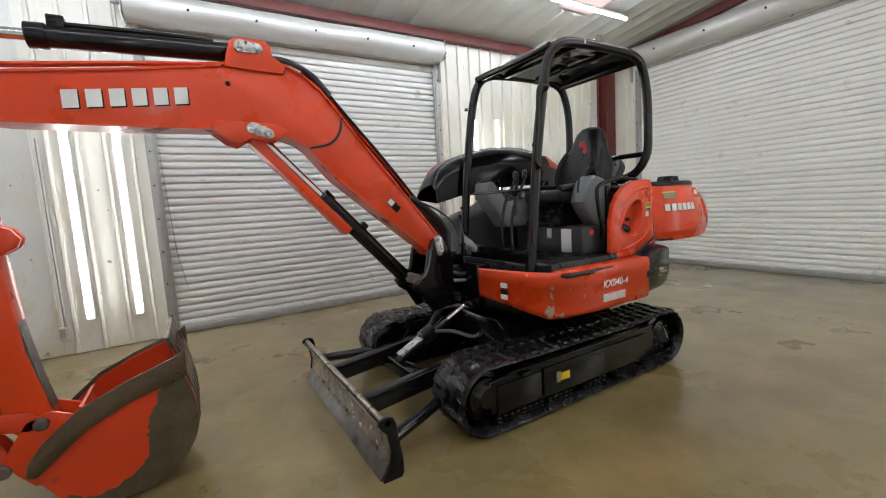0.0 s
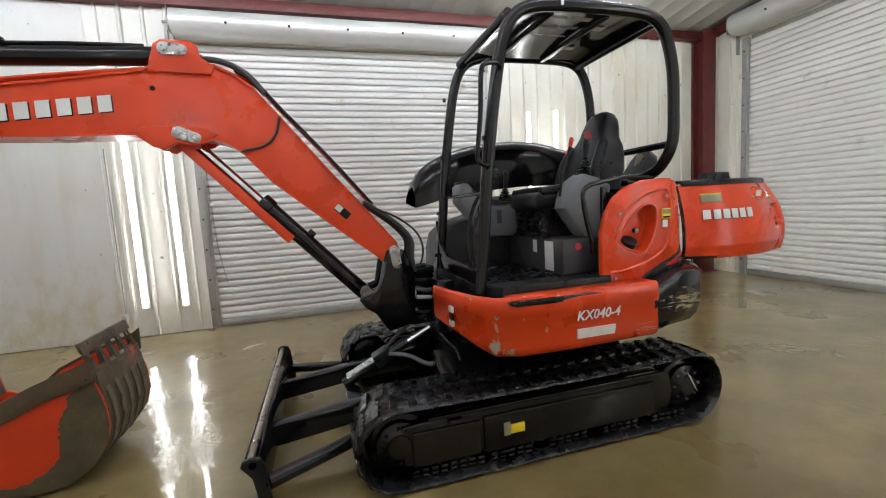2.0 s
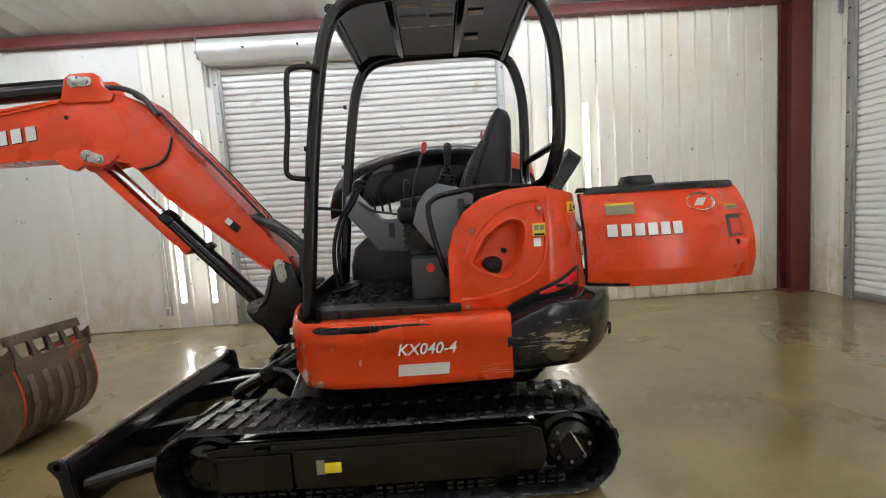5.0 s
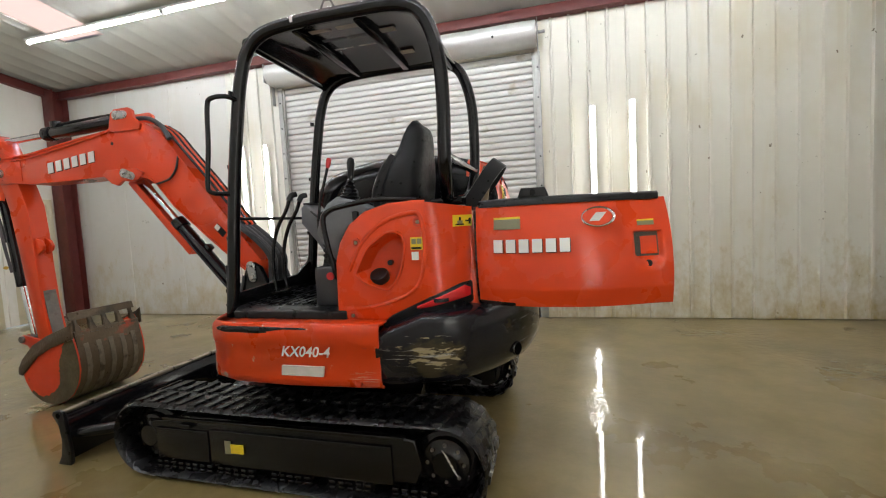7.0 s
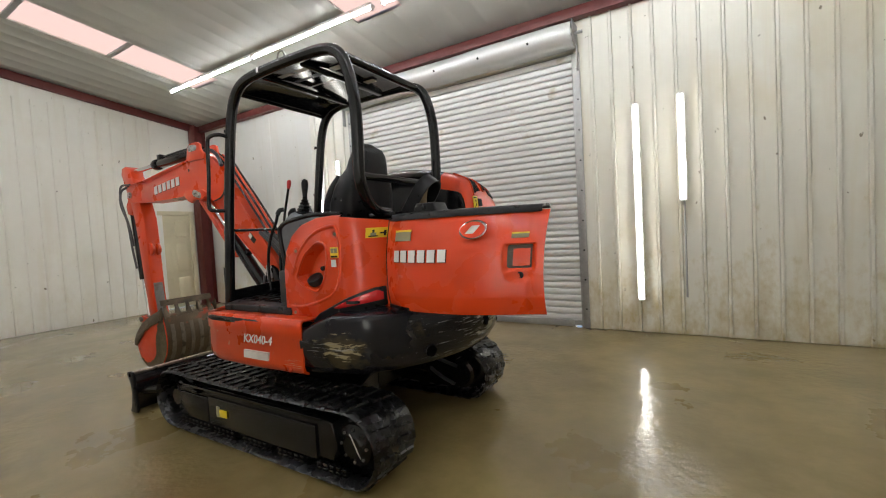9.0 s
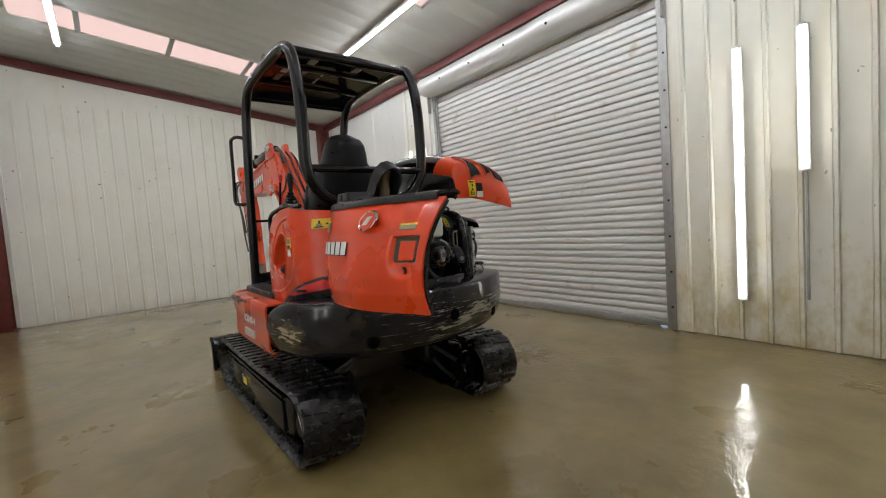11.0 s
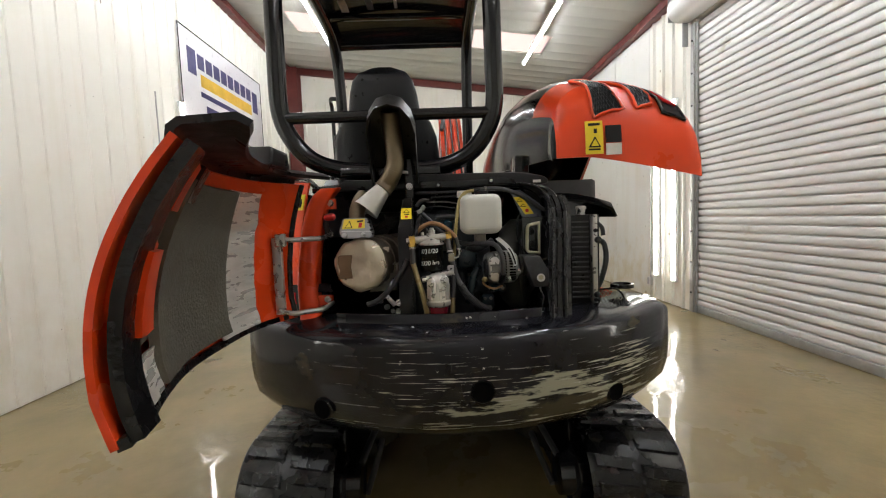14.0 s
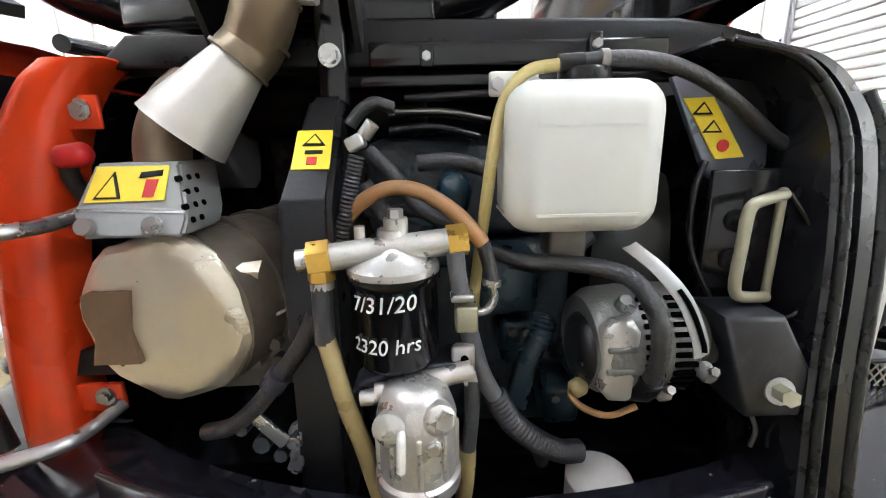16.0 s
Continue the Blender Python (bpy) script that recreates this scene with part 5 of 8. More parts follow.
lettering("model_number", "KX040-4", 0.074, 0.25, (2.385, 1.866, 0.752), WHITE, sk, "white slanted model number")
part("white_plate", prism(B(), [(2.385, 0.655), (2.62, 0.655), (2.628, 0.705), (2.39, 0.705)], 1.861, 1.874), DIRTYWHITE, sk)
for x, z in ((2.845, 0.82), (2.80, 0.63)):
    bm = lathe(B(), (x, 1.876, z), (0, -1, 0), [(0, 0.024), (0.004, 0.024), (0.006, 0.016), (0.003, 0.012)], 16)
    part("recessed_bolt", bm, ORANGE_DULL, sk)
bm = B()
prism(bm, [(2.00, 0.892), (2.01, 0.878), (2.05, 0.868), (2.49, 0.858), (2.54, 0.863), (2.565, 0.878), (2.55, 0.892), (2.51, 0.897), (2.06, 0.899), (2.02, 0.897)], 1.868, 1.945, bev=0.005)
part("step_strip", bm, RUBBER, sk, "black rubber step strip")
part("skirt_rim", box(B(), (2.02, 1.878, 0.9005), (2.92, 1.99, 0.912), 0.003), ORANGE, sk)
for k, (z0, c) in enumerate(((0.80, WHITE), (0.755, INK), (0.72, WHITE))):
    part("small_label", prism(B(), [(1.785, z0), (1.800, z0), (1.800, z0 + 0.03), (1.785, z0 + 0.03)], 2.18, 2.24), c, sk)
part("base_frame", prism(B(), [(1.84, 2.20), (1.98, 1.93), (3.0, 1.92), (3.30, 2.1), (3.42, MID), (3.30, 3.3), (3.0, 3.5), (1.98, 3.5), (1.84, 3.2)], 0.615, 0.855, plane="xy"), BLACK, EX)
part("cab_floor", prism(B(), [(1.92, 2.14), (2.02, 1.985), (2.70, 1.985), (2.72, 3.2), (1.90, 3.2)], 0.856, 0.955, plane="xy", bev=0.010), BLACK_MATT, EX)
fm = part("floor_mat", box(B(), (1.98, 2.12, 0.9555), (2.46, 2.74, 0.959)), RUBBER, EX)
for k in range(9):
    part("mat_rib", box(B(), (1.98 + k * 0.052, 2.14, 0.9592), (2.005 + k * 0.052, 2.72, 0.965)), RUBBER, fm)

# counterweight: a swept band round the tail
CX, CR = 2.56, 1.072


def tail(y):
    return CX + math.sqrt(max(0.01, CR * CR - (y - MID) ** 2))


def tail_plan(off):
    pts = [(2.90, 1.872 + off), (3.02, 1.876 + off), (3.13, 1.90 + off)]
    ys = [1.93 + (2 * MID - 3.86) * k / 26 for k in range(27)]
    pts += [(CX + (tail(y) - CX) * (1 - off / CR), MID + (y - MID) * (1 - off / 0.84)) for y in ys]
    pts += [(3.13, 2 * MID - 1.90 - off), (3.02, 2 * MID - 1.876 - off), (2.90, 2 * MID - 1.872 - off)]
    return [(x, y if y < MID else MID + (y - MID) * 1.05) for x, y in pts]


def tail_top(x):
    return 0.92 + 0.09 * min(1.0, max(0.0, (x - 2.90) / 0.22))


levels = [("b", 0.62, 0.16), ("b", 0.60, 0.10), ("b", 0.622, 0.05), ("b", 0.67, 0.018), ("b", 0.73, 0.004), ("b", 0.79, 0.0), ("t", -0.095, 0.002), ("t", -0.080, 0.004), ("t", -0.068, 0.012), ("t", -0.061, 0.026), ("t", -0.052, 0.07), ("t", -0.040, 0.125), ("t", -0.038, 0.165), ("t", -0.05, 0.172), ("t", -0.14, 0.172)]
rows = []
for kind_, z, off in levels:
    rows.append([(x, y, z if kind_ == "b" else tail_top(x) + z) for x, y in tail_plan(off)])
bm = B()
sheet(bm, rows, 0.0)
cwt = part("counterweight", bm, CWT, EX, "scratched and scraped black counterweight", 60)
for y, z, r in ((2.775, 0.775, 0.036), (2.26, 0.70, 0.034), (3.24, 0.70, 0.036)):
    x = tail(y) - 0.004
    nrm = Vector((x - CX, y - MID, 0)).normalized()
    o = Vector((x, y, z))
    part("bolt_hole", lathe(B(), o - nrm * 0.004, nrm, [(0, r * 0.86), (0.010, r * 0.86), (0.011, r), (0.004, r * 1.12), (0.0, r * 1.12)], 20), BLACK, cwt)
    # black disc in place of the shaded depth of the bolt hole
    part("plug", lathe(B(), o - nrm * 0.002, nrm, [(0, r * 0.92), (0.0115, r * 0.92), (0.0118, 0.005)], 20), HOLE, cwt)
for x, y in ((3.19, 2.02), (3.20, 3.40)):
    part("lifting_hole", lathe(B(), (x, y, 1.0), (0, 0, 1), [(0, 0.045), (0.014, 0.045), (0.016, 0.036), (0.008, 0.03), (0.0, 0.03)], 18), BLACK, cwt)

SILL = [(tail(y) - 0.108, y) for y in [2.30 + 0.69 * k / 12 for k in range(13)]]
bm = prism(B(), SILL + [(SILL[-1][0] - 0.004, 3.004), (SILL[-1][0] - 0.012, 3.010)] + [(x - 0.014, y) for x, y in SILL[::-1]], 0.90, 0.996, plane="xy", bev=0.003)
part("sill_plate", bm, CWT, cwt)

# side cover by the seat, with its filler recess
COV = [(2.655, 0.885), (2.662, 1.20), (2.69, 1.30), (2.745, 1.385), (2.83, 1.445), (2.95, 1.478), (3.08, 1.485), (3.14, 1.483), (3.14, 1.023), (3.06, 0.99), (2.93, 0.905), (2.91, 0.885)]
REC = [(2.764, 1.143), (2.795, 1.108), (2.853, 1.080), (2.905, 1.063), (2.942, 1.064), (2.974, 1.097), (3.0, 1.14), (3.015, 1.18), (3.027, 1.235), (3.03, 1.29), (3.02, 1.325), (2.999, 1.341), (2.965, 1.345), (2.93, 1.336), (2.885, 1.308), (2.835, 1.269), (2.795, 1.205)]


def holed_panel(outer, hole, y0, depth, recess, lift):
    """A panel in the xz plane, facing -y, with a bowl let into it."""
    bm = B()
    vo = [bm.verts.new((x, y0 + lift(x, z), z)) for x, z in outer]
    vh = [bm.verts.new((x, y0 + lift(x, z), z)) for x, z in hole]
    eo = [bm.edges.new((vo[i], vo[(i + 1) % len(vo)])) for i in range(len(vo))]
    eh = [bm.edges.new((vh[i], vh[(i + 1) % len(vh)])) for i in range(len(vh))]
    bmesh.ops.triangle_fill(bm, use_beauty=True, use_dissolve=False, edges=eo + eh, normal=(0, -1, 0))
    cx, cz = sum(p[0] for p in hole) / len(hole), sum(p[1] for p in hole) / len(hole)
    ring = vh
    for s, dd in ((0.95, 0.012), (0.86, recess * 0.75), (0.7, recess)):
        nxt = [bm.verts.new((cx + (x - cx) * s, y0 + dd + lift(x, z), cz + (z - cz) * s)) for x, z in hole]
        for i in range(len(ring)):
            j = (i + 1) % len(ring)
            bm.faces.new((ring[i], ring[j], nxt[j], nxt[i]))
        ring = nxt
    bm.faces.new(ring)
    ring = vo
    for s, dd in ((0.006, 0.003), (0.010, 0.012), (0.010, depth)):
        mx, mz = 3.0, 1.2
        nxt = []
        for x, z in outer:
            v = Vector((x - mx, z - mz)).normalized() * s
            nxt.append(bm.verts.new((x + v.x, y0 + dd + lift(x, z), z + v.y)))
        for i in range(len(ring)):
            j = (i + 1) % len(ring)
            if not (outer[i][0] == outer[j][0] == 3.14):
                bm.faces.new((ring[i], ring[j], nxt[j], nxt[i]))
        ring = nxt
    bmesh.ops.recalc_face_normals(bm, faces=bm.faces)
    return bm


def cov_lift(x, z):
    return 0.03 * max(0.0, (z - 1.46) / 0.03) ** 2 * 0.3


cover = part("side_cover", holed_panel(COV, REC, 1.995, 0.035, 0.075, cov_lift), ORANGE, EX, "orange side cover with a teardrop filler recess", 40)
RIM = [(2.728, 1.158), (2.807, 1.299), (2.935, 1.400), (3.075, 1.432), (3.118, 1.405), (3.132, 1.285), (3.118, 1.15), (3.075, 1.063), (2.968, 1.007), (2.814, 0.97), (2.704, 0.965)]
part("cover_rim", tube(B(), [(x, 2.002 + cov_lift(x, z), z) for x, z in RIM], 0.0125, 12, 6), ORANGE, cover, "", 70)


def turn_in(x):
    """How far the cover's skin has turned in towards the door."""
    return 1.995 + 4.2 * max(0.0, x - 3.135) ** 2


def on_return(x0, x1, z0, z1, t, nx=6, nz=4):
    """A piece on the curved return of the cover, t proud of it; heights as shares between its lower and upper edge if below 1."""
    rows = []
    for i in range(nx + 1):
        x = x0 + (x1 - x0) * i / nx
        nrm = Vector((8.4 * max(0.0, x - 3.135), -1, 0)).normalized()
        lo_, hi_ = (1.023 + 0.30 * (x - 3.14), 1.483 - 0.16 * (x - 3.14)) if z1 <= 1 else (0, 1)
        row = []
        for k in range(nz + 1):
            z = lo_ + (hi_ - lo_) * (z0 + (z1 - z0) * k / nz)
            p = Vector((x, turn_in(x) + cov_lift(x, z) + 0.22 * max(0.0, x - 3.135) * max(0.0, (z - 1.15) / 0.30) ** 2, z)) + nrm * t
            row.append(p)
        rows.append(row)
    return sheet(B(), rows, 0.003 if t else 0.008)


part("cover_return", on_return(3.1395, 3.332, 0.0, 1.0, 0.0, 16, 16), ORANGE, cover, "", 60)
lip = [(x, z) for x, z in REC]
part("recess_lip", tube(B(), [(x, 1.9955 + cov_lift(x, z), z) for x, z in lip + lip[:1]], 0.007, 8, 3), ORANGE, cover)
part("filler_cap", lathe(B(), (2.871, 2.058, 1.105), (0, -0.55, 0.8), [(0, 0.046), (0.03, 0.048), (0.040, 0.046), (0.043, 0.040), (0.040, 0.030), (0.040, 0.004)], 22), BLACK_MATT, cover)
part("recess_knob", cyl(B(), (2.931, 2.075, 1.19), (2.931, 2.045, 1.19), 0.014, seg=12), BLACK, cover)
for x, z in ((2.775, 1.300), (2.735, 0.930), (3.105, 1.388)):
    part("recessed_bolt", lathe(B(), (x, 1.998, z), (0, -1, 0), [(0, 0.024), (0.006, 0.024), (0.007, 0.015), (0.003, 0.011)], 16), ORANGE_DULL, cover)
    part("bolt", cyl(B(), (x, 1.9985, z), (x, 1.990, z), 0.010, seg=6), GOLDZINC, cover)
yl = part("warning_label", prism(B(), [(3.065, 1.255), (3.125, 1.255), (3.125, 1.315), (3.065, 1.315)], 1.988, 1.993), YELLOW, cover)
part("label_mark", prism(B(), [(3.07, 1.258), (3.12, 1.258), (3.12, 1.268), (3.07, 1.268)], 1.9855, 1.9879), INK, yl)
for k in range(2):
    part("label_mark", prism(B(), [(3.072 + k * 0.027, 1.282), (3.094 + k * 0.027, 1.282), (3.094 + k * 0.027, 1.308), (3.072 + k * 0.027, 1.308)], 1.9855, 1.9879), OLIVE, yl)
part("small_label", prism(B(), [(3.068, 1.205), (3.103, 1.205), (3.103, 1.245), (3.068, 1.245)], 1.988, 1.993), WHITE, cover)
yl = part("warning_label", on_return(3.258, 3.330, 1.356, 1.412, 0.004), YELLOW, cover)
part("label_mark", on_return(3.268, 3.300, 1.362, 1.368, 0.0065, 2, 1), INK, yl)
part("label_mark", on_return(3.275, 3.294, 1.368, 1.384, 0.0065, 2, 2), OLIVE, yl)
part("label_mark", on_return(3.281, 3.288, 1.384, 1.400, 0.0065, 1, 1), INK, yl)
part("label_mark", on_return(3.306, 3.326, 1.378, 1.386, 0.0065, 2, 1), INK, yl)
part("label_mark", on_return(3.318, 3.325, 1.366, 1.396, 0.0065, 1, 1), INK, yl)
# black trim wedge with a red reflector under the cover


def wedge(line, y0, y1):
    """A bar that follows the cover's turn: line of (x, lower z, upper z), y0 and y1 from the skin."""
    rows = []
    for (xa, la, ha), (xb, lb, hb) in zip(line, line[1:]):
        for k in range(5):
            u = k / 4
            x, lo_, hi_ = xa + (xb - xa) * u, la + (lb - la) * u, ha + (hb - ha) * u
            y = turn_in(x)
            rows.append([(x, y + y1, lo_), (x, y + y0 + 0.004, lo_), (x, y + y0, lo_ + 0.004), (x, y + y0, hi_ - 0.004), (x, y + y0 + 0.004, hi_), (x, y + y1, hi_)])
    return sheet(B(), rows, 0.003)


tw = part("trim_wedge", wedge([(2.905, 0.880, 0.900), (2.95, 0.885, 0.935), (3.15, 0.935, 1.024), (3.29, 0.965, 1.080), (3.325, 0.975, 1.083), (3.338, 0.985, 1.055)], -0.014, 0.10), BLACK_MATT, EX)
part("reflector", wedge([(3.085, 0.970, 0.982), (3.115, 0.972, 0.994), (3.30, 1.006, 1.066), (3.322, 1.012, 1.050)], -0.020, -0.010), REDLENS, tw)
# bulkhead walls round the engine bay
part("seat_bulkhead", box(B(), (2.72, 2.08, 0.88), (2.75, 3.2, 1.46), 0.004), BLACK, EX)
part("top_panel", prism(B(), [(2.74, 2.12), (3.08, 2.14), (3.20, 2.29), (3.262, 2.45), (3.265, MID), (3.26, 2.97), (3.15, 3.02), (2.74, 3.05)], 1.430, 1.458, plane="xy", bev=0.008), BLACK, EX)
part("bay_floor", box(B(), (2.76, 2.10, 0.86), (3.32, 3.25, 0.90)), BLACK, EX)
part("bay_wall", box(B(), (2.76, 2.09, 0.90), (3.25, 2.115, 1.43)), SATIN, EX)
part("bay_wall", box(B(), (2.76, 3.065, 0.90), (3.34, 3.085, 1.40)), SATIN, EX)

# opened engine door along the side
def door_y(u, z):
    """The skin of the door: u from its hinge (just under 0) to its free edge (1)."""
    near = max(0.0, 1 - (u + 0.03) / 0.32) ** 2
    y = 2.056 - 0.055 * math.sin(math.pi * min(1, u * 1.1)) + 0.058 * max(0, u - 0.55) ** 1.6 / 0.45 ** 1.6 + 0.062 * near
    y += (0.03 + 0.11 * u + 0.03 * near) * max(0.0, (z - 1.10) / 0.33) ** 2.1 + 0.010 * u * max(0.0, (1.11 - z) / 0.14) ** 2
    return y + 0.20 * max(0.0, 1.050 - z)


def soft(a, b, v):
    return soft_step((v - a) / (b - a))


def door_skin(u, z):
    """The outer skin with its pressed-in latch pocket and key scoop."""
    x = 3.375 + 0.865 * u
    box_ = soft(4.066, 4.086, x) * (1 - soft(4.186, 4.206, x)) * soft(1.155, 1.200, z) * (1 - soft(1.285, 1.298, z))
    scoop = max(0.0, 1 - ((x - 4.135) / 0.062) ** 2 - ((z - 1.150) / 0.030) ** 2)
    return door_y(u, z) + 0.026 * box_ + 0.016 * scoop


def door_rows(u0, u1, z0, z1, off=0.0, nu=16, nz=10):
    """Rows over a stretch of the door; pieces set inwards (off) lie closer to the skin by the hinge."""
    rows = []
    full = off
    for i in range(nu + 1):
        u = u0 + (u1 - u0) * i / nu
        off = full * (0.45 + 0.55 * min(1.0, max(0.0, (u - 0.08) / 0.30))) if full > 0 else full
        zs = [z0 + (z1 - z0) * k / nz for k in range(nz + 1)]
        rows.append([(3.375 + 0.865 * u - 0.016 * max(0.0, 1 - (u + 0.029) / 0.1) * (z - 0.97) / 0.478, (door_y if off else door_skin)(u, z) + off, z) for z in zs])
    return rows


edoor = part("engine_door", sheet(B(), door_rows(-0.017, 1, 0.970, 1.448, 0.0, 110, 60), 0.012), ORANGE, EX, "orange engine door swung wide open", 50)
part("lining", sheet(B(), door_rows(0.36, 0.80, 1.005, 1.405, 0.034), 0.018), FOAM, edoor, "olive grey foam sound lining")
part("lining", sheet(B(), door_rows(0.80, 0.93, 1.10, 1.32, 0.034, 4), 0.014), FOAM, edoor)
part("torn_lining", sheet(B(), door_rows(0.70, 0.79, 1.36, 1.425, 0.046, 4, 4), 0.010), RUBBER, edoor, "torn black lining")
part("inner_block", sheet(B(), door_rows(0.80, 0.885, 1.345, 1.425, 0.030, 3, 4), 0.016), ORANGE, edoor)
part("inner_block", sheet(B(), door_rows(0.86, 0.93, 1.13, 1.27, 0.060, 3, 4), 0.03), ORANGE, edoor)
rows = door_rows(0.80, 0.93, 1.0, 1.085, 0.042, 10, 8)
rows = [[Vector(p) + Vector((0, 0.006 * noise.noise((p[0] * 30, 1, p[2] * 40)), 0)) for p in row] for row in rows]
part("heat_foil", sheet(B(), rows, 0.004), FOIL, edoor)
for uu, zz in ((0.66, 1.335), (0.72, 1.335), (0.76, 1.33)):
    part("lining_clip", lathe(B(), (3.375 + 0.865 * uu, door_y(uu, zz) + 0.034, zz), (0, 1, 0), [(0, 0.012), (0.004, 0.012), (0.006, 0.004)], 12), INK, edoor)
rows = door_rows(0.165, 0.395, 0.992, 1.405, 0.040, 30, 44)
rows = [[Vector(p) + Vector((0, 0.006 * noise.noise((p[0] * 6, 2, p[2] * 17)) + 0.005 * abs(noise.noise((p[0] * 9, 5, p[2] * 34))), 0)) for p in row] for row in rows]
part("heat_foil", sheet(B(), rows, 0.004), FOIL, edoor, "crumpled silver heat foil")
part("edge_seal", sheet(B(), door_rows(0.915, 0.985, 0.976, 1.440, 0.028, 3), 0.020), RUBBER, edoor)
part("edge_seal", sheet(B(), door_rows(0.0, 0.99, 0.973, 0.990, 0.030, 16, 1), 0.02), RUBBER, edoor)
rows = door_rows(-0.006, -0.006, 0.975, 1.444, 0.024, 1, 14)
part("edge_seal", tube(B(), rows[0], 0.0115, 10, 2), RUBBER, edoor)
rows = []
for i in range(13):
    u = 0.965 * i / 12
    y = door_y(u, 1.442)
    rows.append([(3.375 + 0.865 * u, y - 0.012, 1.440), (3.375 + 0.865 * u, y - 0.008, 1.464), (3.375 + 0.865 * u, y + 0.01, 1.476), (3.375 + 0.865 * u, y + 0.10, 1.480), (3.375 + 0.865 * u, y + 0.125, 1.466)])
part("top_cap", sheet(B(), rows, 0.012), BLACK_MATT, edoor, "black plastic top cap")
part("grip", prism(B(), [(3.57, 1.470), (3.59, 1.520), (3.70, 1.520), (3.72, 1.470)], 2.09, 2.22, bev=0.012), BLACK_MATT, edoor)


def on_door(x0, x1, z0, z1, t, nx=6, nz=3):
    """A thin piece that follows the door's outer skin."""
    rows = []
    for i in range(nx + 1):
        x = x0 + (x1 - x0) * i / nx
        rows.append([(x, door_skin((x - 3.375) / 0.865, z0 + (z1 - z0) * k / nz) - t, z0 + (z1 - z0) * k / nz) for k in range(nz + 1)])
    return sheet(B(), rows, 0.003)


for k in range(6):
    x0 = 3.456 + k * 0.0602
    part("lettering_block", on_door(x0, x0 + 0.044, 1.222, 1.282, 0.0055, 2, 2), WHITE, edoor)
    part("lettering_edge", on_door(x0 + 0.002, x0 + 0.0475, 1.2185, 1.280, 0.0035, 2, 2), INK, edoor)
ol = part("spec_label", on_door(3.458, 3.585, 1.330, 1.376, 0.004), OLIVE, edoor)
part("label_band", on_door(3.458, 3.585, 1.376, 1.386, 0.004), YELLOW, edoor)
ol = part("spec_label", on_door(4.096, 4.170, 1.322, 1.340, 0.004), OLIVE, edoor)
part("label_band", on_door(4.096, 4.170, 1.340, 1.347, 0.004), YELLOW, edoor)
# oval chrome badge, leaning with the door's skin, left without its sign
c = Vector((3.925, door_y(0.636, 1.370) - 0.004, 1.370))
LEANB = (door_y(0.636, 1.41) - door_y(0.636, 1.33)) / 0.08


def on_badge(bm, rx, rz, out):
    for v in bm.verts:
        v.co = Vector((v.co.x * rx, v.co.y - out + v.co.z * rz * LEANB, v.co.z * rz)) + c
    return bm


badge = part("badge", on_badge(lathe(B(), (0, 0, 0), (0, -1, 0), [(0, 1), (0.008, 1.0), (0.012, 0.93), (0.008, 0.84), (0.004, 0.82), (0.004, 0.02)], 36), 0.074, 0.046, 0.002), CHROME, edoor, "oval chrome badge")
part("badge_face", on_badge(lathe(B(), (0, 0, 0), (0, -1, 0), [(0, 1), (0.003, 1.0), (0.003, 0.02)], 36), 0.060, 0.0375, 0.006), ORANGE, badge)
part("badge_shape", on_badge(prism(B(), [(-0.62, -0.5), (0.1, -0.5), (0.62, 0.5), (-0.1, 0.5)], -0.003, 0.0), 0.060, 0.0375, 0.0095), DIRTYWHITE, badge)
# latch recess
lt = part("latch_joint", on_door(4.1018, 4.1782, 1.1908, 1.2732, 0.003, 8, 8), INK, edoor, "dark joint round the latch")
part("latch", on_door(4.104, 4.176, 1.193, 1.271, 0.008, 6, 6), ORANGE, lt)
part("key_hole", lathe(B(), (4.136, door_skin(0.88, 1.150) + 0.001, 1.152), (0, -1, 0), [(0, 0.016), (0.004, 0.016), (0.005, 0.011), (0.002, 0.009)], 16), INK, lt)
for z, x1, y1 in ((1.004, 3.372, 2.262), (1.254, 3.352, 2.266)):
    part("hinge_arm", tube(B(), [(3.452, 2.128, z + 0.006), (3.45, 2.16, z), (3.43, 2.20, z), (3.405, 2.238, z), (x1 + 0.008, y1 - 0.012, z + 0.002), (x1 - 0.03, y1 + 0.004, z + 0.012)], 0.0085, 14), ZINC, edoor, "zinc-plated hinge arm")
part("hinge_plate", prism(B(), [(3.430, 1.0), (3.446, 1.0), (3.448, 1.262), (3.428, 1.262)], 2.096, 2.128, bev=0.003), ZINC, edoor, "zinc-plated hinge plate")
part("hinge_block", box(B(), (3.442, 2.112, 1.232), (3.464, 2.148, 1.276), 0.005), ZINC, edoor)
for z in (1.04, 1.13):
    part("bolt", cyl(B(), (3.452, 2.130, z), (3.457, 2.130, z), 0.007, seg=6), ZINC, edoor)

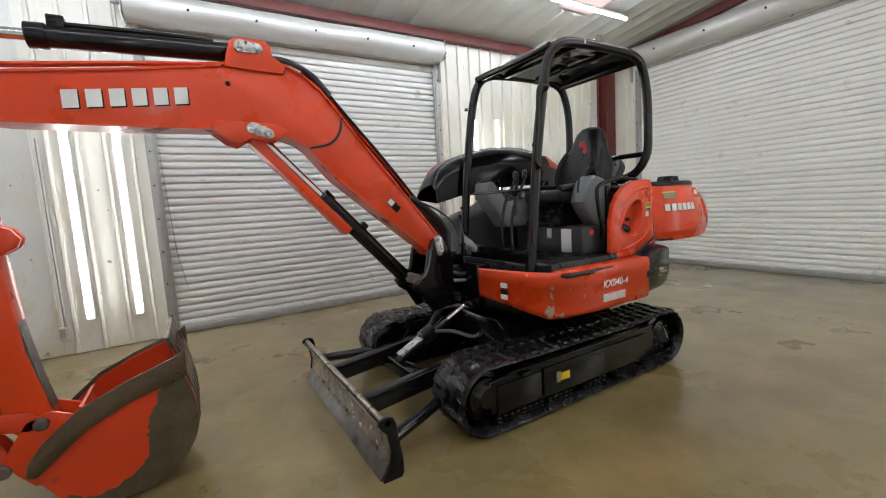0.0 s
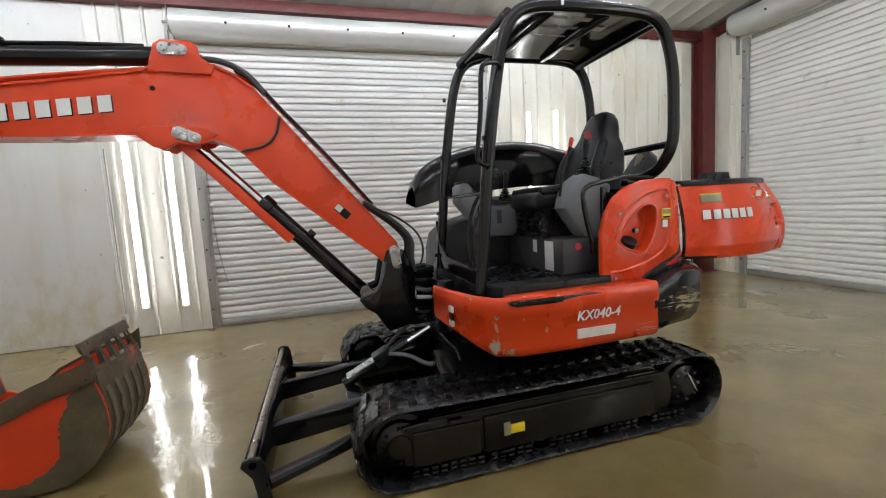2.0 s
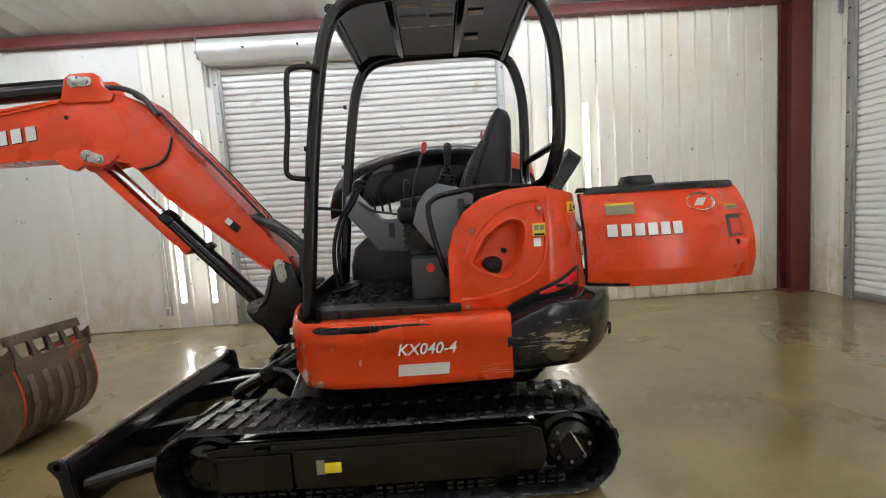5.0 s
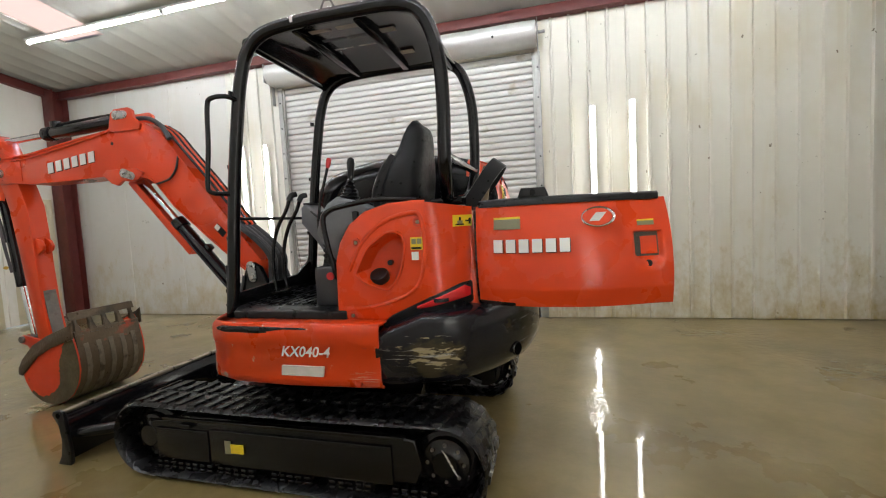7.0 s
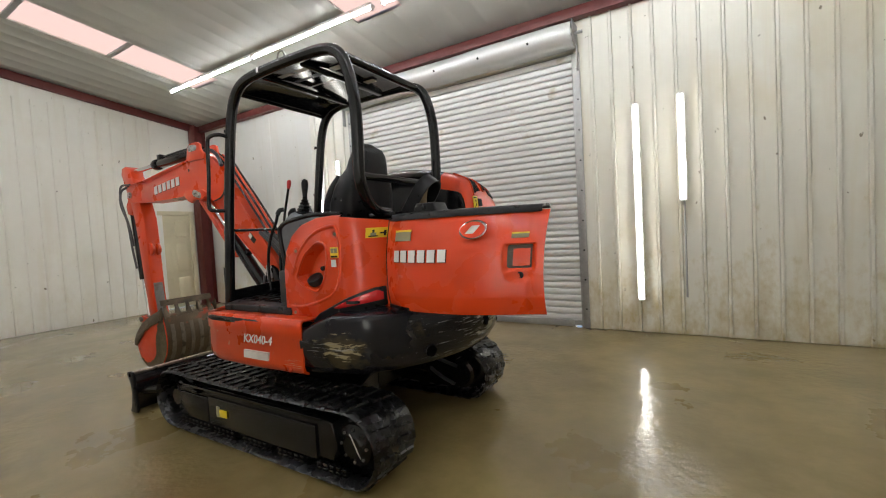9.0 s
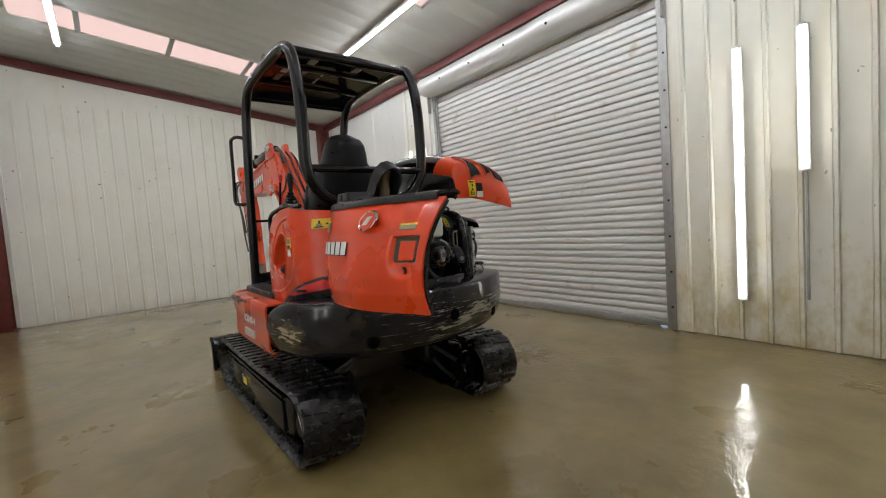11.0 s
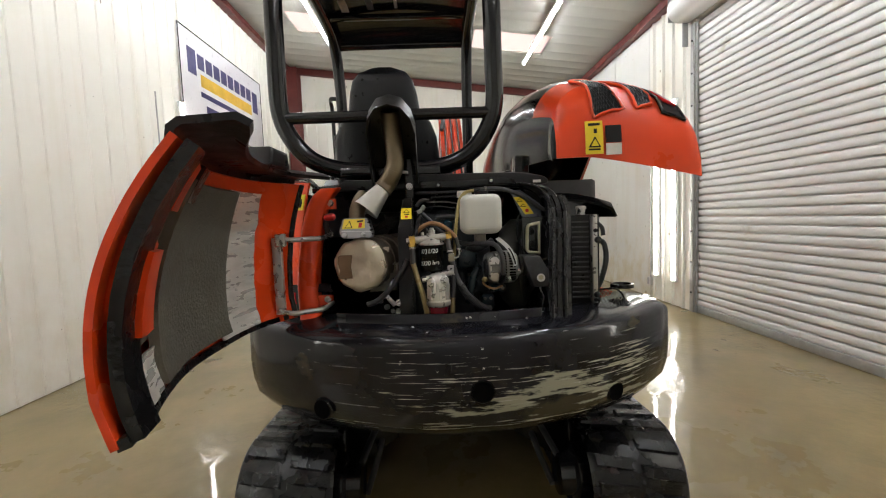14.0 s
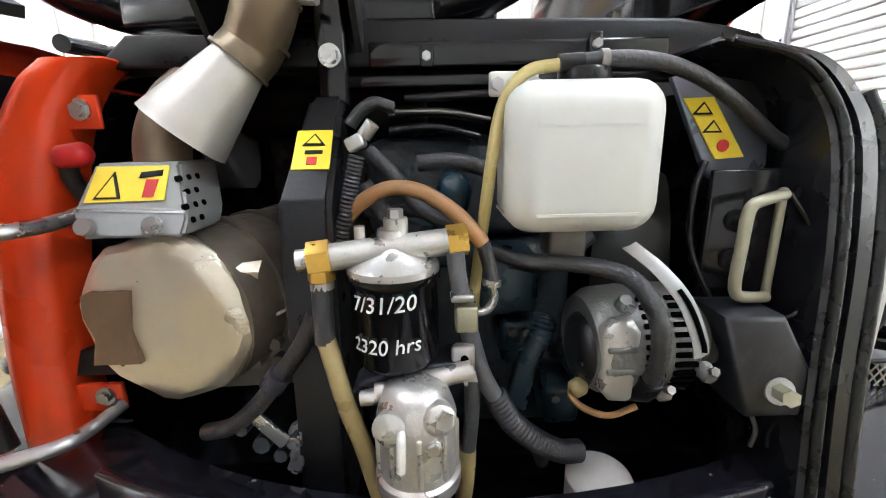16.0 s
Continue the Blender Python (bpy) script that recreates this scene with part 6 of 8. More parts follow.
# opened right-hand hood: a domed shell, black towards the seat and orange outside
def dome(x, s):
    """s runs over the dome from its near lower edge (0) to its far lower edge (1)."""
    tops = [(1.82, 1.57), (1.84, 1.64), (1.89, 1.705), (1.95, 1.755), (2.06, 1.81), (2.22, 1.86), (2.45, 1.90), (2.7, 1.91), (2.92, 1.895), (3.08, 1.865), (3.2, 1.83), (3.30, 1.785)]
    for (xa, za), (xb, zb_) in zip(tops, tops[1:]):
        if x <= xb + 1e-6:
            top = za + (zb_ - za) * (x - xa) / (xb - xa)
            break
    low = 1.40 + 0.07 * min(1.0, (x - 1.82) / 0.25) + 0.05 * min(1.0, max(0.0, (x - 2.07) / 0.5)) - 0.01 * max(0.0, (x - 2.9) / 0.4)
    yn = 2.98 + 0.12 * max(0.0, (2.05 - x) / 0.23) + 0.10 * max(0.0, (x - 2.8) / 0.5)
    yf = 3.585 - 0.12 * max(0.0, (2.05 - x) / 0.23)
    a = math.pi * s
    e = 0.66
    cy = math.copysign(abs(math.cos(a)) ** e, math.cos(a))
    y = (yn + yf) / 2 - (yf - yn) / 2 * cy
    zl = low if s < 0.5 else 1.44 + 0.07 * min(1.0, (x - 1.82) / 0.4) + 0.19 * min(1.0, max(0.0, (x - 2.28) / 0.20)) - 0.10 * max(0.0, (x - 3.12) / 0.18)
    z = zl + (top - zl) * math.sin(a) ** e
    if s > 0.4:
        z -= 0.20 * (s - 0.4) * math.sin(a)
    return Vector((x, y, z))


XS = [1.82, 1.83, 1.85, 1.89, 1.96, 2.07, 2.25, 2.45, 2.65, 2.85, 3.02, 3.14, 3.22, 3.27, 3.30]
NS = 30


def first_orange(x):
    """Where the orange skin begins: at the ridge in front, lower down behind."""
    return 30 if x < 1.92 else 17 if x < 3.13 else 4


def dome_cells(orange):
    bm = B()
    grid = [[bm.verts.new(dome(x, k / NS)) for k in range(NS + 1)] for x in XS]
    fs = []
    for i in range(len(XS) - 1):
        for k in range(NS):
            if (k >= first_orange((XS[i] + XS[i + 1]) / 2)) == orange:
                fs.append(bm.faces.new((grid[i][k], grid[i][k + 1], grid[i + 1][k + 1], grid[i + 1][k])))
    bmesh.ops.delete(bm, geom=[v for v in bm.verts if not v.link_faces], context="VERTS")
    bmesh.ops.recalc_face_normals(bm, faces=bm.faces)
    bmesh.ops.solidify(bm, geom=bm.faces[:], thickness=0.01)
    return bm


hood = part("side_hood", dome_cells(True), ORANGE, EX, "raised orange engine hood with black vents", 50)
part("inner_cover", dome_cells(False), HOODBLACK, hood, "glossy black plastic inner cover", 50)
bm = B()
bm.faces.new([bm.verts.new(dome(1.823, k / NS)) for k in range(NS + 1)])
bmesh.ops.solidify(bm, geom=bm.faces[:], thickness=0.006)
part("front_cap", bm, HOODBLACK, hood, "", 50)
rows = []
for x in XS[1:]:
    rows.append([dome(x, k / NS) + (Vector((x, 3.28, 1.50)) - dome(x, k / NS)).normalized() * 0.016 for k in range(12, NS + 1)])
part("lining", sheet(B(), rows, 0.004), HOODBLACK, hood, "glossy black hood lining", 50)
part("rim", tube(B(), [dome(x, 0.565) + Vector((0, 0, 0.002)) for x in XS[3:11]], 0.006, 8, 3), ORANGE, hood)


def rear_rows(s0, s1, n):
    """The rear wall of the hood, from the crown down to its lower edge."""
    rows = []
    for k in range(n + 1):
        s = s0 + (s1 - s0) * k / n
        p = dome(3.30, s)
        low = 1.505 - 0.09 * max(0.0, (p.y - 3.2) / 0.4) ** 1.2
        out = 0.06 + 0.06 * (p.y - 3.1) / 0.5
        h = max(0.02, p.z - low)
        rows.append([p, p + Vector((out * 0.45, 0, -0.12 * h)), p + Vector((out * 0.75, 0, -0.35 * h)), p + Vector((out * 0.95, 0, -0.7 * h)), Vector((p.x + out, p.y, low))])
    return rows


rear = part("rear_face", sheet(B(), rear_rows(4 / 30, 1.0, 24), 0.008), ORANGE, hood, "", 50)
part("rear_face", sheet(B(), rear_rows(0.0, 4 / 30, 6), 0.008), HOODBLACK, hood, "glossy black plastic", 50)


def on_rear(y0, y1, z0, z1, t=0.010):
    """A thin piece lying on the rear wall between two heights."""
    rows = []
    for k in range(5):
        y = y0 + (y1 - y0) * k / 4
        out = 0.06 + 0.06 * (y - 3.1) / 0.5
        rows.append([(3.30 + out * (0.99 - 0.35 * max(0.0, (z - 1.56) / 0.2)) + t, y, z) for z in (z0, (z0 + z1) / 2, z1)])
    return sheet(B(), rows, 0.003)


yl = part("warning_label", on_rear(3.193, 3.253, 1.512, 1.628), YELLOW, hood)
part("label_mark", on_rear(3.203, 3.243, 1.525, 1.530, 0.0125), INK, yl)
part("label_mark", on_rear(3.203, 3.243, 1.612, 1.620, 0.0125), INK, yl)
part("label_mark", on_rear(3.222, 3.232, 1.585, 1.60, 0.0125), INK, yl)
part("label_mark", prism(B(), [(3.202, 1.535), (3.244, 1.535), (3.223, 1.572)], 3.3845, 3.3885, plane="yz"), INK, yl)
part("label_patch", prism(B(), [(3.209, 1.539), (3.237, 1.539), (3.223, 1.564)], 3.3888, 3.3905, plane="yz"), YELLOW, yl)
part("spec_label", on_rear(3.262, 3.315, 1.55, 1.61), INK, hood)
part("label_patch", on_rear(3.262, 3.315, 1.507, 1.547), DIRTYWHITE, hood)


def crown(s, v, t):
    """A place on the crown of the hood: v from the roof (below 0) over the edge (0) and down the rear wall."""
    if v < 0:
        p = dome(3.30 + v * 0.16, s)
    else:
        row = [Vector(q) for q in rear_rows(s, s, 1)[0]]
        k = min(3, int(v / 0.4))
        p = row[k].lerp(row[k + 1], v / 0.4 - k)
    return p + Vector((0.75, -0.1, 0.65)).normalized() * t


def on_crown(corners, t, n=6, thick=0.003):
    """A piece bent over the crown between four (s, v) corners: top near, top far, bottom far, bottom near."""
    a, b, c, d = [Vector((p[0], p[1], 0)) for p in corners]
    rows = []
    for i in range(n + 1):
        top, bot = a.lerp(b, i / n), d.lerp(c, i / n)
        rows.append([crown(*top.lerp(bot, k / n).to_2d(), t) for k in range(n + 1)])
    return sheet(B(), rows, thick)


def crown_line(corners, t, r):
    pts = []
    for a, b in zip(corners, corners[1:] + corners[:1]):
        for k in range(5):
            pts.append(crown(a[0] + (b[0] - a[0]) * k / 5, a[1] + (b[1] - a[1]) * k / 5, t))
    return tube(B(), pts + [pts[0]], r, 8, 2)


for q in ([(0.385, -0.55), (0.468, -0.55), (0.500, 0.80), (0.415, 0.98)], [(0.495, -0.55), (0.555, -0.55), (0.585, 0.58), (0.525, 0.74)]):
    v = part("vent", on_crown(q, 0.006), MESHBLACK, hood, "black mesh vent")
    part("vent_rim", crown_line(q, 0.006, 0.006), ORANGE, hood)
    a, b, c, d = [Vector((*p, 0)) for p in q]
    n = 9 if q[0][0] < 0.42 else 6

    def at_vent(f, g):
        return a.lerp(b, f).lerp(d.lerp(c, f), g).to_2d()
    for sg in (-1, 1):
        for k in range(-n, 2 * n):
            f = (k + 0.5) / n
            g0, g1 = sorted(((0 - f) / (sg * 0.8), (1 - f) / (sg * 0.8)))
            g0, g1 = max(0.0, g0), min(1.0, g1)
            if g1 - g0 < 0.06:
                continue
            p, e = at_vent(f + sg * 0.8 * g0, g0), at_vent(f + sg * 0.8 * g1, g1)
            part("mesh_wire", tube(B(), [crown(*p.lerp(e, m_ / 5), 0.0095) for m_ in range(6)], 0.0017, 4, 1), BLACK_MATT, v)
q = [(0.612, 0.02), (0.668, 0.00), (0.735, 0.42), (0.655, 0.44)]
part("lamp_surround", on_crown([(0.580, -0.5), (0.70, -0.5), (0.80, 0.68), (0.625, 0.76)], 0.006, 12), BLACK_MATT, hood)
part("lamp_rim", crown_line([(0.590, -0.1), (0.69, -0.1), (0.79, 0.66), (0.635, 0.72)], 0.006, 0.006), BLACK, hood)
part("tail_lamp", on_crown(q, 0.014, 12, 0.008), REDLENS, hood, "red tail lamp lens")
# hood strut and hinge bracket
part("hood_bracket", box(B(), (2.96, 3.00, 1.44), (3.08, 3.06, 1.56), 0.006), BLACK, EX)

# far-side body: tank and radiator under the raised hood
part("tank_body", prism(B(), [(1.96, 0.90), (1.965, 1.06), (2.0, 1.18), (2.08, 1.25), (2.20, 1.29), (2.42, 1.35), (2.60, 1.46), (2.75, 1.475), (2.75, 0.90)], 2.98, 3.48, bev=0.025), DARKGREY, EX, "dark grey plastic tank console")
part("radiator", box(B(), (3.22, 3.16, 0.96), (3.30, 3.27, 1.30), 0.004), BLACK_MATT, EX)
for k in range(16):
    z = 0.985 + k * 0.019
    part("radiator_fin", box(B(), (3.295, 3.165, z), (3.306, 3.235, z + 0.006)), DARKGREY, EX)
rad = part("radiator_bar", box(B(), (3.30, 3.232, 0.94), (3.33, 3.252, 1.30), 0.004), ALU, EX)
for z in (0.98, 1.24):
    part("bolt", cyl(B(), (3.33, 3.242, z), (3.335, 3.242, z), 0.008, seg=8), INK, rad)
part("hose", tube(B(), [(3.27, 3.265, 1.20), (3.30, 3.285, 1.19), (3.305, 3.292, 1.13), (3.285, 3.285, 1.06), (3.27, 3.275, 1.02)], 0.010), HOSE, rad)
part("radiator_fitting", lathe(B(), (3.30, 3.20, 1.30), (0, 0, 1), [(0, 0.016), (0.02, 0.016), (0.022, 0.02), (0.03, 0.02), (0.034, 0.01)], 14), ZINC, rad)
part("hose", tube(B(), [(3.29, 3.26, 1.27), (3.31, 3.275, 1.25), (3.31, 3.28, 1.22)], 0.008), HOSE, rad)
rows = []
for k in range(9):
    y = 3.12 + 0.20 * k / 8
    rows.append([(3.0, y, 1.388 - 0.04 * (k / 8) ** 2), (3.24, y, 1.388 - 0.04 * (k / 8) ** 2), (3.29, y, 1.381 - 0.04 * (k / 8) ** 2), (3.31, y, 1.361 - 0.04 * (k / 8) ** 2)])
rows.append([(3.0, 3.335, 1.29), (3.24, 3.335, 1.29), (3.29, 3.335, 1.29), (3.31, 3.335, 1.29)])
part("radiator_shroud", sheet(B(), rows, 0.01), BLACK, EX)
bm = B()
for k in range(11):
    for sg in (-1, 1):
        y = 3.215 + 0.014 * k
        a, b_ = Vector((3.285, y - 0.030 * sg, 0.925)), Vector((3.285, y + 0.030 * sg, 1.005))
        if sg * (b_ - a).y > 0:
            cyl(bm, a, b_, 0.0012, seg=5)
pocket = part("mesh_grille", bm, GOLDZINC, EX, "expanded metal mesh grille")
part("grille_rim", tube(B(), [(3.286, 3.36, 0.92), (3.287, 3.372, 0.955), (3.287, 3.36, 0.99), (3.287, 3.335, 1.01), (3.287, 3.30, 1.012), (3.287, 3.25, 1.008)], 0.004, 8), SATIN, pocket)
part("knob", lathe(B(), (3.315, 3.245, 1.205), (1, 0.5, 0), [(0, 0.008), (0.006, 0.013), (0.022, 0.013), (0.026, 0.008)], 14), BLACK_MATT, pocket)
part("knob", lathe(B(), (3.315, 3.240, 1.00), (1, 0.5, 0), [(0, 0.008), (0.006, 0.012), (0.018, 0.012), (0.022, 0.008)], 14), BLACK_MATT, pocket)
# frames round the bay: the black one by the radiator leans out towards its foot, the orange one carries the hinge
def strip(line, prof, thick=0.004):
    """A strip along a line of (x, y, z); prof: (out along x, across in y) pairs."""
    return sheet(B(), [[(p.x + dx, p.y + dy, p.z) for dx, dy in prof] for p in smooth_path(line, 5)], thick)


FRAME_R = [(3.500, 3.022, 0.93), (3.490, 3.024, 1.00), (3.475, 3.028, 1.10), (3.458, 3.036, 1.22), (3.435, 3.042, 1.32), (3.42, 3.030, 1.37), (3.415, 2.995, 1.403), (3.41, 2.94, 1.418)]
fr_ = part("bay_frame", strip(FRAME_R, [(-0.12, 0.0), (-0.004, 0.0), (0.0, 0.004), (-0.002, 0.016), (-0.008, 0.018), (-0.008, 0.026), (-0.002, 0.028), (-0.004, 0.044), (-0.012, 0.048), (-0.07, 0.050)]), SATIN, EX, "black engine bay frame", 40)
part("rubber_seal", tube(B(), [(x + 0.001, y + 0.010, z) for x, y, z in FRAME_R], 0.0052), RUBBER, fr_)
part("rubber_seal", tube(B(), [(x - 0.012, y + 0.056, z) for x, y, z in FRAME_R[:6]], 0.008), RUBBER, fr_)
part("frame_step", strip(FRAME_R[:6], [(-0.03, 0.060), (-0.022, 0.066), (-0.026, 0.082), (-0.08, 0.086)]), SATIN, fr_)
HINGE = [(3.362, 2.150, 0.93), (3.355, 2.146, 0.98), (3.345, 2.142, 1.09), (3.335, 2.156, 1.23), (3.325, 2.178, 1.345), (3.315, 2.206, 1.405), (3.31, 2.236, 1.432)]
fl_ = part("bay_frame", strip(HINGE, [(-0.05, -0.004), (0.0, 0.0), (0.008, 0.006), (0.012, 0.02), (0.012, 0.046), (0.006, 0.064), (-0.002, 0.070), (-0.05, 0.072)]), ORANGE, EX, "orange engine bay hinge frame", 50)
for y, z in ((2.262, 1.376), (2.240, 1.026)):
    part("hinge_tab", box(B(), (3.305 if z > 1.2 else 3.335, y - 0.03, z - 0.020), (3.311 if z > 1.2 else 3.343, y + 0.028, z + 0.018), 0.002), ORANGE, fl_)
    x_ = 3.311 if z > 1.2 else 3.343
    part("bolt", cyl(B(), (x_, y + 0.008, z + 0.002), (x_ + 0.008, y + 0.008, z + 0.002), 0.0085, seg=6), ZINC, fl_)
    part("washer", cyl(B(), (x_, y + 0.008, z + 0.002), (x_ + 0.003, y + 0.008, z + 0.002), 0.0125, seg=14), ZINC, fl_)

# ---- engine bay ----
# foil-wrapped muffler: a dented octagon of foil on a banded drum that runs back into the bay
MUF = (2.384, 1.155)
bm = lathe(B(), (3.413, *MUF), (-1, 0.06, 0), [(0.004, 0.012), (0.001, 0.03), (0.003, 0.05), (0.0, 0.07), (0.002, 0.086), (0.008, 0.0945), (0.016, 0.097), (0.03, 0.0945), (0.05, 0.093)], 32)
for v in bm.verts:
    a = math.atan2(v.co.z - MUF[1], v.co.y - MUF[0])
    flat = 1 - 0.045 * abs(math.sin(4 * a + 0.5))
    k = 0.005 * noise.noise(v.co * 23.0) + 0.003 * noise.noise(v.co * 60.0)
    v.co = Vector((v.co.x + k * 0.6, MUF[0] + (v.co.y - MUF[0]) * flat + k, MUF[1] + (v.co.z - MUF[1]) * flat + k))
muf = part("muffler_end", bm, FOIL_DISC, EX, "silver foil-wrapped muffler end", 28)
part("muffler", cyl(B(), (3.375, 2.398, 1.156), (3.10, 2.53, 1.165), 0.092, seg=30), WRAP, EX, "sooty heat-wrapped muffler")
part("burnt_patch", prism(B(), [(2.309, 1.188), (2.318, 1.192), (2.358, 1.191), (2.352, 1.150), (2.356, 1.110), (2.306, 1.110), (2.314, 1.140), (2.307, 1.165)], 3.404, 3.4145, plane="yz"), RUSTHOLE, muf)
for x in (3.335, 3.29, 3.245):
    part("muffler_band", lathe(B(), (x, 2.398 + (3.375 - x) * 0.48, 1.158), (-1, 0.48, 0.02), [(0, 0.0925), (0.0, 0.0965), (0.010, 0.0965), (0.010, 0.0925)], 26), WRAP, muf)
part("lock_wire", tube(B(), [(3.39, 2.466, 1.158), (3.385, 2.486, 1.149), (3.385, 2.507, 1.157)], 0.0022, 8), ZINC, muf)
part("foil_tear", sheet(B(), [[(3.404, 2.455, 1.198), (3.392, 2.480, 1.188)], [(3.408, 2.462, 1.208), (3.394, 2.484, 1.203)], [(3.398, 2.470, 1.215), (3.386, 2.486, 1.214)]], 0.002), FOIL_DISC, muf)
mb = part("muffler_bracket", prism(B(), [(2.45, 1.14), (2.515, 1.155), (2.505, 1.055), (2.405, 1.052), (2.42, 1.085)], 3.36, 3.372, plane="yz", bev=0.003), PLATE, EX)
for y, z in ((2.487, 1.114), (2.489, 1.092), (2.462, 1.090)):
    part("bolt", cyl(B(), (3.372, y, z), (3.386, y, z), 0.0075, seg=8), STEEL, mb)
# perforated shield box, its face leaning back
def on_shield(pts, t0, t1):
    """Points (y, z) on the leaning face of the shield box, drawn out along x."""
    bm = B()
    lean = lambda z: 3.380 + (1.318 - z) * 0.62
    a = [bm.verts.new((lean(z) + t0, y, z)) for y, z in pts]
    b = [bm.verts.new((lean(z) + t1, y, z)) for y, z in pts]
    fs = [bm.faces.new(a), bm.faces.new(b)] + [bm.faces.new((a[i], a[(i + 1) % len(a)], b[(i + 1) % len(a)], b[i])) for i in range(len(a))]
    bmesh.ops.recalc_face_normals(bm, faces=fs)
    return bm


bm = on_shield([(2.326, 1.319), (2.412, 1.319), (2.430, 1.266), (2.428, 1.249), (2.330, 1.249), (2.316, 1.272)], -0.075, 0.0)
bmesh.ops.bevel(bm, geom=bm.edges[:], offset=0.003, segments=2, affect="EDGES")
hs_ = part("heat_shield", bm, mat("dull_grey_shield", (0.25, 0.25, 0.245), 0.48, 0.3, vary=0.08, scale=20), EX, "perforated silver heat shield box")
part("shield_crease", on_shield([(2.320, 1.2745), (2.427, 1.2705), (2.427, 1.2725), (2.320, 1.2765)], 0.0, 0.0016), ZINC, hs_)
part("warning_label", on_shield([(2.326, 1.282), (2.331, 1.316), (2.404, 1.316), (2.405, 1.283)], 0.0004, 0.0018), YELLOW, hs_)
part("label_mark", on_shield([(2.335, 1.285), (2.362, 1.285), (2.351, 1.311)], 0.002, 0.003), INK, hs_)
part("label_patch", on_shield([(2.3385, 1.287), (2.3585, 1.287), (2.3505, 1.3065)], 0.0031, 0.0038), YELLOW, hs_)
part("label_mark", on_shield([(2.383, 1.286), (2.394, 1.286), (2.396, 1.303), (2.384, 1.303)], 0.002, 0.003), REDKNOB, hs_)
part("label_mark", on_shield([(2.376, 1.304), (2.399, 1.306), (2.399, 1.312), (2.378, 1.310)], 0.002, 0.003), INK, hs_)
for m_ in range(4):
    for k in range(3 if m_ % 2 else 2):
        x_, z_ = 3.402 - k * 0.016 - (0.0 if m_ % 2 else 0.008) - (m_ - 1.5) * 0.006, 1.262 + m_ * 0.0135
        y_ = 2.4285 - max(0.0, z_ - 1.266) * 0.34
        part("vent_hole", cyl(B(), (x_, y_ - 0.002, z_), (x_, y_ + 0.003, z_ + 0.001), 0.0031, seg=10), HOLE, hs_)
for y in (2.338, 2.402):
    part("bolt", cyl(B(), (3.42, y, 1.260), (3.4265, y, 1.2625), 0.0085, seg=14), ZINC, hs_)
part("exhaust_elbow", tube(B(), [(3.33, 2.385, 1.24), (3.335, 2.372, 1.29), (3.33, 2.368, 1.335), (3.315, 2.378, 1.375), (3.29, 2.39, 1.40)], 0.029, 16), RUST, EX, "heat-browned exhaust elbow")
# flared cone over the elbow, then the pipe up behind the seat
a, b_ = Vector((3.352, 2.405, 1.347)), Vector((3.332, 2.466, 1.420))
dd = (b_ - a)
cone = part("exhaust_cone", lathe(B(), a, dd, [(0.03, 0.036), (0.0, 0.0465), (0.0, 0.0485), (dd.length, 0.029), (dd.length, 0.022)], 40), BRUSHED, EX, "flared silver exhaust cone")
part("exhaust_pipe", tube(B(), [b_, b_ + dd * 0.28, (3.338, 2.503, 1.472), (3.342, 2.516, 1.51), (3.350, 2.515, 1.56), (3.362, 2.51, 1.62), (3.385, 2.51, 1.68)], 0.0325, 20), RUST, EX, "heat-browned exhaust pipe")
for p, q in ((b_ - dd * 0.01, dd), (b_ + dd * 0.34, (-0.1, 0.35, 0.6)), (Vector((3.339, 2.507, 1.482)), (0.0, 0.2, 0.5))):
    part("pipe_clamp", lathe(B(), p, q, [(0, 0.032), (0.0, 0.0350), (0.004, 0.0350), (0.004, 0.032)], 24), RUST, cone)
part("clamp_bolt", cyl(B(), (3.344, 2.540, 1.478), (3.350, 2.560, 1.475), 0.006, seg=6), ZINC, cone)
# centre post: flat foot, sloping middle with a label, narrow neck up to the bar
bm = B()
SIDE = [(3.36, 0.90), (3.425, 0.90), (3.425, 1.275), (3.415, 1.29), (3.325, 1.385), (3.31, 1.385), (3.31, 0.90)]
lo = [bm.verts.new((x, 2.512 if z < 1.0 else 2.522 if z < 1.3 else 2.536, z)) for x, z in SIDE]
hi = [bm.verts.new((x, 2.566 if z < 1.0 else 2.574, z)) for x, z in SIDE]
bm.faces.new(lo)
bm.faces.new(hi)
for i in range(len(SIDE)):
    bm.faces.new((lo[i], lo[(i + 1) % len(SIDE)], hi[(i + 1) % len(SIDE)], hi[i]))
bmesh.ops.recalc_face_normals(bm, faces=bm.faces)
bmesh.ops.bevel(bm, geom=bm.edges[:], offset=0.006, segments=2, affect="EDGES")
col = part("centre_post", bm, BLACK_MATT, EX, "black centre post of the engine bay")


def on_post(pts, t0, t1):
    """Points (y, z) on the sloping middle of the centre post."""
    bm = B()
    nv = Vector((0.72, 0, 0.69))
    pt = lambda y, z, t: Vector((3.326 + (1.385 - z) * 0.92, y, z)) + nv * t
    a = [bm.verts.new(pt(y, z, t0)) for y, z in pts]
    b = [bm.verts.new(pt(y, z, t1)) for y, z in pts]
    fs = [bm.faces.new(a), bm.faces.new(b)] + [bm.faces.new((a[i], a[(i + 1) % len(a)], b[(i + 1) % len(a)], b[i])) for i in range(len(a))]
    bmesh.ops.recalc_face_normals(bm, faces=fs)
    return bm


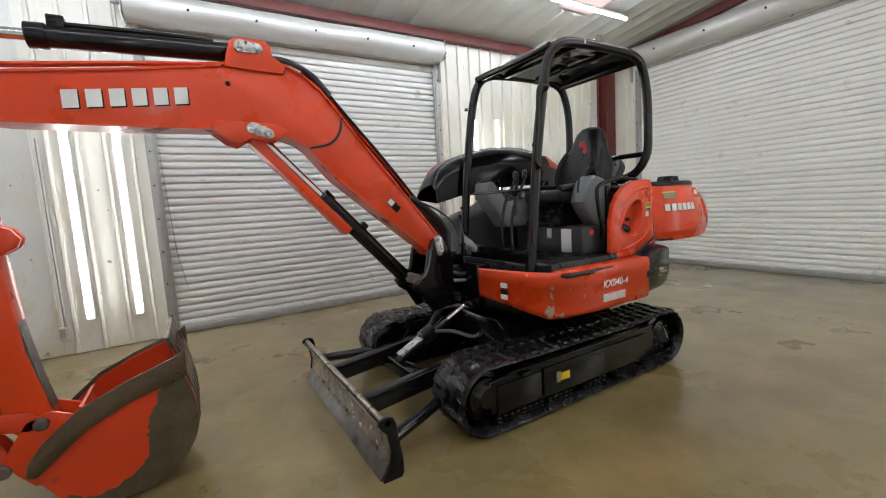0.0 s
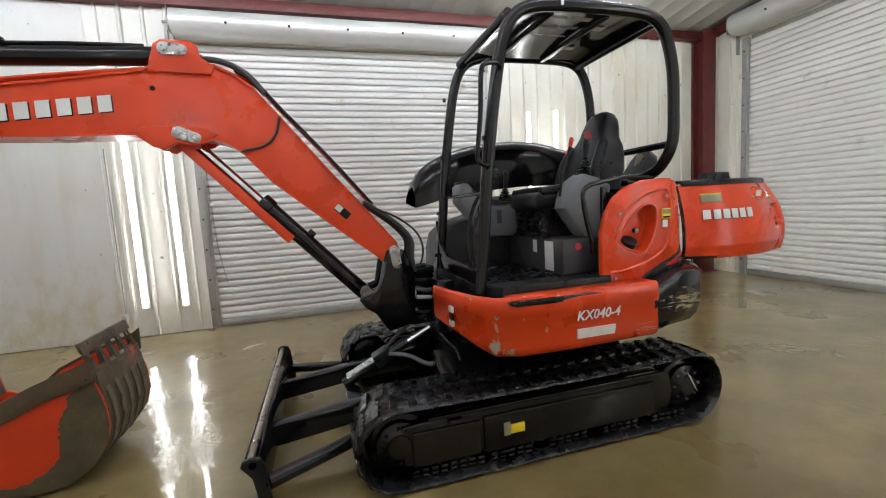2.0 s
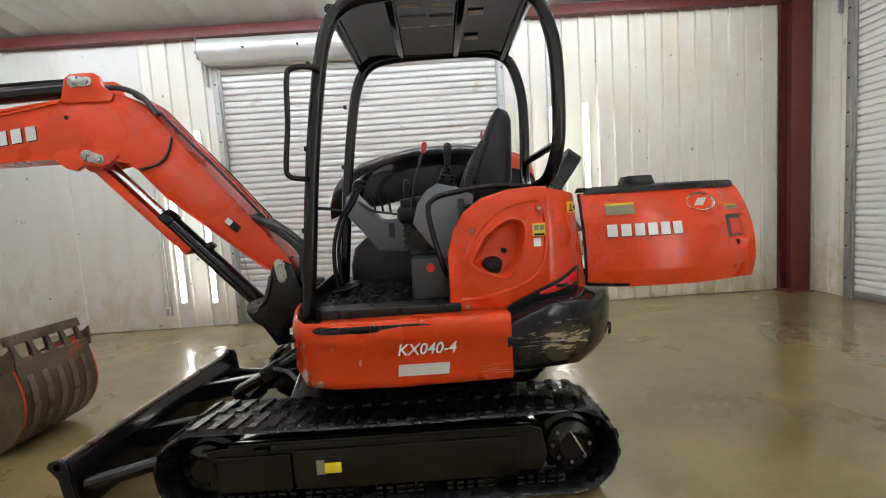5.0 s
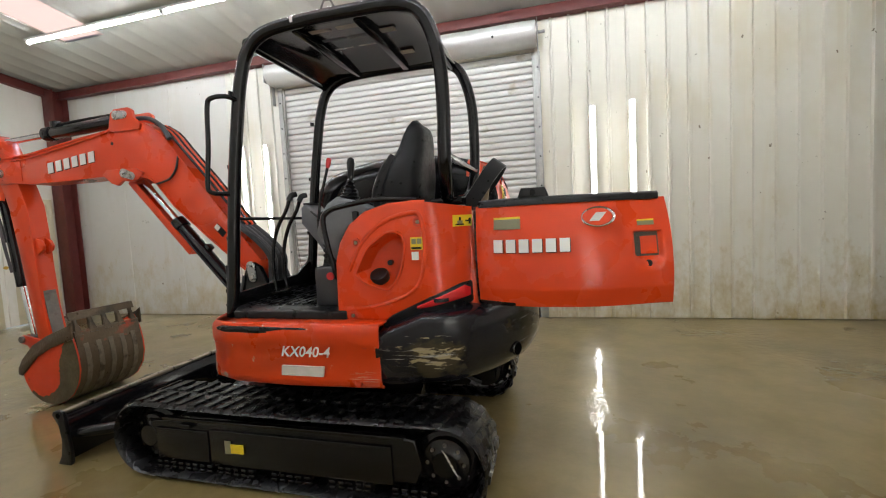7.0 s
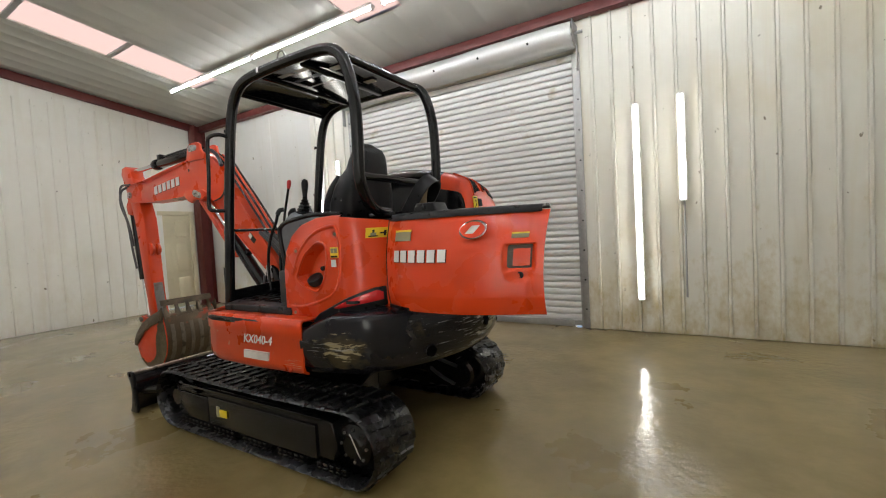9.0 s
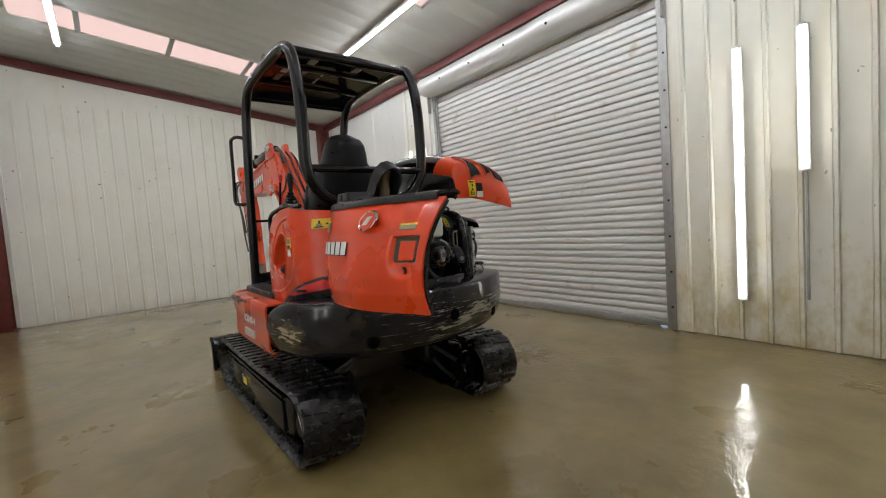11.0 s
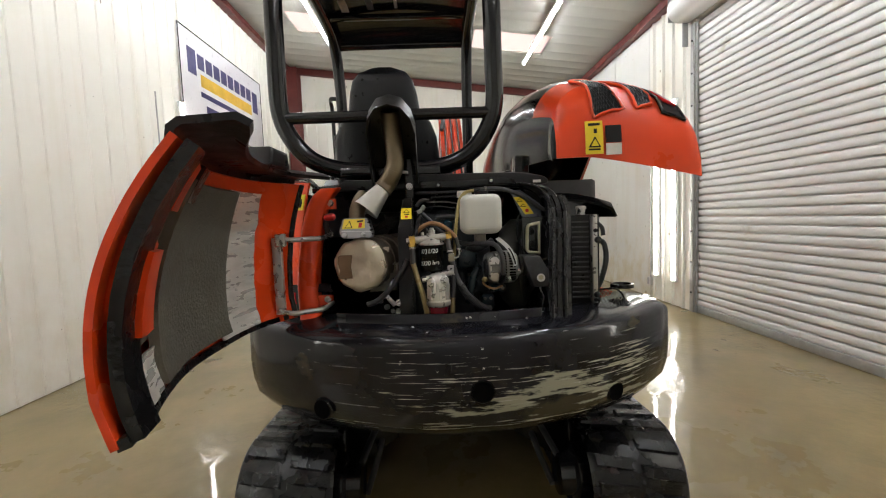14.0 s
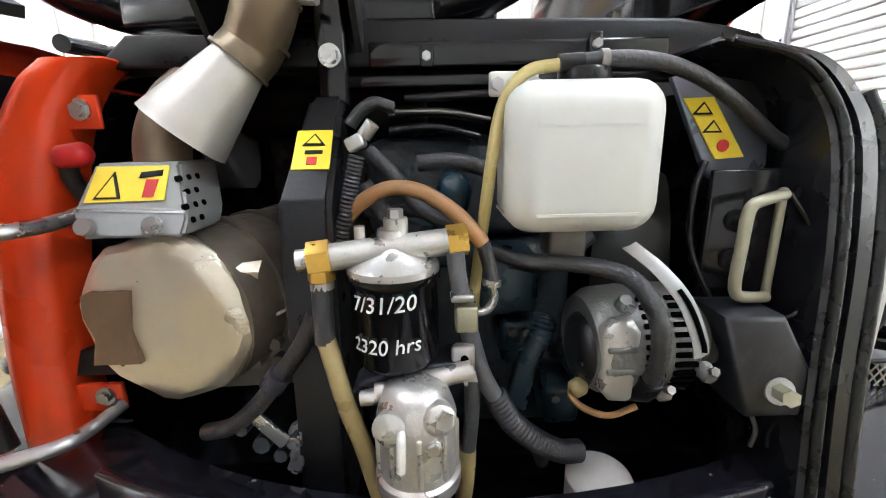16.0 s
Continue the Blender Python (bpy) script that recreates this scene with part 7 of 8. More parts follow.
part("warning_label", on_post([(2.5315, 1.308), (2.5695, 1.308), (2.5685, 1.346), (2.5315, 1.346)], 0.001, 0.0025), YELLOW, col)
part("label_mark", on_post([(2.539, 1.330), (2.563, 1.330), (2.551, 1.3425)], 0.0027, 0.0034), INK, col)
part("label_patch", on_post([(2.5435, 1.332), (2.5585, 1.332), (2.551, 1.340)], 0.0035, 0.0040), YELLOW, col)
part("label_mark", on_post([(2.543, 1.322), (2.561, 1.322), (2.561, 1.3255), (2.543, 1.3255)], 0.0027, 0.0034), INK, col)
part("label_mark", on_post([(2.546, 1.312), (2.556, 1.312), (2.556, 1.319), (2.546, 1.319)], 0.0027, 0.0034), REDKNOB, col)
part("post_neck", box(B(), (3.296, 2.545, 1.375), (3.316, 2.578, 1.53), 0.004), BLACK, col)
# fuel filter
FX, FY = 3.452, 2.634
fh = part("filter_head", lathe(B(), (FX, FY, 1.220), (0, 0, 1), [(0, 0.0425), (0.006, 0.0425), (0.010, 0.036), (0.018, 0.022), (0.030, 0.014), (0.038, 0.013)], 24), ALU, EX, "cast aluminium fuel filter head")
bm = cyl(B(), (FX + 0.012, 2.578, 1.236), (FX, 2.692, 1.246), 0.0125, seg=16)
cyl(bm, (FX + 0.004, FY - 0.028, 1.236), (FX + 0.004, FY - 0.028, 1.262), 0.005, seg=8)
cyl(bm, (FX, FY + 0.004, 1.24), (FX, FY + 0.004, 1.268), 0.011, seg=14)
part("filter_pipe", bm, ALU, fh)
part("union_nut", cyl(B(), (FX + 0.014, 2.562, 1.2345), (FX + 0.012, 2.581, 1.2365), 0.0165, seg=6), BRASS, fh)
part("union_nut", cyl(B(), (FX + 0.001, 2.684, 1.2455), (FX - 0.001, 2.702, 1.247), 0.0150, seg=6), BRASS, fh)
part("union_nut", cyl(B(), (FX + 0.014, 2.5715, 1.216), (FX + 0.014, 2.5715, 1.236), 0.0125, seg=6), BRASS, fh)
part("pipe_end", cyl(B(), (FX + 0.015, 2.552, 1.2335), (FX + 0.014, 2.562, 1.2345), 0.011, seg=12), ZINC, fh)
part("bleed_bolt", cyl(B(), (FX, FY + 0.004, 1.266), (FX, FY + 0.004, 1.276), 0.0075, seg=6), ZINC, fh)
fc = part("filter_can", lathe(B(), (FX, FY, 1.128), (0, 0, 1), [(0, 0.024), (0.002, 0.035), (0.010, 0.0405), (0.083, 0.0405), (0.086, 0.0435), (0.092, 0.0435)], 32), HOODBLACK, EX, "glossy black spin-on filter with white handwriting")
# handwriting on the can, bent round it
def writing(body, size, zc, material, parent):
    cu = bpy.data.curves.new("writing", "FONT")
    cu.body, cu.size, cu.align_x, cu.align_y = body, size, "CENTER", "CENTER"
    cu.extrude, cu.resolution_u, cu.shear = 0.0004, 3, 0.12
    tmp = bpy.data.objects.new("writing", cu)
    scene.collection.objects.link(tmp)
    me = bpy.data.meshes.new_from_object(tmp.evaluated_get(bpy.context.evaluated_depsgraph_get()))
    bpy.data.objects.remove(tmp)
    bm = B()
    bm.from_mesh(me)
    R = 0.0411
    for v in bm.verts:
        a = v.co.x / R - 0.20
        r = R + v.co.z
        wob = 0.0011 * noise.noise((v.co.x * 130, v.co.y * 90, 3.0))
        v.co = Vector((FX + r * math.cos(a), FY + r * math.sin(a), zc + v.co.y + wob + 0.05 * v.co.x))
    bmesh.ops.remove_doubles(bm, verts=bm.verts[:], dist=0.00001)
    left = set(bm.verts)
    while left:
        stack, isle = [left.pop()], []
        while stack:
            v = stack.pop()
            isle.append(v)
            for e in v.link_edges:
                w = e.other_vert(v)
                if w in left:
                    left.remove(w)
                    stack.append(w)
        one = B()
        copy = {v: one.verts.new(v.co) for v in isle}
        for fc_ in {q for v in isle for q in v.link_faces}:
            one.faces.new([copy[v] for v in fc_.verts])
        bmesh.ops.recalc_face_normals(one, faces=one.faces)
        part("character", one, material, parent)
    bm.free()


writing("7/31/20", 0.0205, 1.199, WHITE, fc)
writing("2320 hrs", 0.0195, 1.160, WHITE, fc)
part("filter_bracket", prism(B(), [(2.588, 1.098), (2.60, 1.112), (2.63, 1.122), (2.70, 1.130), (2.704, 1.122), (2.63, 1.108), (2.60, 1.094)], 3.42, 3.462, plane="yz", bev=0.003), GUARD, EX)
tab = part("bracket_tab", box(B(), (3.456, 2.686, 1.122), (3.468, 2.708, 1.147), 0.003), ZINC, EX)
part("tab_hole", cyl(B(), (3.468, 2.698, 1.135), (3.4695, 2.698, 1.135), 0.004, seg=10), HOLE, tab)
SX, SY = 3.486, 2.652
bm = lathe(B(), (SX, SY, 1.016), (0, 0, 1), [(0, 0.030), (0.003, 0.0375), (0.007, 0.0405), (0.019, 0.0405), (0.022, 0.037), (0.050, 0.036), (0.078, 0.037), (0.088, 0.034), (0.102, 0.029), (0.108, 0.022), (0.112, 0.010)], 32)
sep = part("water_separator", bm, ALU, EX, "cast aluminium water separator")
for an in (-1.25, -0.6, 0.1, 0.75, 1.35):
    c_ = Vector((SX + 0.0365 * math.cos(an), SY + 0.0365 * math.sin(an), 1.066))
    part("casting_rib", obox(B(), Matrix.Translation(c_) @ Matrix.Rotation(an, 4, "Z"), (0.006, 0.005, 0.05), 0.002), ALU, sep)
for y0, z0, r0 in ((2.632, 1.096, 0.016), (2.672, 1.104, 0.015), (2.667, 1.080, 0.009)):
    part("casting_boss", lathe(B(), (SX + 0.022, y0, z0), (1, (y0 - SY) * 9, 0.15), [(0, r0), (0.010, r0 * 0.95), (0.014, r0 * 0.6)], 16), ALU, sep)
part("bolt", cyl(B(), (3.512, 2.674, 1.107), (3.524, 2.678, 1.109), 0.0085, seg=6), ZINC, sep)
part("bolt", cyl(B(), (3.516, 2.667, 1.081), (3.525, 2.668, 1.081), 0.0055, seg=6), ZINC, sep)
part("separator_bowl", lathe(B(), (SX, SY, 0.955), (0, 0, 1), [(0.030, 0.020), (0.034, 0.030), (0.061, 0.0325)], 24), mat("dark_red_bowl", (0.16, 0.006, 0.02), 0.15, coat=0.5), sep, "dark red tinted bowl")
bm = cyl(B(), (SX - 0.01, 2.615, 1.108), (SX - 0.014, 2.704, 1.126), 0.0095, seg=14)
cyl(bm, (SX - 0.01, 2.600, 1.102), (SX - 0.01, 2.622, 1.104), 0.0075, seg=12)
part("separator_inlet", bm, ALU, sep)
part("union_nut", cyl(B(), (SX - 0.014, 2.696, 1.118), (SX - 0.014, 2.708, 1.122), 0.009, seg=6), ZINC, sep)
part("drain_lever", tube(B(), [(3.516, 2.640, 1.098), (3.527, 2.641, 1.092), (3.529, 2.640, 1.066)], 0.0042, 8), DIRTYWHITE, sep)
# hoses and pipes in front of the engine
part("fuel_hose", tube(B(), [(3.472, 2.571, 1.163), (3.478, 2.579, 1.135), (3.482, 2.588, 1.097), (3.482, 2.600, 1.055), (3.475, 2.611, 0.99)], 0.0088, 12), HOSETAN, EX, "amber fuel hose")
part("fuel_hose", tube(B(), [(3.466, 2.571, 1.222), (3.470, 2.571, 1.19), (3.473, 2.571, 1.158)], 0.0093, 12), HOSE, EX)
part("hose_clip", lathe(B(), (3.466, 2.571, 1.208), (0, 0, 1), [(0, 0.0093), (0, 0.0108), (0.007, 0.0108), (0.007, 0.0093)], 14), ZINC, EX)
part("fuel_hose", tube(B(), [(3.38, 2.572, 1.235), (3.39, 2.580, 1.255), (3.40, 2.600, 1.276), (3.41, 2.630, 1.290), (3.42, 2.661, 1.287), (3.43, 2.690, 1.270), (3.438, 2.710, 1.250), (3.44, 2.718, 1.239)], 0.0078, 12), COPPER, EX, "brown fuel hose bent in an arch")
part("fuel_hose", tube(B(), [(3.44, 2.718, 1.240), (3.44, 2.724, 1.218), (3.44, 2.727, 1.200)], 0.0070, 10), HOSE, EX)
part("hose_clip", lathe(B(), (3.44, 2.7265, 1.198), (0, 0.1, 1), [(0, 0.007), (0, 0.0092), (0.006, 0.0092), (0.006, 0.007)], 14), ZINC, EX)
part("steel_pipe", tube(B(), [(3.44, 2.727, 1.199), (3.44, 2.729, 1.184), (3.442, 2.722, 1.173), (3.448, 2.708, 1.173)], 0.0042, 10), ZINC, EX)
part("fuel_hose", tube(B(), [(3.46, 2.691, 1.238), (3.46, 2.693, 1.215), (3.458, 2.697, 1.19)], 0.0085, 12), HOSEGREY, EX)
part("hose_clip", obox(B(), pose(3.462, 2.6965, 1.196, 0, 0, 0), (0.020, 0.021, 0.007), 0.002), ZINC, EX)
part("hose_joint", box(B(), (3.445, 2.690, 1.161), (3.469, 2.711, 1.187), 0.003), GOLDZINC, EX)
part("fuel_hose", tube(B(), [(3.455, 2.702, 1.163), (3.45, 2.708, 1.138), (3.445, 2.718, 1.103), (3.44, 2.737, 1.063)], 0.0092, 12), HOSEGREY, EX, "dusty grey fuel hose")
part("hose_sleeve", tube(B(), [(3.441, 2.730, 1.078), (3.437, 2.750, 1.042), (3.43, 2.779, 1.012), (3.42, 2.809, 0.989), (3.41, 2.835, 0.980)], 0.0112, 14, 14, 0.0022), HOSE, EX, "ribbed black hose sleeve")
part("fuel_hose", tube(B(), [(3.474, 2.704, 1.118), (3.474, 2.704, 1.08), (3.472, 2.70, 1.03)], 0.0072, 10), HOSE, EX)
part("fuel_hose", tube(B(), [(3.472, 2.70, 1.04), (3.47, 2.698, 1.0), (3.46, 2.692, 0.94)], 0.0085, 10), HOSETAN, EX)
part("corrugated_sleeve", tube(B(), [(3.40, 2.574, 1.235), (3.40, 2.583, 1.266), (3.40, 2.591, 1.295), (3.40, 2.598, 1.322)], 0.0068, 12, 14, 0.0016), HOSE, EX)
sf = part("sleeve_fitting", obox(B(), pose(3.40, 2.598, 1.334, 25, 0, 0), (0.02, 0.018, 0.014), 0.003), ZINC, EX)
part("bolt", cyl(B(), (3.40, 2.606, 1.340), (3.402, 2.616, 1.352), 0.0075, seg=8), ZINC, sf)
part("engine_hose", tube(B(), [(3.36, 2.586, 1.352), (3.36, 2.598, 1.366), (3.36, 2.613, 1.374), (3.35, 2.63, 1.37)], 0.007, 10), HOSE, EX)
# white coolant bottle
bm = B()
box(bm, (3.37, 2.737, 1.248), (3.462, 2.879, 1.384), 0.028, 5)
bottle = part("coolant_bottle", bm, WHITEPL, EX, "milky white plastic coolant bottle", 60)
part("bottle_foot", box(B(), (3.375, 2.788, 1.214), (3.415, 2.826, 1.252), 0.004), PLATE, bottle)
for z in (1.345, 1.268):
    bm = B()
    box(bm, (3.3695, 2.7365, z - 0.0012), (3.4625, 2.8795, z + 0.0012), 0.0)
    es = [e for e in bm.edges if abs(e.verts[0].co.z - e.verts[1].co.z) > 0.001]
    bmesh.ops.bevel(bm, geom=es, offset=0.026, segments=5, affect="EDGES")
    part("mould_seam", bm, WHITEPL, bottle)
part("bottle_neck", cyl(B(), (3.41, 2.815, 1.38), (3.41, 2.815, 1.396), 0.024, seg=20, bev=0.003), BLACK_MATT, bottle)
bk = part("bottle_bracket", box(B(), (3.355, 2.733, 1.378), (3.361, 2.785, 1.403), 0.003), DIRTYWHITE, bottle)
for y in (2.741, 2.779):
    part("bolt", cyl(B(), (3.361, y, 1.390), (3.368, y, 1.390), 0.007, seg=6), ZINC, bk)
part("overflow_hose", tube(B(), [(3.42, 2.790, 1.398), (3.42, 2.763, 1.394), (3.425, 2.745, 1.379), (3.43, 2.734, 1.355), (3.435, 2.727, 1.318), (3.43, 2.722, 1.276), (3.42, 2.718, 1.235), (3.41, 2.714, 1.191), (3.41, 2.712, 1.162)], 0.0058, 12), mat("yellowed_clear_hose", (0.40, 0.33, 0.13), 0.3, vary=0.12, scale=16), EX, "yellowed clear overflow hose")
part("hose", tube(B(), [(3.42, 2.800, 1.399), (3.42, 2.832, 1.402), (3.415, 2.868, 1.402), (3.41, 2.902, 1.396), (3.40, 2.942, 1.382), (3.39, 2.986, 1.357), (3.38, 3.028, 1.330), (3.37, 3.062, 1.318)], 0.0074, 14), HOSE, EX)
part("hose_clip", lathe(B(), (3.42, 2.788, 1.3985), (0, 1, 0.05), [(0, 0.006), (0, 0.0085), (0.022, 0.0085), (0.022, 0.006)], 14), BLACK_MATT, EX)
part("hose_clip", lathe(B(), (3.42, 2.825, 1.4015), (0, 1, 0.03), [(0, 0.0074), (0, 0.0092), (0.007, 0.0092), (0.007, 0.0074)], 14), STEEL, EX)
part("wire_clip", tube(B(), [(3.372, 3.055, 1.345), (3.378, 3.062, 1.325), (3.374, 3.072, 1.312), (3.366, 3.075, 1.326)], 0.0028, 8), STEEL, EX)
# labelled guard plate: a sloping blue-black sheet
gp = part("guard_plate", prism(B(), [(2.921, 1.393), (2.956, 1.399), (3.03, 1.345), (3.034, 1.302), (3.017, 1.281), (2.986, 1.281), (2.968, 1.294)], 3.358, 3.368, plane="yz", bev=0.002), mat("scuffed_blue_grey_steel", (0.15, 0.16, 0.195), 0.34, 0.4, vary=0.25, scale=12), EX, "blue-grey guard plate with a yellow label")
part("guard_back", prism(B(), [(2.95, 1.399), (3.018, 1.388), (3.075, 1.352), (3.07, 1.278), (3.02, 1.277)], 3.345, 3.354, plane="yz", bev=0.002), BLACK_MATT, gp)
part("warning_label", prism(B(), [(2.934, 1.3715), (2.965, 1.3725), (3.006, 1.311), (2.975, 1.309)], 3.3685, 3.3705, plane="yz"), YELLOW, gp)
for k, (dy, dz) in enumerate(((0.0, 0.0), (0.0125, -0.0185), (0.026, -0.038))):
    if k < 2:
        part("label_mark", prism(B(), [(2.944 + dy, 1.355 + dz), (2.966 + dy, 1.355 + dz), (2.955 + dy, 1.368 + dz)], 3.3708, 3.3716, plane="yz"), INK, gp)
        part("label_patch", prism(B(), [(2.948 + dy, 1.357 + dz), (2.962 + dy, 1.357 + dz), (2.955 + dy, 1.3655 + dz)], 3.3717, 3.3723, plane="yz"), YELLOW, gp)
    else:
        part("label_mark", cyl(B(), (3.3706, 2.955 + dy, 1.361 + dz), (3.3716, 2.955 + dy, 1.361 + dz), 0.0065, seg=16), REDKNOB, gp)
# alternator
AX, AY, AZ = 3.425, 2.872, 1.130
CASTGREY = mat("oily_cast_grey", (0.17, 0.168, 0.158), 0.42, 0.45, vary=0.25, scale=22, bump=0.2, bump_scale=160)
bm = lathe(B(), (AX, AY - 0.055, AZ), (-0.10, 1, 0.0), [(0, 0.024), (0.003, 0.046), (0.016, 0.054), (0.050, 0.056), (0.052, 0.051), (0.062, 0.051), (0.064, 0.057), (0.098, 0.055), (0.110, 0.045), (0.118, 0.018)], 32)
alt = part("alternator", bm, CASTGREY, EX, "cast aluminium alternator")
part("alternator_face", prism(B(), [(AY - 0.046, AZ - 0.030), (AY - 0.036, AZ - 0.042), (AY - 0.014, AZ - 0.044), (AY - 0.010, AZ + 0.028), (AY - 0.018, AZ + 0.040), (AY - 0.036, AZ + 0.040), (AY - 0.047, AZ + 0.030)], AX + 0.010, AX + 0.050, plane="yz", bev=0.006), ALU, alt)
for k in range(2):
    part("casting_rib", box(B(), (AX + 0.046, AY - 0.042, AZ - 0.012 + 0.022 * k), (AX + 0.053, AY - 0.014, AZ - 0.006 + 0.022 * k), 0.002), CASTGREY, alt)
part("alternator_cap", lathe(B(), (AX + 0.006, AY - 0.062, AZ - 0.004), (0, 1, 0), [(0, 0.02), (0.002, 0.030), (0.008, 0.036), (0.018, 0.037)], 28), BLACK_MATT, alt)
part("drive_pulley", lathe(B(), (AX - 0.012, AY + 0.064, AZ), (-0.1, 1, 0), [(0, 0.02), (0, 0.036), (0.006, 0.036), (0.011, 0.026), (0.016, 0.036), (0.022, 0.036), (0.022, 0.01)], 24), STEEL, alt)
for k in range(12):
    a_ = -0.75 + k * 0.17
    for dy, ln, rr in ((0.004, 0.020, 0.0565), (0.034, 0.022, 0.0565)):
        c_ = Vector((AX - 0.004 - dy * 0.1 + rr * math.cos(a_), AY + dy, AZ + rr * math.sin(a_)))
        part("cooling_slot", obox(B(), Matrix.Translation(c_) @ Matrix.Rotation(-a_, 4, "Y"), (0.004, ln, 0.0050), 0.001), HOLE, alt)
for a_, dy in ((0.95, -0.02), (-0.75, 0.022), (-0.2, 0.052)):
    c_ = Vector((AX + 0.054 * math.cos(a_), AY + dy, AZ + 0.054 * math.sin(a_)))
    part("casting_boss", lathe(B(), c_ - Vector((0.008, 0, 0)), (math.cos(a_), 0, math.sin(a_)), [(0, 0.009), (0.011, 0.008), (0.014, 0.006)], 12), CASTGREY, alt)
    part("bolt", cyl(B(), c_ + Vector((0.003, 0, 0.003)), c_ + Vector((0.011, 0, 0.007)), 0.0045, seg=6), ZINC, alt)
# slotted adjuster arm
ARM = smooth_path([(3.430, 2.862, 1.232), (3.450, 2.884, 1.212), (3.468, 2.901, 1.187), (3.480, 2.911, 1.155), (3.484, 2.912, 1.140)], 5)
bm = sheet(B(), [[p + Vector((0.0, -0.0065, -0.003)), p + Vector((0.002, 0.0, 0)), p + Vector((0.0, 0.0065, 0.003))] for p in ARM], 0.005)
arm_ = part("adjuster_arm", bm, GALV, alt, "pale slotted adjuster arm")
part("arm_slot", tube(B(), [p + Vector((0.0045, 0, 0)) for p in ARM[8:19]], 0.0024, 8, 1), HOLE, arm_)
part("cable", tube(B(), [(3.39, 2.73, 1.220), (3.41, 2.760, 1.214), (3.43, 2.800, 1.215), (3.45, 2.826, 1.216), (3.47, 2.846, 1.212), (3.483, 2.859, 1.196), (3.490, 2.868, 1.170), (3.486, 2.872, 1.134), (3.470, 2.871, 1.100)], 0.0078, 14, 10, 0.0009), HOSE, EX)
part("cable_boot", tube(B(), [(3.478, 2.872, 1.114), (3.468, 2.872, 1.096), (3.450, 2.868, 1.085)], 0.0108, 12), BLACK_MATT, EX)
part("cable", tube(B(), [(3.452, 2.812, 1.096), (3.452, 2.806, 1.084), (3.456, 2.817, 1.071), (3.457, 2.844, 1.061), (3.456, 2.872, 1.070)], 0.0034, 8), COPPER, EX)
part("plug_cap", lathe(B(), (3.452, 2.818, 1.095), (0.4, -0.8, -0.2), [(0, 0.007), (0.004, 0.0095), (0.012, 0.009), (0.016, 0.005)], 14), HOSETAN, EX)
# fan shroud, grab loop and side box
part("fan_shroud", lathe(B(), (3.17, 2.93, 1.115), (0.42, 1, 0), [(0, 0.15), (0.03, 0.178), (0.07, 0.178), (0.09, 0.165), (0.092, 0.10), (0.080, 0.09), (0.080, 0.02)], 40), mat("olive_black_fan_cowl", (0.020, 0.020, 0.014), 0.5, vary=0.3, scale=9), EX)
sp = part("side_panel", box(B(), (3.395, 2.955, 1.15), (3.402, 3.06, 1.30), 0.002), BLACK, EX)
lp = B()
tube(lp, [(3.43, 3.008, 1.278), (3.440, 2.980, 1.274), (3.443, 2.966, 1.266), (3.444, 2.963, 1.23), (3.444, 2.962, 1.195), (3.443, 2.967, 1.182), (3.440, 2.982, 1.178), (3.43, 3.006, 1.174)], 0.0056, 10)
loop_ = part("grab_loop", lp, GOLDZINC, EX, "yellow zinc grab loop")
part("loop_plate", box(B(), (3.424, 3.004, 1.168), (3.430, 3.012, 1.284), 0.002), GOLDZINC, loop_)
for z in (1.205, 1.248):
    part("bolt", cyl(B(), (3.402, 2.985, z), (3.422, 2.985, z), 0.0075, seg=8), INK, sp)
    part("washer", cyl(B(), (3.402, 2.985, z), (3.406, 2.985, z), 0.012, seg=14), INK, sp)
part("wire_guard", tube(B(), [(3.40, 2.946, 1.309), (3.40, 2.938, 1.278), (3.40, 2.941, 1.225), (3.41, 2.958, 1.176), (3.42, 2.975, 1.150), (3.43, 2.990, 1.155), (3.438, 3.030, 1.156), (3.440, 3.039, 1.192), (3.43, 3.045, 1.235), (3.42, 3.021, 1.278)], 0.0034, 8), BLACK, EX)
bxr = part("latch_box", prism(B(), [(2.940, 1.170), (2.998, 1.169), (3.030, 1.116), (3.032, 1.062), (2.976, 1.062), (2.966, 1.09)], 3.41, 3.470, plane="yz", bev=0.005), mat("scuffed_grey_black_steel", (0.022, 0.023, 0.027), 0.4, 0.15, vary=0.8, scale=28), EX, "scuffed dark latch box")
part("bolt", cyl(B(), (3.472, 3.000, 1.094), (3.492, 2.996, 1.098), 0.0085, seg=6), GOLDZINC, bxr)
part("washer", cyl(B(), (3.468, 3.001, 1.093), (3.475, 3.000, 1.0945), 0.0135, seg=16), ZINC, bxr)
part("spring_hook", tube(B(), [(3.43, 3.005, 1.055), (3.435, 3.01, 1.04), (3.435, 3.018, 1.02), (3.435, 3.015, 1.0)], 0.0026, 8), STEEL, bxr)
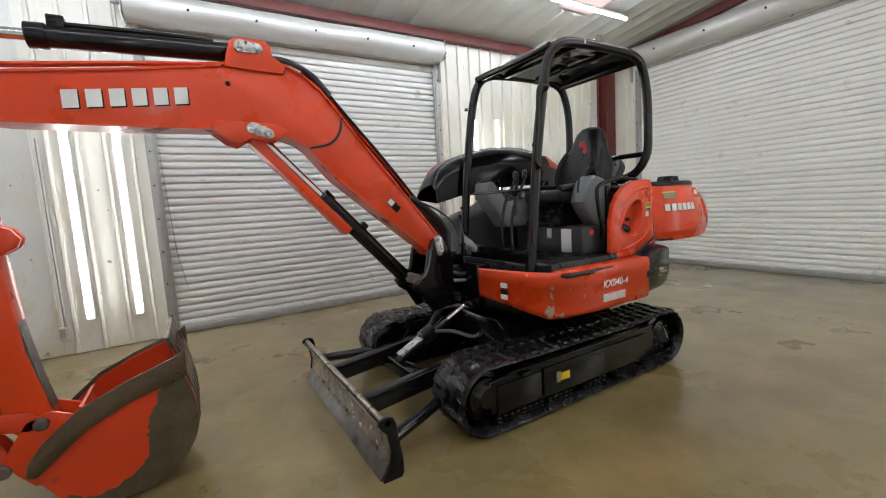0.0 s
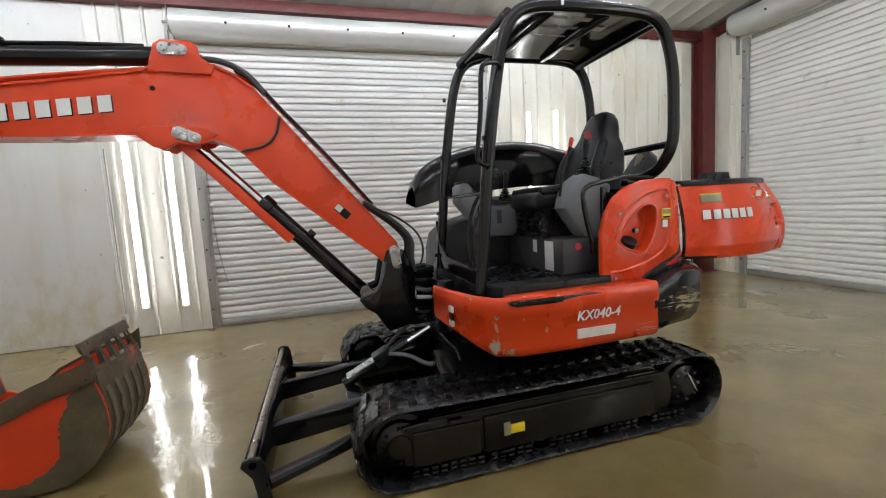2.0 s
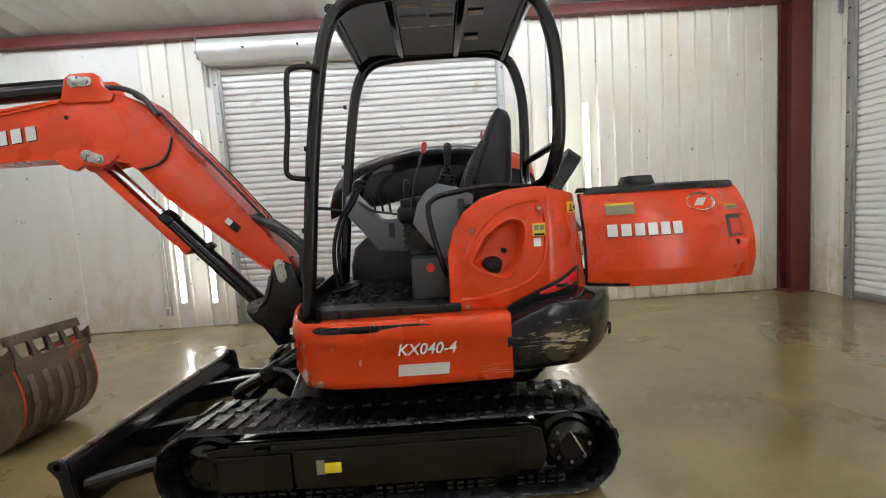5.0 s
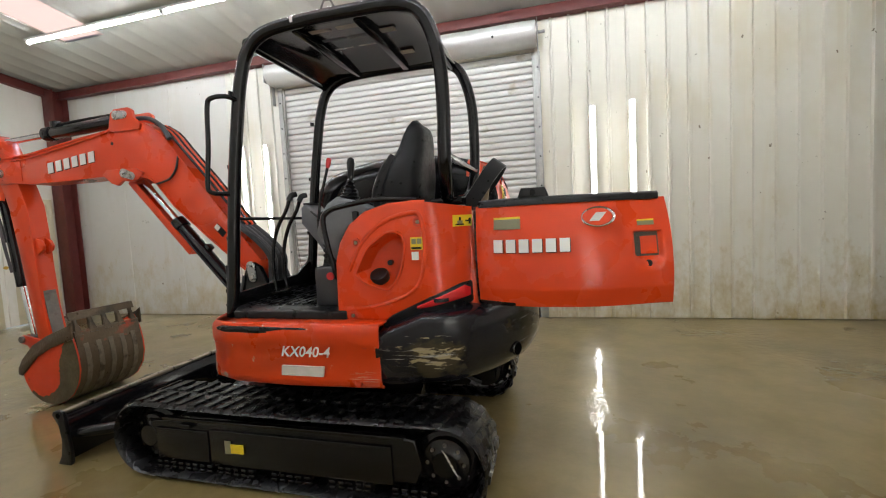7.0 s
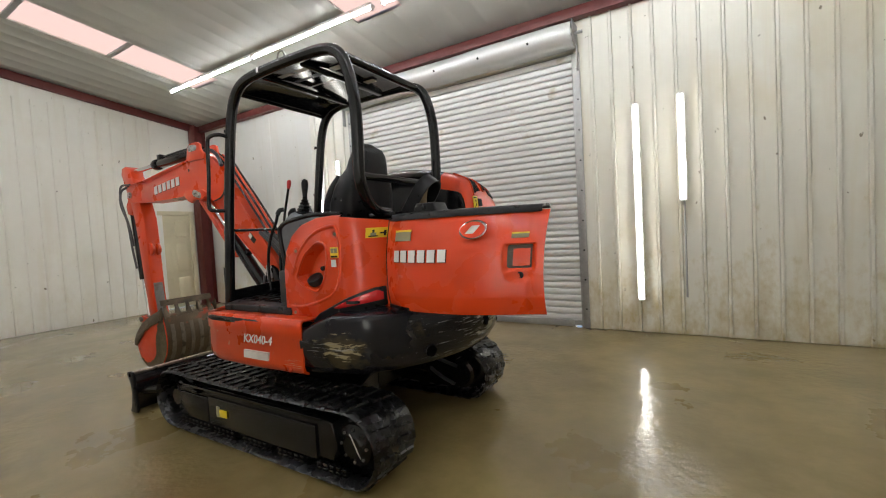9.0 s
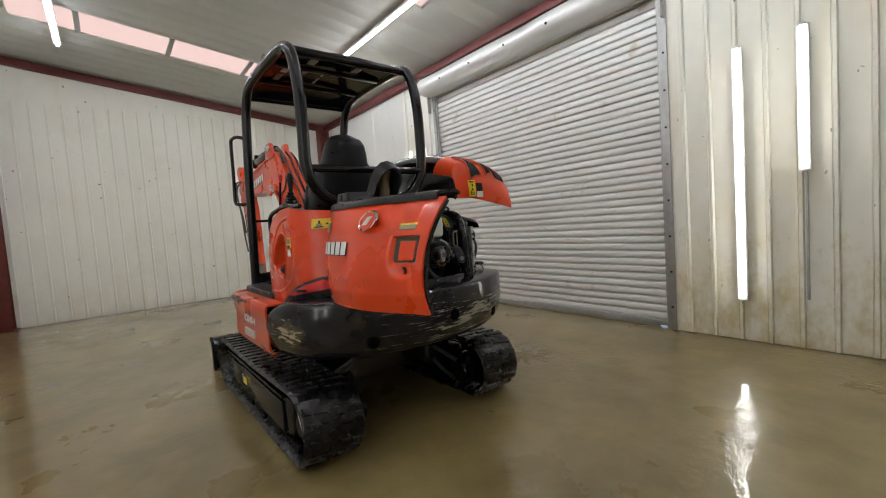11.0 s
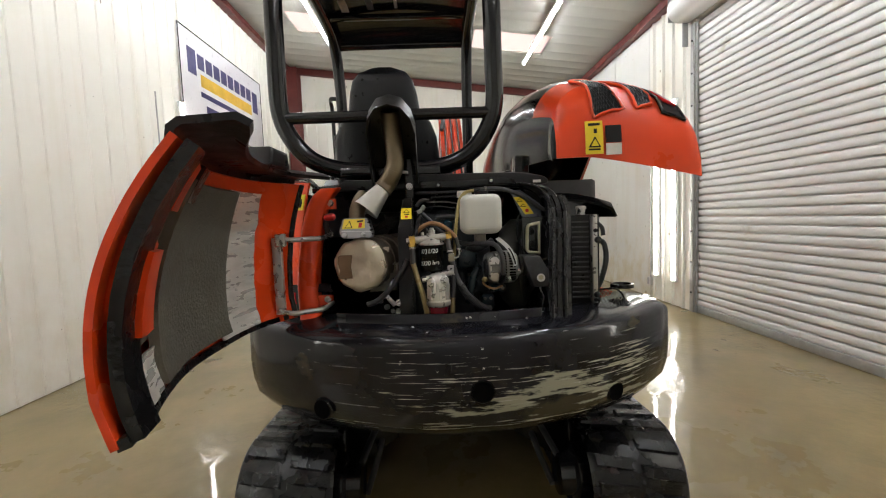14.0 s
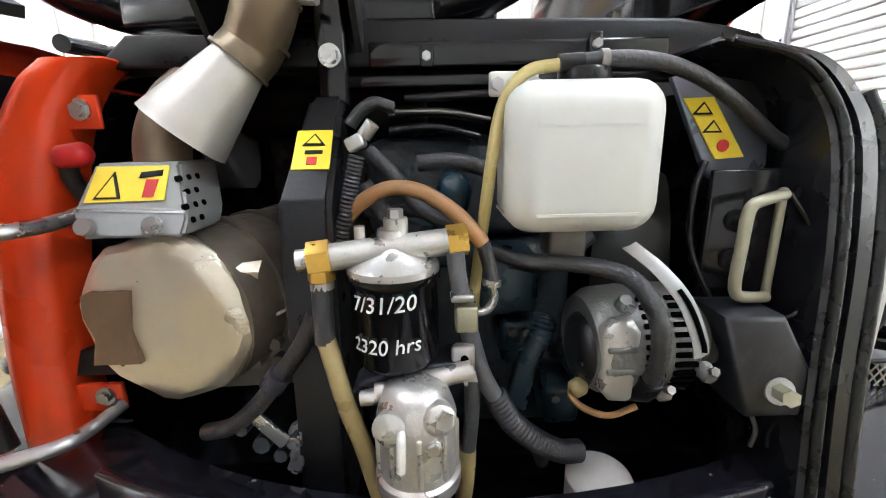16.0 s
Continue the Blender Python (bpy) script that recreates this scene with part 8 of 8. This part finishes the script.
# engine block and the dark things behind
bm = B()
box(bm, (2.95, 2.56, 0.92), (3.28, 2.86, 1.20), 0.02)
box(bm, (2.97, 2.58, 1.20), (3.26, 2.83, 1.34), 0.025)
eng = part("engine_block", bm, ENGINE, EX, "dark oily diesel engine block")
part("blue_cap", lathe(B(), (3.34, 2.694, 1.262), (0.3, 0.1, 1), [(0, 0.02), (0.02, 0.021), (0.034, 0.017), (0.040, 0.006)], 20), mat("teal_enamel", (0.008, 0.036, 0.055), 0.2, coat=0.5), EX)
for k, pts in enumerate(([(3.37, 2.605, 1.325), (3.38, 2.633, 1.298), (3.38, 2.656, 1.267), (3.38, 2.691, 1.246), (3.37, 2.72, 1.24)], [(3.34, 2.655, 1.310), (3.34, 2.694, 1.312), (3.34, 2.734, 1.302), (3.33, 2.76, 1.29)],
                         [(3.37, 2.596, 1.291), (3.37, 2.61, 1.27), (3.37, 2.625, 1.25), (3.36, 2.65, 1.235)], [(3.36, 2.598, 1.262), (3.365, 2.62, 1.258), (3.36, 2.65, 1.26), (3.35, 2.68, 1.25)],
                         [(3.43, 2.552, 1.169), (3.43, 2.535, 1.136), (3.425, 2.509, 1.101), (3.42, 2.474, 1.058), (3.41, 2.438, 1.027), (3.40, 2.402, 1.013)], [(3.36, 2.76, 1.20), (3.35, 2.80, 1.19), (3.34, 2.83, 1.20), (3.33, 2.86, 1.22)],
                         [(3.40, 2.78, 1.0), (3.39, 2.79, 0.97), (3.38, 2.80, 0.94)])):
    part("engine_hose", tube(B(), pts, 0.0085 + 0.0012 * (k % 3), 10), HOSE, eng)
part("hose_clip", lathe(B(), (3.423, 2.494, 1.083), (0.1, 0.6, 0.8), [(0, 0.010), (0.0, 0.013), (0.022, 0.013), (0.022, 0.010)], 16), GUARD, eng)
TEAL = mat("teal_black_enamel", (0.014, 0.030, 0.040), 0.3, vary=0.4, scale=14, spec=0.45)
for y0, y1, z0, z1, x1 in ((2.725, 2.80, 1.12, 1.20, 3.34), (2.755, 2.80, 1.045, 1.11, 3.33), (2.60, 2.70, 1.18, 1.235, 3.33), (2.81, 2.86, 0.96, 1.02, 3.34), (2.84, 2.90, 1.03, 1.06, 3.37)):
    blk = part("engine_casting", box(B(), (3.24, y0, z0), (x1, y1, z1), 0.012, 3), TEAL, eng)
    for k in range(2):
        part("bolt", cyl(B(), (x1 - 0.002, y0 + 0.014 + k * (y1 - y0 - 0.028), z1 - 0.014), (x1 + 0.008, y0 + 0.014 + k * (y1 - y0 - 0.028), z1 - 0.014), 0.006, seg=6), STEEL, blk)
part("sheathed_hose", tube(B(), [(3.37, 2.80, 1.135), (3.38, 2.793, 1.118), (3.385, 2.778, 1.087), (3.385, 2.767, 1.046), (3.38, 2.760, 1.000)], 0.0125, 14, 10, 0.0016), TEAL, eng, "blue-black sheathed hose")
part("oil_filter", lathe(B(), (3.40, 2.862, 0.87), (0.1, 0, 1), [(0, 0.037), (0.07, 0.039), (0.078, 0.030), (0.080, 0.008)], 26), DIRTYWHITE, EX)
for y0, z0, y1, z1 in ((2.62, 1.366, 2.74, 1.359), (2.62, 1.348, 2.73, 1.339), (2.64, 1.385, 2.90, 1.385)):
    part("bay_ridge", tube(B(), [(3.285, y0, z0), (3.29, (y0 + y1) / 2, z0 + 0.003), (3.285, y1, z1)], 0.006, 8), BLACK, eng)
part("steel_pipe", tube(B(), [(3.32, 2.63, 1.368), (3.322, 2.69, 1.366), (3.32, 2.74, 1.358)], 0.0022, 8), STEEL, eng)
br = part("pipe_bracket", obox(B(), pose(3.42, 2.484, 1.030, -50, 0, 0), (0.006, 0.052, 0.016), 0.002), ZINC, EX)
for y, z in ((2.513, 1.017), (2.511, 0.986)):
    part("bolt", cyl(B(), (3.405, y, z), (3.43, y, z), 0.0085, seg=8), ZINC, br)
    part("washer", cyl(B(), (3.405, y, z), (3.412, y, z), 0.012, seg=14), ZINC, br)
for y, z, r in ((2.47, 1.0, 0.010), (2.49, 0.985, 0.008), (2.45, 1.02, 0.007)):
    part("terminal", cyl(B(), (3.39, y, z), (3.415, y, z + 0.004), r, seg=8), ENGINE, br)
part("red_grip", lathe(B(), (3.335, 2.290, 1.329), (0, -1, -0.1), [(0, 0.006), (0.008, 0.014), (0.034, 0.013), (0.042, 0.006)], 14), REDKNOB, EX)
part("red_grip_stem", tube(B(), [(3.33, 2.258, 1.325), (3.32, 2.250, 1.30), (3.30, 2.255, 1.26)], 0.010, 10), HOSE, EX)
tb = part("top_bar", prism(B(), [(2.272, 1.425), (2.317, 1.462), (2.545, 1.459), (2.577, 1.474), (2.846, 1.472), (2.965, 1.470), (3.025, 1.461), (3.066, 1.452), (3.083, 1.440), (3.082, 1.424), (2.986, 1.411), (2.849, 1.418), (2.573, 1.422)], 3.22, 3.285, plane="yz", bev=0.005), BLACK_MATT, EX)
part("bar_ledge", box(B(), (3.27, 2.60, 1.419), (3.292, 2.955, 1.448), 0.003), BLACK, tb)
part("white_tag", box(B(), (3.286, 3.025, 1.428), (3.288, 3.055, 1.438), 0.001), DIRTYWHITE, tb)
for y, z in ((2.668, 1.430), (2.866, 1.440)):
    cl = part("bar_clip", box(B(), (3.292, y - 0.008, z - 0.012), (3.297, y + 0.008, z + 0.014), 0.002), BLACK, tb)
    part("bolt", cyl(B(), (3.297, y, z), (3.304, y, z), 0.0055, seg=6), ZINC, tb)
part("bolt", cyl(B(), (3.32, 2.562, 1.428), (3.332, 2.562, 1.428), 0.0095, seg=6), ZINC, tb)
part("washer", cyl(B(), (3.318, 2.562, 1.428), (3.324, 2.562, 1.428), 0.0125, seg=16), ZINC, tb)
part("bar_plate", box(B(), (3.28, 2.575, 1.398), (3.290, 2.99, 1.411), 0.002), BLACK, tb)

# ---- canopy ----
CY0, CY1 = 2.08, 2.895


def canopy_side(y, s):
    """One side hoop: front post, roof rail, rear post that bends in at its foot."""
    bm = B()
    tube(bm, [(1.925, y, 0.90), (1.965, y, 1.25), (2.01, y, 1.65), (2.065, y, 2.0), (2.11, y, 2.22), (2.17, y, 2.36), (2.28, y, 2.435), (2.5, y, 2.458), (2.8, y, 2.46), (3.02, y, 2.45), (3.14, y, 2.40), (3.20, y, 2.29), (3.235, y, 2.12),
              (3.24, y, 1.90), (3.235, y, 1.74), (3.225, y + s * 0.03, 1.64), (3.21, y + s * 0.10, 1.555), (3.19, y + s * 0.20, 1.515), (3.17, y + s * 0.32, 1.505)], 0.034, 14, 4)
    return part("canopy_hoop", bm, BLACK, EX, "black tubular canopy hoop", 60)


hoop = canopy_side(CY0, 1)
hoop_f = canopy_side(CY1, -1)
part("crossbar", cyl(B(), (3.238, CY0, 1.705), (3.238, CY1, 1.705), 0.022, seg=14), BLACK, EX)
part("foot_plate", box(B(), (3.08, 2.30, 1.475), (3.26, 2.68, 1.51), 0.006), BLACK, EX)
part("crossbar", cyl(B(), (2.16, CY0, 2.40), (2.16, CY1, 2.40), 0.026, seg=14), BLACK, EX)
part("crossbar", cyl(B(), (3.12, CY0, 2.41), (3.12, CY1, 2.41), 0.026, seg=14), BLACK, EX)
part("grab_bar", cyl(B(), (1.985, CY0, 1.46), (1.985, CY1, 1.46), 0.010, seg=10), BLACK, EX)
rows = []
for i in range(13):
    x = 2.15 + 0.98 * i / 12
    rows.append([(x, CY0 + 0.03 + (CY1 - CY0 - 0.06) * k / 8, 2.452 + 0.022 * math.sin(math.pi * k / 8) - 0.075 * max(0, (2.30 - x) / 0.15) ** 2 - 0.04 * max(0, (x - 3.0) / 0.14) ** 2) for k in range(9)])
roof = part("canopy_roof", sheet(B(), rows, 0.006), BLACK, EX, "black sheet steel canopy roof", 60)
for x in (2.44, 2.80):
    part("roof_rib", box(B(), (x - 0.020, CY0 + 0.035, 2.425), (x + 0.020, CY1 - 0.035, 2.4515), 0.005), BLACK, roof)
# tan and grey strips that paint in pale reflections under the canopy roof
REFLECT_TAN = mat("tan_reflection_strip", (0.30, 0.25, 0.20), 0.4, vary=0.5, scale=9, dirt=(0.05, 0.04, 0.035), dirt_amount=0.4, dirt_scale=12)
for k in range(5):
    y = CY0 + 0.11 + 0.135 * k
    z = 2.446 + 0.022 * math.sin(math.pi * (y - CY0 - 0.03) / (CY1 - CY0 - 0.06))
    for x0, x1, w in ((2.475, 2.60 + 0.02 * (k % 2), 0.040), (2.635, 2.765, 0.046)):
        part("roof_pad", box(B(), (x0, y, z), (x1, y + w, z + 0.0045), 0.001), REFLECT_TAN if k % 2 == 0 else DARKGREY, roof)
for y in (2.30, 2.62):
    part("roof_pad", box(B(), (2.845, y, 2.452), (2.93, y + 0.05, 2.4565), 0.001), REFLECT_TAN, roof)
part("front_edge", tube(B(), [(2.155, CY0 + 0.03, 2.382), (2.155, (CY0 + CY1) / 2, 2.404), (2.155, CY1 - 0.03, 2.382)], 0.008, 8), STEEL, roof)
part("roof_eye", tube(B(), [(2.62, CY0, 2.49), (2.64, CY0, 2.53), (2.66, CY0, 2.535), (2.68, CY0, 2.53), (2.70, CY0, 2.49)], 0.005, 8), STEEL, roof)
part("roof_sticker", box(B(), (2.46, CY0 - 0.036, 2.445), (2.475, CY0 - 0.030, 2.475)), WHITE, roof)
part("grab_handle", tube(B(), [(2.09, CY0 - 0.02, 2.10), (2.06, 2.01, 2.112), (1.985, 1.99, 2.105), (1.955, 1.99, 2.06), (1.94, 1.99, 1.85), (1.915, 1.99, 1.66), (1.928, 1.99, 1.612), (1.97, 2.01, 1.60), (2.0, CY0 - 0.02, 1.60)], 0.013, 10, 6), BLACK, hoop)
for z in (1.75, 1.35, 2.15, 1.05):
    x = 1.925 + (z - 0.9) * 0.118
    part("clip", box(B(), (x - 0.045, CY0 - 0.012, z - 0.012), (x - 0.03, CY0 + 0.012, z + 0.012), 0.003), BLACK, hoop)
    part("clip", box(B(), (x - 0.05, CY1 - 0.012, z - 0.012), (x - 0.03, CY1 + 0.012, z + 0.012), 0.003), BLACK, hoop_f)
bm = B()
prism(bm, [(2.05, 0.90), (2.93, 0.90), (2.93, 1.30), (2.86, 1.14), (2.70, 1.06), (2.12, 1.03), (2.05, 1.2)], 1.925, 1.945, plane="yz", bev=0.004)
part("front_panel", bm, BLACK, EX, "black lower front panel")

# ---- seat and controls ----
part("seat_box", box(B(), (2.46, 2.10, 0.955), (2.73, 2.82, 1.17), 0.012), DARKGREY, EX)
part("paper_notice", box(B(), (2.454, 2.20, 0.97), (2.4585, 2.30, 1.15), 0.001), WHITE, EX)
part("paper_notice", box(B(), (2.454, 2.40, 1.07), (2.4585, 2.45, 1.15), 0.001), WHITE, EX)
part("red_sticker", cyl(B(), (2.56, 2.0985, 1.12), (2.56, 2.094, 1.12), 0.022, seg=18), REDKNOB, EX)
prof = [(2.415 + (0.0 if k % 2 else 0.016), 1.172 + k * 0.0155) for k in range(12)]
part("seat_bellows", prism(B(), prof + [(2.78, 1.345), (2.78, 1.172)], 2.28, 2.62), RUBBER, EX, "black pleated seat bellows")
seat = part("seat_cushion", box(B(), (2.39, 2.24, 1.345), (2.90, 2.66, 1.455), 0.045, 4), SEATCLOTH, EX, "dark vinyl suspension seat", 60)
bm = B()
secs = []
for t, cx, w, th in ((0.0, 2.875, 0.22, 0.10), (0.12, 2.895, 0.232, 0.12), (0.3, 2.92, 0.235, 0.118), (0.48, 2.945, 0.225, 0.10), (0.6, 2.962, 0.20, 0.088), (0.7, 2.977, 0.155, 0.078), (0.82, 2.992, 0.145, 0.066), (0.92, 3.005, 0.13, 0.052), (0.985, 3.014, 0.10, 0.034), (1.0, 3.016, 0.06, 0.02)):
    cz = 1.42 + 0.53 * t
    ring = []
    for k in range(20):
        a = 2 * math.pi * k / 20
        cc, ss = math.cos(a), math.sin(a)
        ring.append((cx + th * math.copysign(abs(cc) ** 0.6, cc), 2.45 + w * math.copysign(abs(ss) ** 0.5, ss), cz - 0.02 * cc))
    secs.append(ring + [ring[0]])
sheet(bm, secs)
bmesh.ops.holes_fill(bm, edges=bm.edges, sides=0)
bmesh.ops.remove_doubles(bm, verts=bm.verts, dist=0.0005)
part("seat_back", bm, SEATCLOTH, EX, "tall dark vinyl seat back with headrest", 60)
for k in range(4):
    z = 1.50 + 0.075 * k
    x = 2.875 + 0.17 * (z - 1.42) / 0.53 - 0.108 + 0.045 * max(0.0, z - 1.58) / 0.2
    part("seat_seam", tube(B(), [(x + 0.012, 2.32, z), (x, 2.38, z - 0.004), (x, 2.52, z - 0.004), (x + 0.012, 2.58, z)], 0.006, 8), BLACK_MATT, EX)

for sg in (-1, 1):
    part("seat_bolster", tube(B(), [(2.80, 2.45 + sg * 0.185, 1.46), (2.80, 2.45 + sg * 0.195, 1.56), (2.845, 2.45 + sg * 0.185, 1.67), (2.895, 2.45 + sg * 0.155, 1.75)], 0.034, 12), SEATCLOTH, EX)
    part("cushion_bolster", tube(B(), [(2.42, 2.45 + sg * 0.175, 1.452), (2.58, 2.45 + sg * 0.19, 1.468), (2.80, 2.45 + sg * 0.19, 1.462)], 0.030, 12), SEATCLOTH, EX)
part("seat_emblem", prism(B(), [(2.41, 1.800), (2.455, 1.795), (2.49, 1.815), (2.48, 1.845), (2.435, 1.852)], 2.893, 2.899, plane="yz"), REDKNOB, EX, "faded red emblem on the headrest")

# exhaust guard behind the seat: a leaning channel, open to the rear
ax = Vector((0.60, 0, 0.80))
nn = Vector((-0.80, 0, 0.60))
o0 = Vector((3.235, 0, 1.485))
outline = [(2.425, 0.0), (2.425, 0.20), (2.438, 0.255), (2.468, 0.295), (2.51, 0.308), (2.552, 0.295), (2.582, 0.255), (2.595, 0.20), (2.595, 0.0)]
bm = sheet(B(), [[o0 + ax * s + Vector((0, y, 0)) + nn * d for d in (-0.085, -0.04, 0.0)] for y, s in outline], 0.007)
vs = [bm.verts.new(o0 + ax * s + Vector((0, y, 0)) + nn * 0.002) for y, s in outline]
bm.faces.new(vs)
part("exhaust_guard", bm, BLACK_MATT, EX, "black exhaust deflector behind the seat")


def console(y0, y1, name_label):
    bm = B()
    prism(bm, [(2.485, 1.35), (2.515, 1.45), (2.56, 1.51), (2.62, 1.545), (2.72, 1.52), (2.80, 1.475), (2.79, 1.36), (2.74, 1.20), (2.69, 1.14), (2.61, 1.18), (2.54, 1.27)], y0, y1, bev=0.02)
    return part("armrest_console", bm, GREY, EX, name_label)


ca = console(2.10, 2.24, "grey plastic armrest console")
bm = B()
prism(bm, [(2.03, 1.42), (2.035, 1.53), (2.06, 1.55), (2.10, 1.545), (2.17, 1.47), (2.24, 1.385), (2.30, 1.375), (2.44, 1.39), (2.56, 1.455), (2.70, 1.46), (2.72, 1.30), (2.50, 1.26), (2.42, 1.165), (2.22, 1.175), (2.13, 1.30)], 2.66, 2.84, bev=0.018)
fcon = part("front_console", bm, GREY, EX, "grey moulded control console with a tilted display")
part("display", box(B(), (2.045, 2.68, 1.545), (2.10, 2.82, 1.562), 0.004), BLACK_MATT, fcon)
part("tray", box(B(), (2.295, 2.655, 1.262), (2.332, 2.6615, 1.352), 0.004), DARKGREY, fcon)
for k in range(3):
    part("small_lever", tube(B(), [(2.20 + 0.05 * k, 2.80, 1.42), (2.19 + 0.05 * k, 2.80, 1.50), (2.16 + 0.05 * k, 2.79, 1.56)], 0.008, 8), BLACK, fcon)
part("cable", tube(B(), [(2.12, 2.655, 1.50), (2.20, 2.65, 1.44), (2.28, 2.65, 1.42), (2.40, 2.655, 1.40)], 0.008, 8), HOSE, fcon)
for con, x0, y, z0, hh in ((ca, 2.665, 2.175, 1.525, 0.6), (fcon, 2.40, 2.75, 1.40, 0.75)):
    bm = B()
    for k in range(6):
        lathe(bm, (x0 + k * 0.002, y, z0 + k * 0.019), (0.1, 0, 1), [(0, 0.062 - 0.008 * k), (0.010, 0.052 - 0.008 * k), (0.019, 0.057 - 0.008 * k)], 18)
    part("joystick_boot", bm, RUBBER, con)
    bm = B()
    lathe(bm, (x0 + 0.012, y, z0 + 0.10), (0.08, 0, 1), [(0, 0.013), (0.03, 0.015), (0.07, 0.020), (0.10, 0.022), (0.122, 0.017), (0.13, 0.005)], 16)
    part("joystick", bm, BLACK_MATT, con)
part("safety_bar", tube(B(), [(2.64, 2.07, 1.08), (2.62, 2.05, 1.15), (2.585, 2.05, 1.29), (2.568, 2.05, 1.42), (2.60, 2.05, 1.465), (2.68, 2.05, 1.488), (2.88, 2.06, 1.512), (3.08, 2.08, 1.50)], 0.014, 12), BLACK, EX)
lv = part("blade_lever", tube(B(), [(2.48, 2.15, 1.42), (2.50, 2.15, 1.53), (2.535, 2.15, 1.64), (2.565, 2.15, 1.73)], 0.008, 10), BLACK, EX)
part("lever_knob", lathe(B(), (2.558, 2.15, 1.705), (0.25, 0, 1), [(0, 0.009), (0.015, 0.013), (0.045, 0.014), (0.055, 0.008)], 14), REDKNOB, lv)
for y in (2.36, 2.47):
    t = part("travel_lever", tube(B(), [(2.02, y, 0.97), (2.008, y, 1.12), (2.018, y, 1.264), (2.062, y, 1.397), (2.130, y, 1.50), (2.158, y, 1.565)], 0.0115, 10), BLACK, EX)
    part("lever_grip", tube(B(), [(2.155, y, 1.560), (2.168, y + 0.012, 1.592), (2.190, y + 0.035, 1.600)], 0.017, 12), BLACK_MATT, t)
    part("pedal", prism(B(), [(1.985, 0.972), (2.12, 1.000), (2.125, 1.015), (1.985, 0.990)], y - 0.04, y + 0.03, bev=0.004), BLACK, t)
# ---- sign on the south wall ----
sign = thing("wall_sign", (-1.96, YS + 0.03, 3.33), "large white printed business sign with navy and yellow blocks", "sign")
yS = YS + 0.045
part("sign_board", box(B(), (-3.24, YS + 0.03, 2.69), (-0.70, yS, 3.95), 0.003), SIGNW, sign)


def sign_bar(x0, x1, z0, z1, ma):
    part("print_block", box(B(), (-x1, yS + 0.0005, z0), (-x0, yS + 0.003, z1)), ma, sign)


for a, b_, c_, d_ in ((-3.24, -0.70, 2.69, 2.705), (-3.24, -0.70, 3.935, 3.95), (-3.24, -3.225, 2.705, 3.935), (-0.715, -0.70, 2.705, 3.935)):
    part("sign_edge", box(B(), (a, yS, c_), (b_, yS + 0.006, d_)), INK, sign)
sign_bar(0.88, 1.08, 3.38, 3.72, NAVY)
for k in range(8):
    sign_bar(1.12 + k * 0.215, 1.29 + k * 0.215, 3.50, 3.70, NAVY)
sign_bar(2.86, 3.06, 3.34, 3.70, NAVY)
sign_bar(1.18, 2.80, 3.27, 3.44, GOLD)
sign_bar(1.16, 2.84, 3.13, 3.20, NAVY)
for a, b_ in ((1.28, 1.62), (1.70, 2.04), (2.12, 2.58)):
    sign_bar(a, b_, 2.90, 3.03, NAVY)

# conduit, cut lines and a split in the south wall sheet
yw = YS + 0.003
part("conduit", cyl(B(), (-0.57, YS + 0.05, 0.43), (-0.60, YS + 0.05, 1.66), 0.011, seg=10), GALV, wall_s)
part("conduit", cyl(B(), (4.74, YN - 0.05, 0.45), (4.74, YN - 0.05, 1.56), 0.011, seg=10), GALV, wall_n)
part("conduit", cyl(B(), (-0.15, YS + 0.05, 0.34), (-0.15, YS + 0.05, 2.9), 0.008, seg=10), GALV, wall_s)
socket = part("socket_box", box(B(), (-1.324, YN - 0.062, 0.190), (-1.248, YN - 0.016, 0.318), 0.006), DIRTYWHITE, wall_n, "grubby white surface socket box")
part("socket_plate", box(B(), (-1.312, YN - 0.066, 0.204), (-1.260, YN - 0.0615, 0.304), 0.002), GALV, socket)
part("conduit", cyl(B(), (-1.262, YN - 0.040, 0.316), (-1.262, YN - 0.040, 2.30), 0.011, seg=10), GALV, wall_n)
part("sheet_split", prism(B(), [(-1.85, 0.02), (-1.70, 0.02), (-1.735, 0.14), (-1.715, 0.36), (-1.75, 0.58), (-1.80, 0.59), (-1.82, 0.30), (-1.78, 0.14)], yw + 0.012, yw + 0.016), INK, wall_s)
part("sheet_split", prism(B(), [(-1.78, 0.575), (-0.79, 0.575), (-0.79, 0.583), (-1.78, 0.585)], yw + 0.012, yw + 0.016), INK, wall_s)
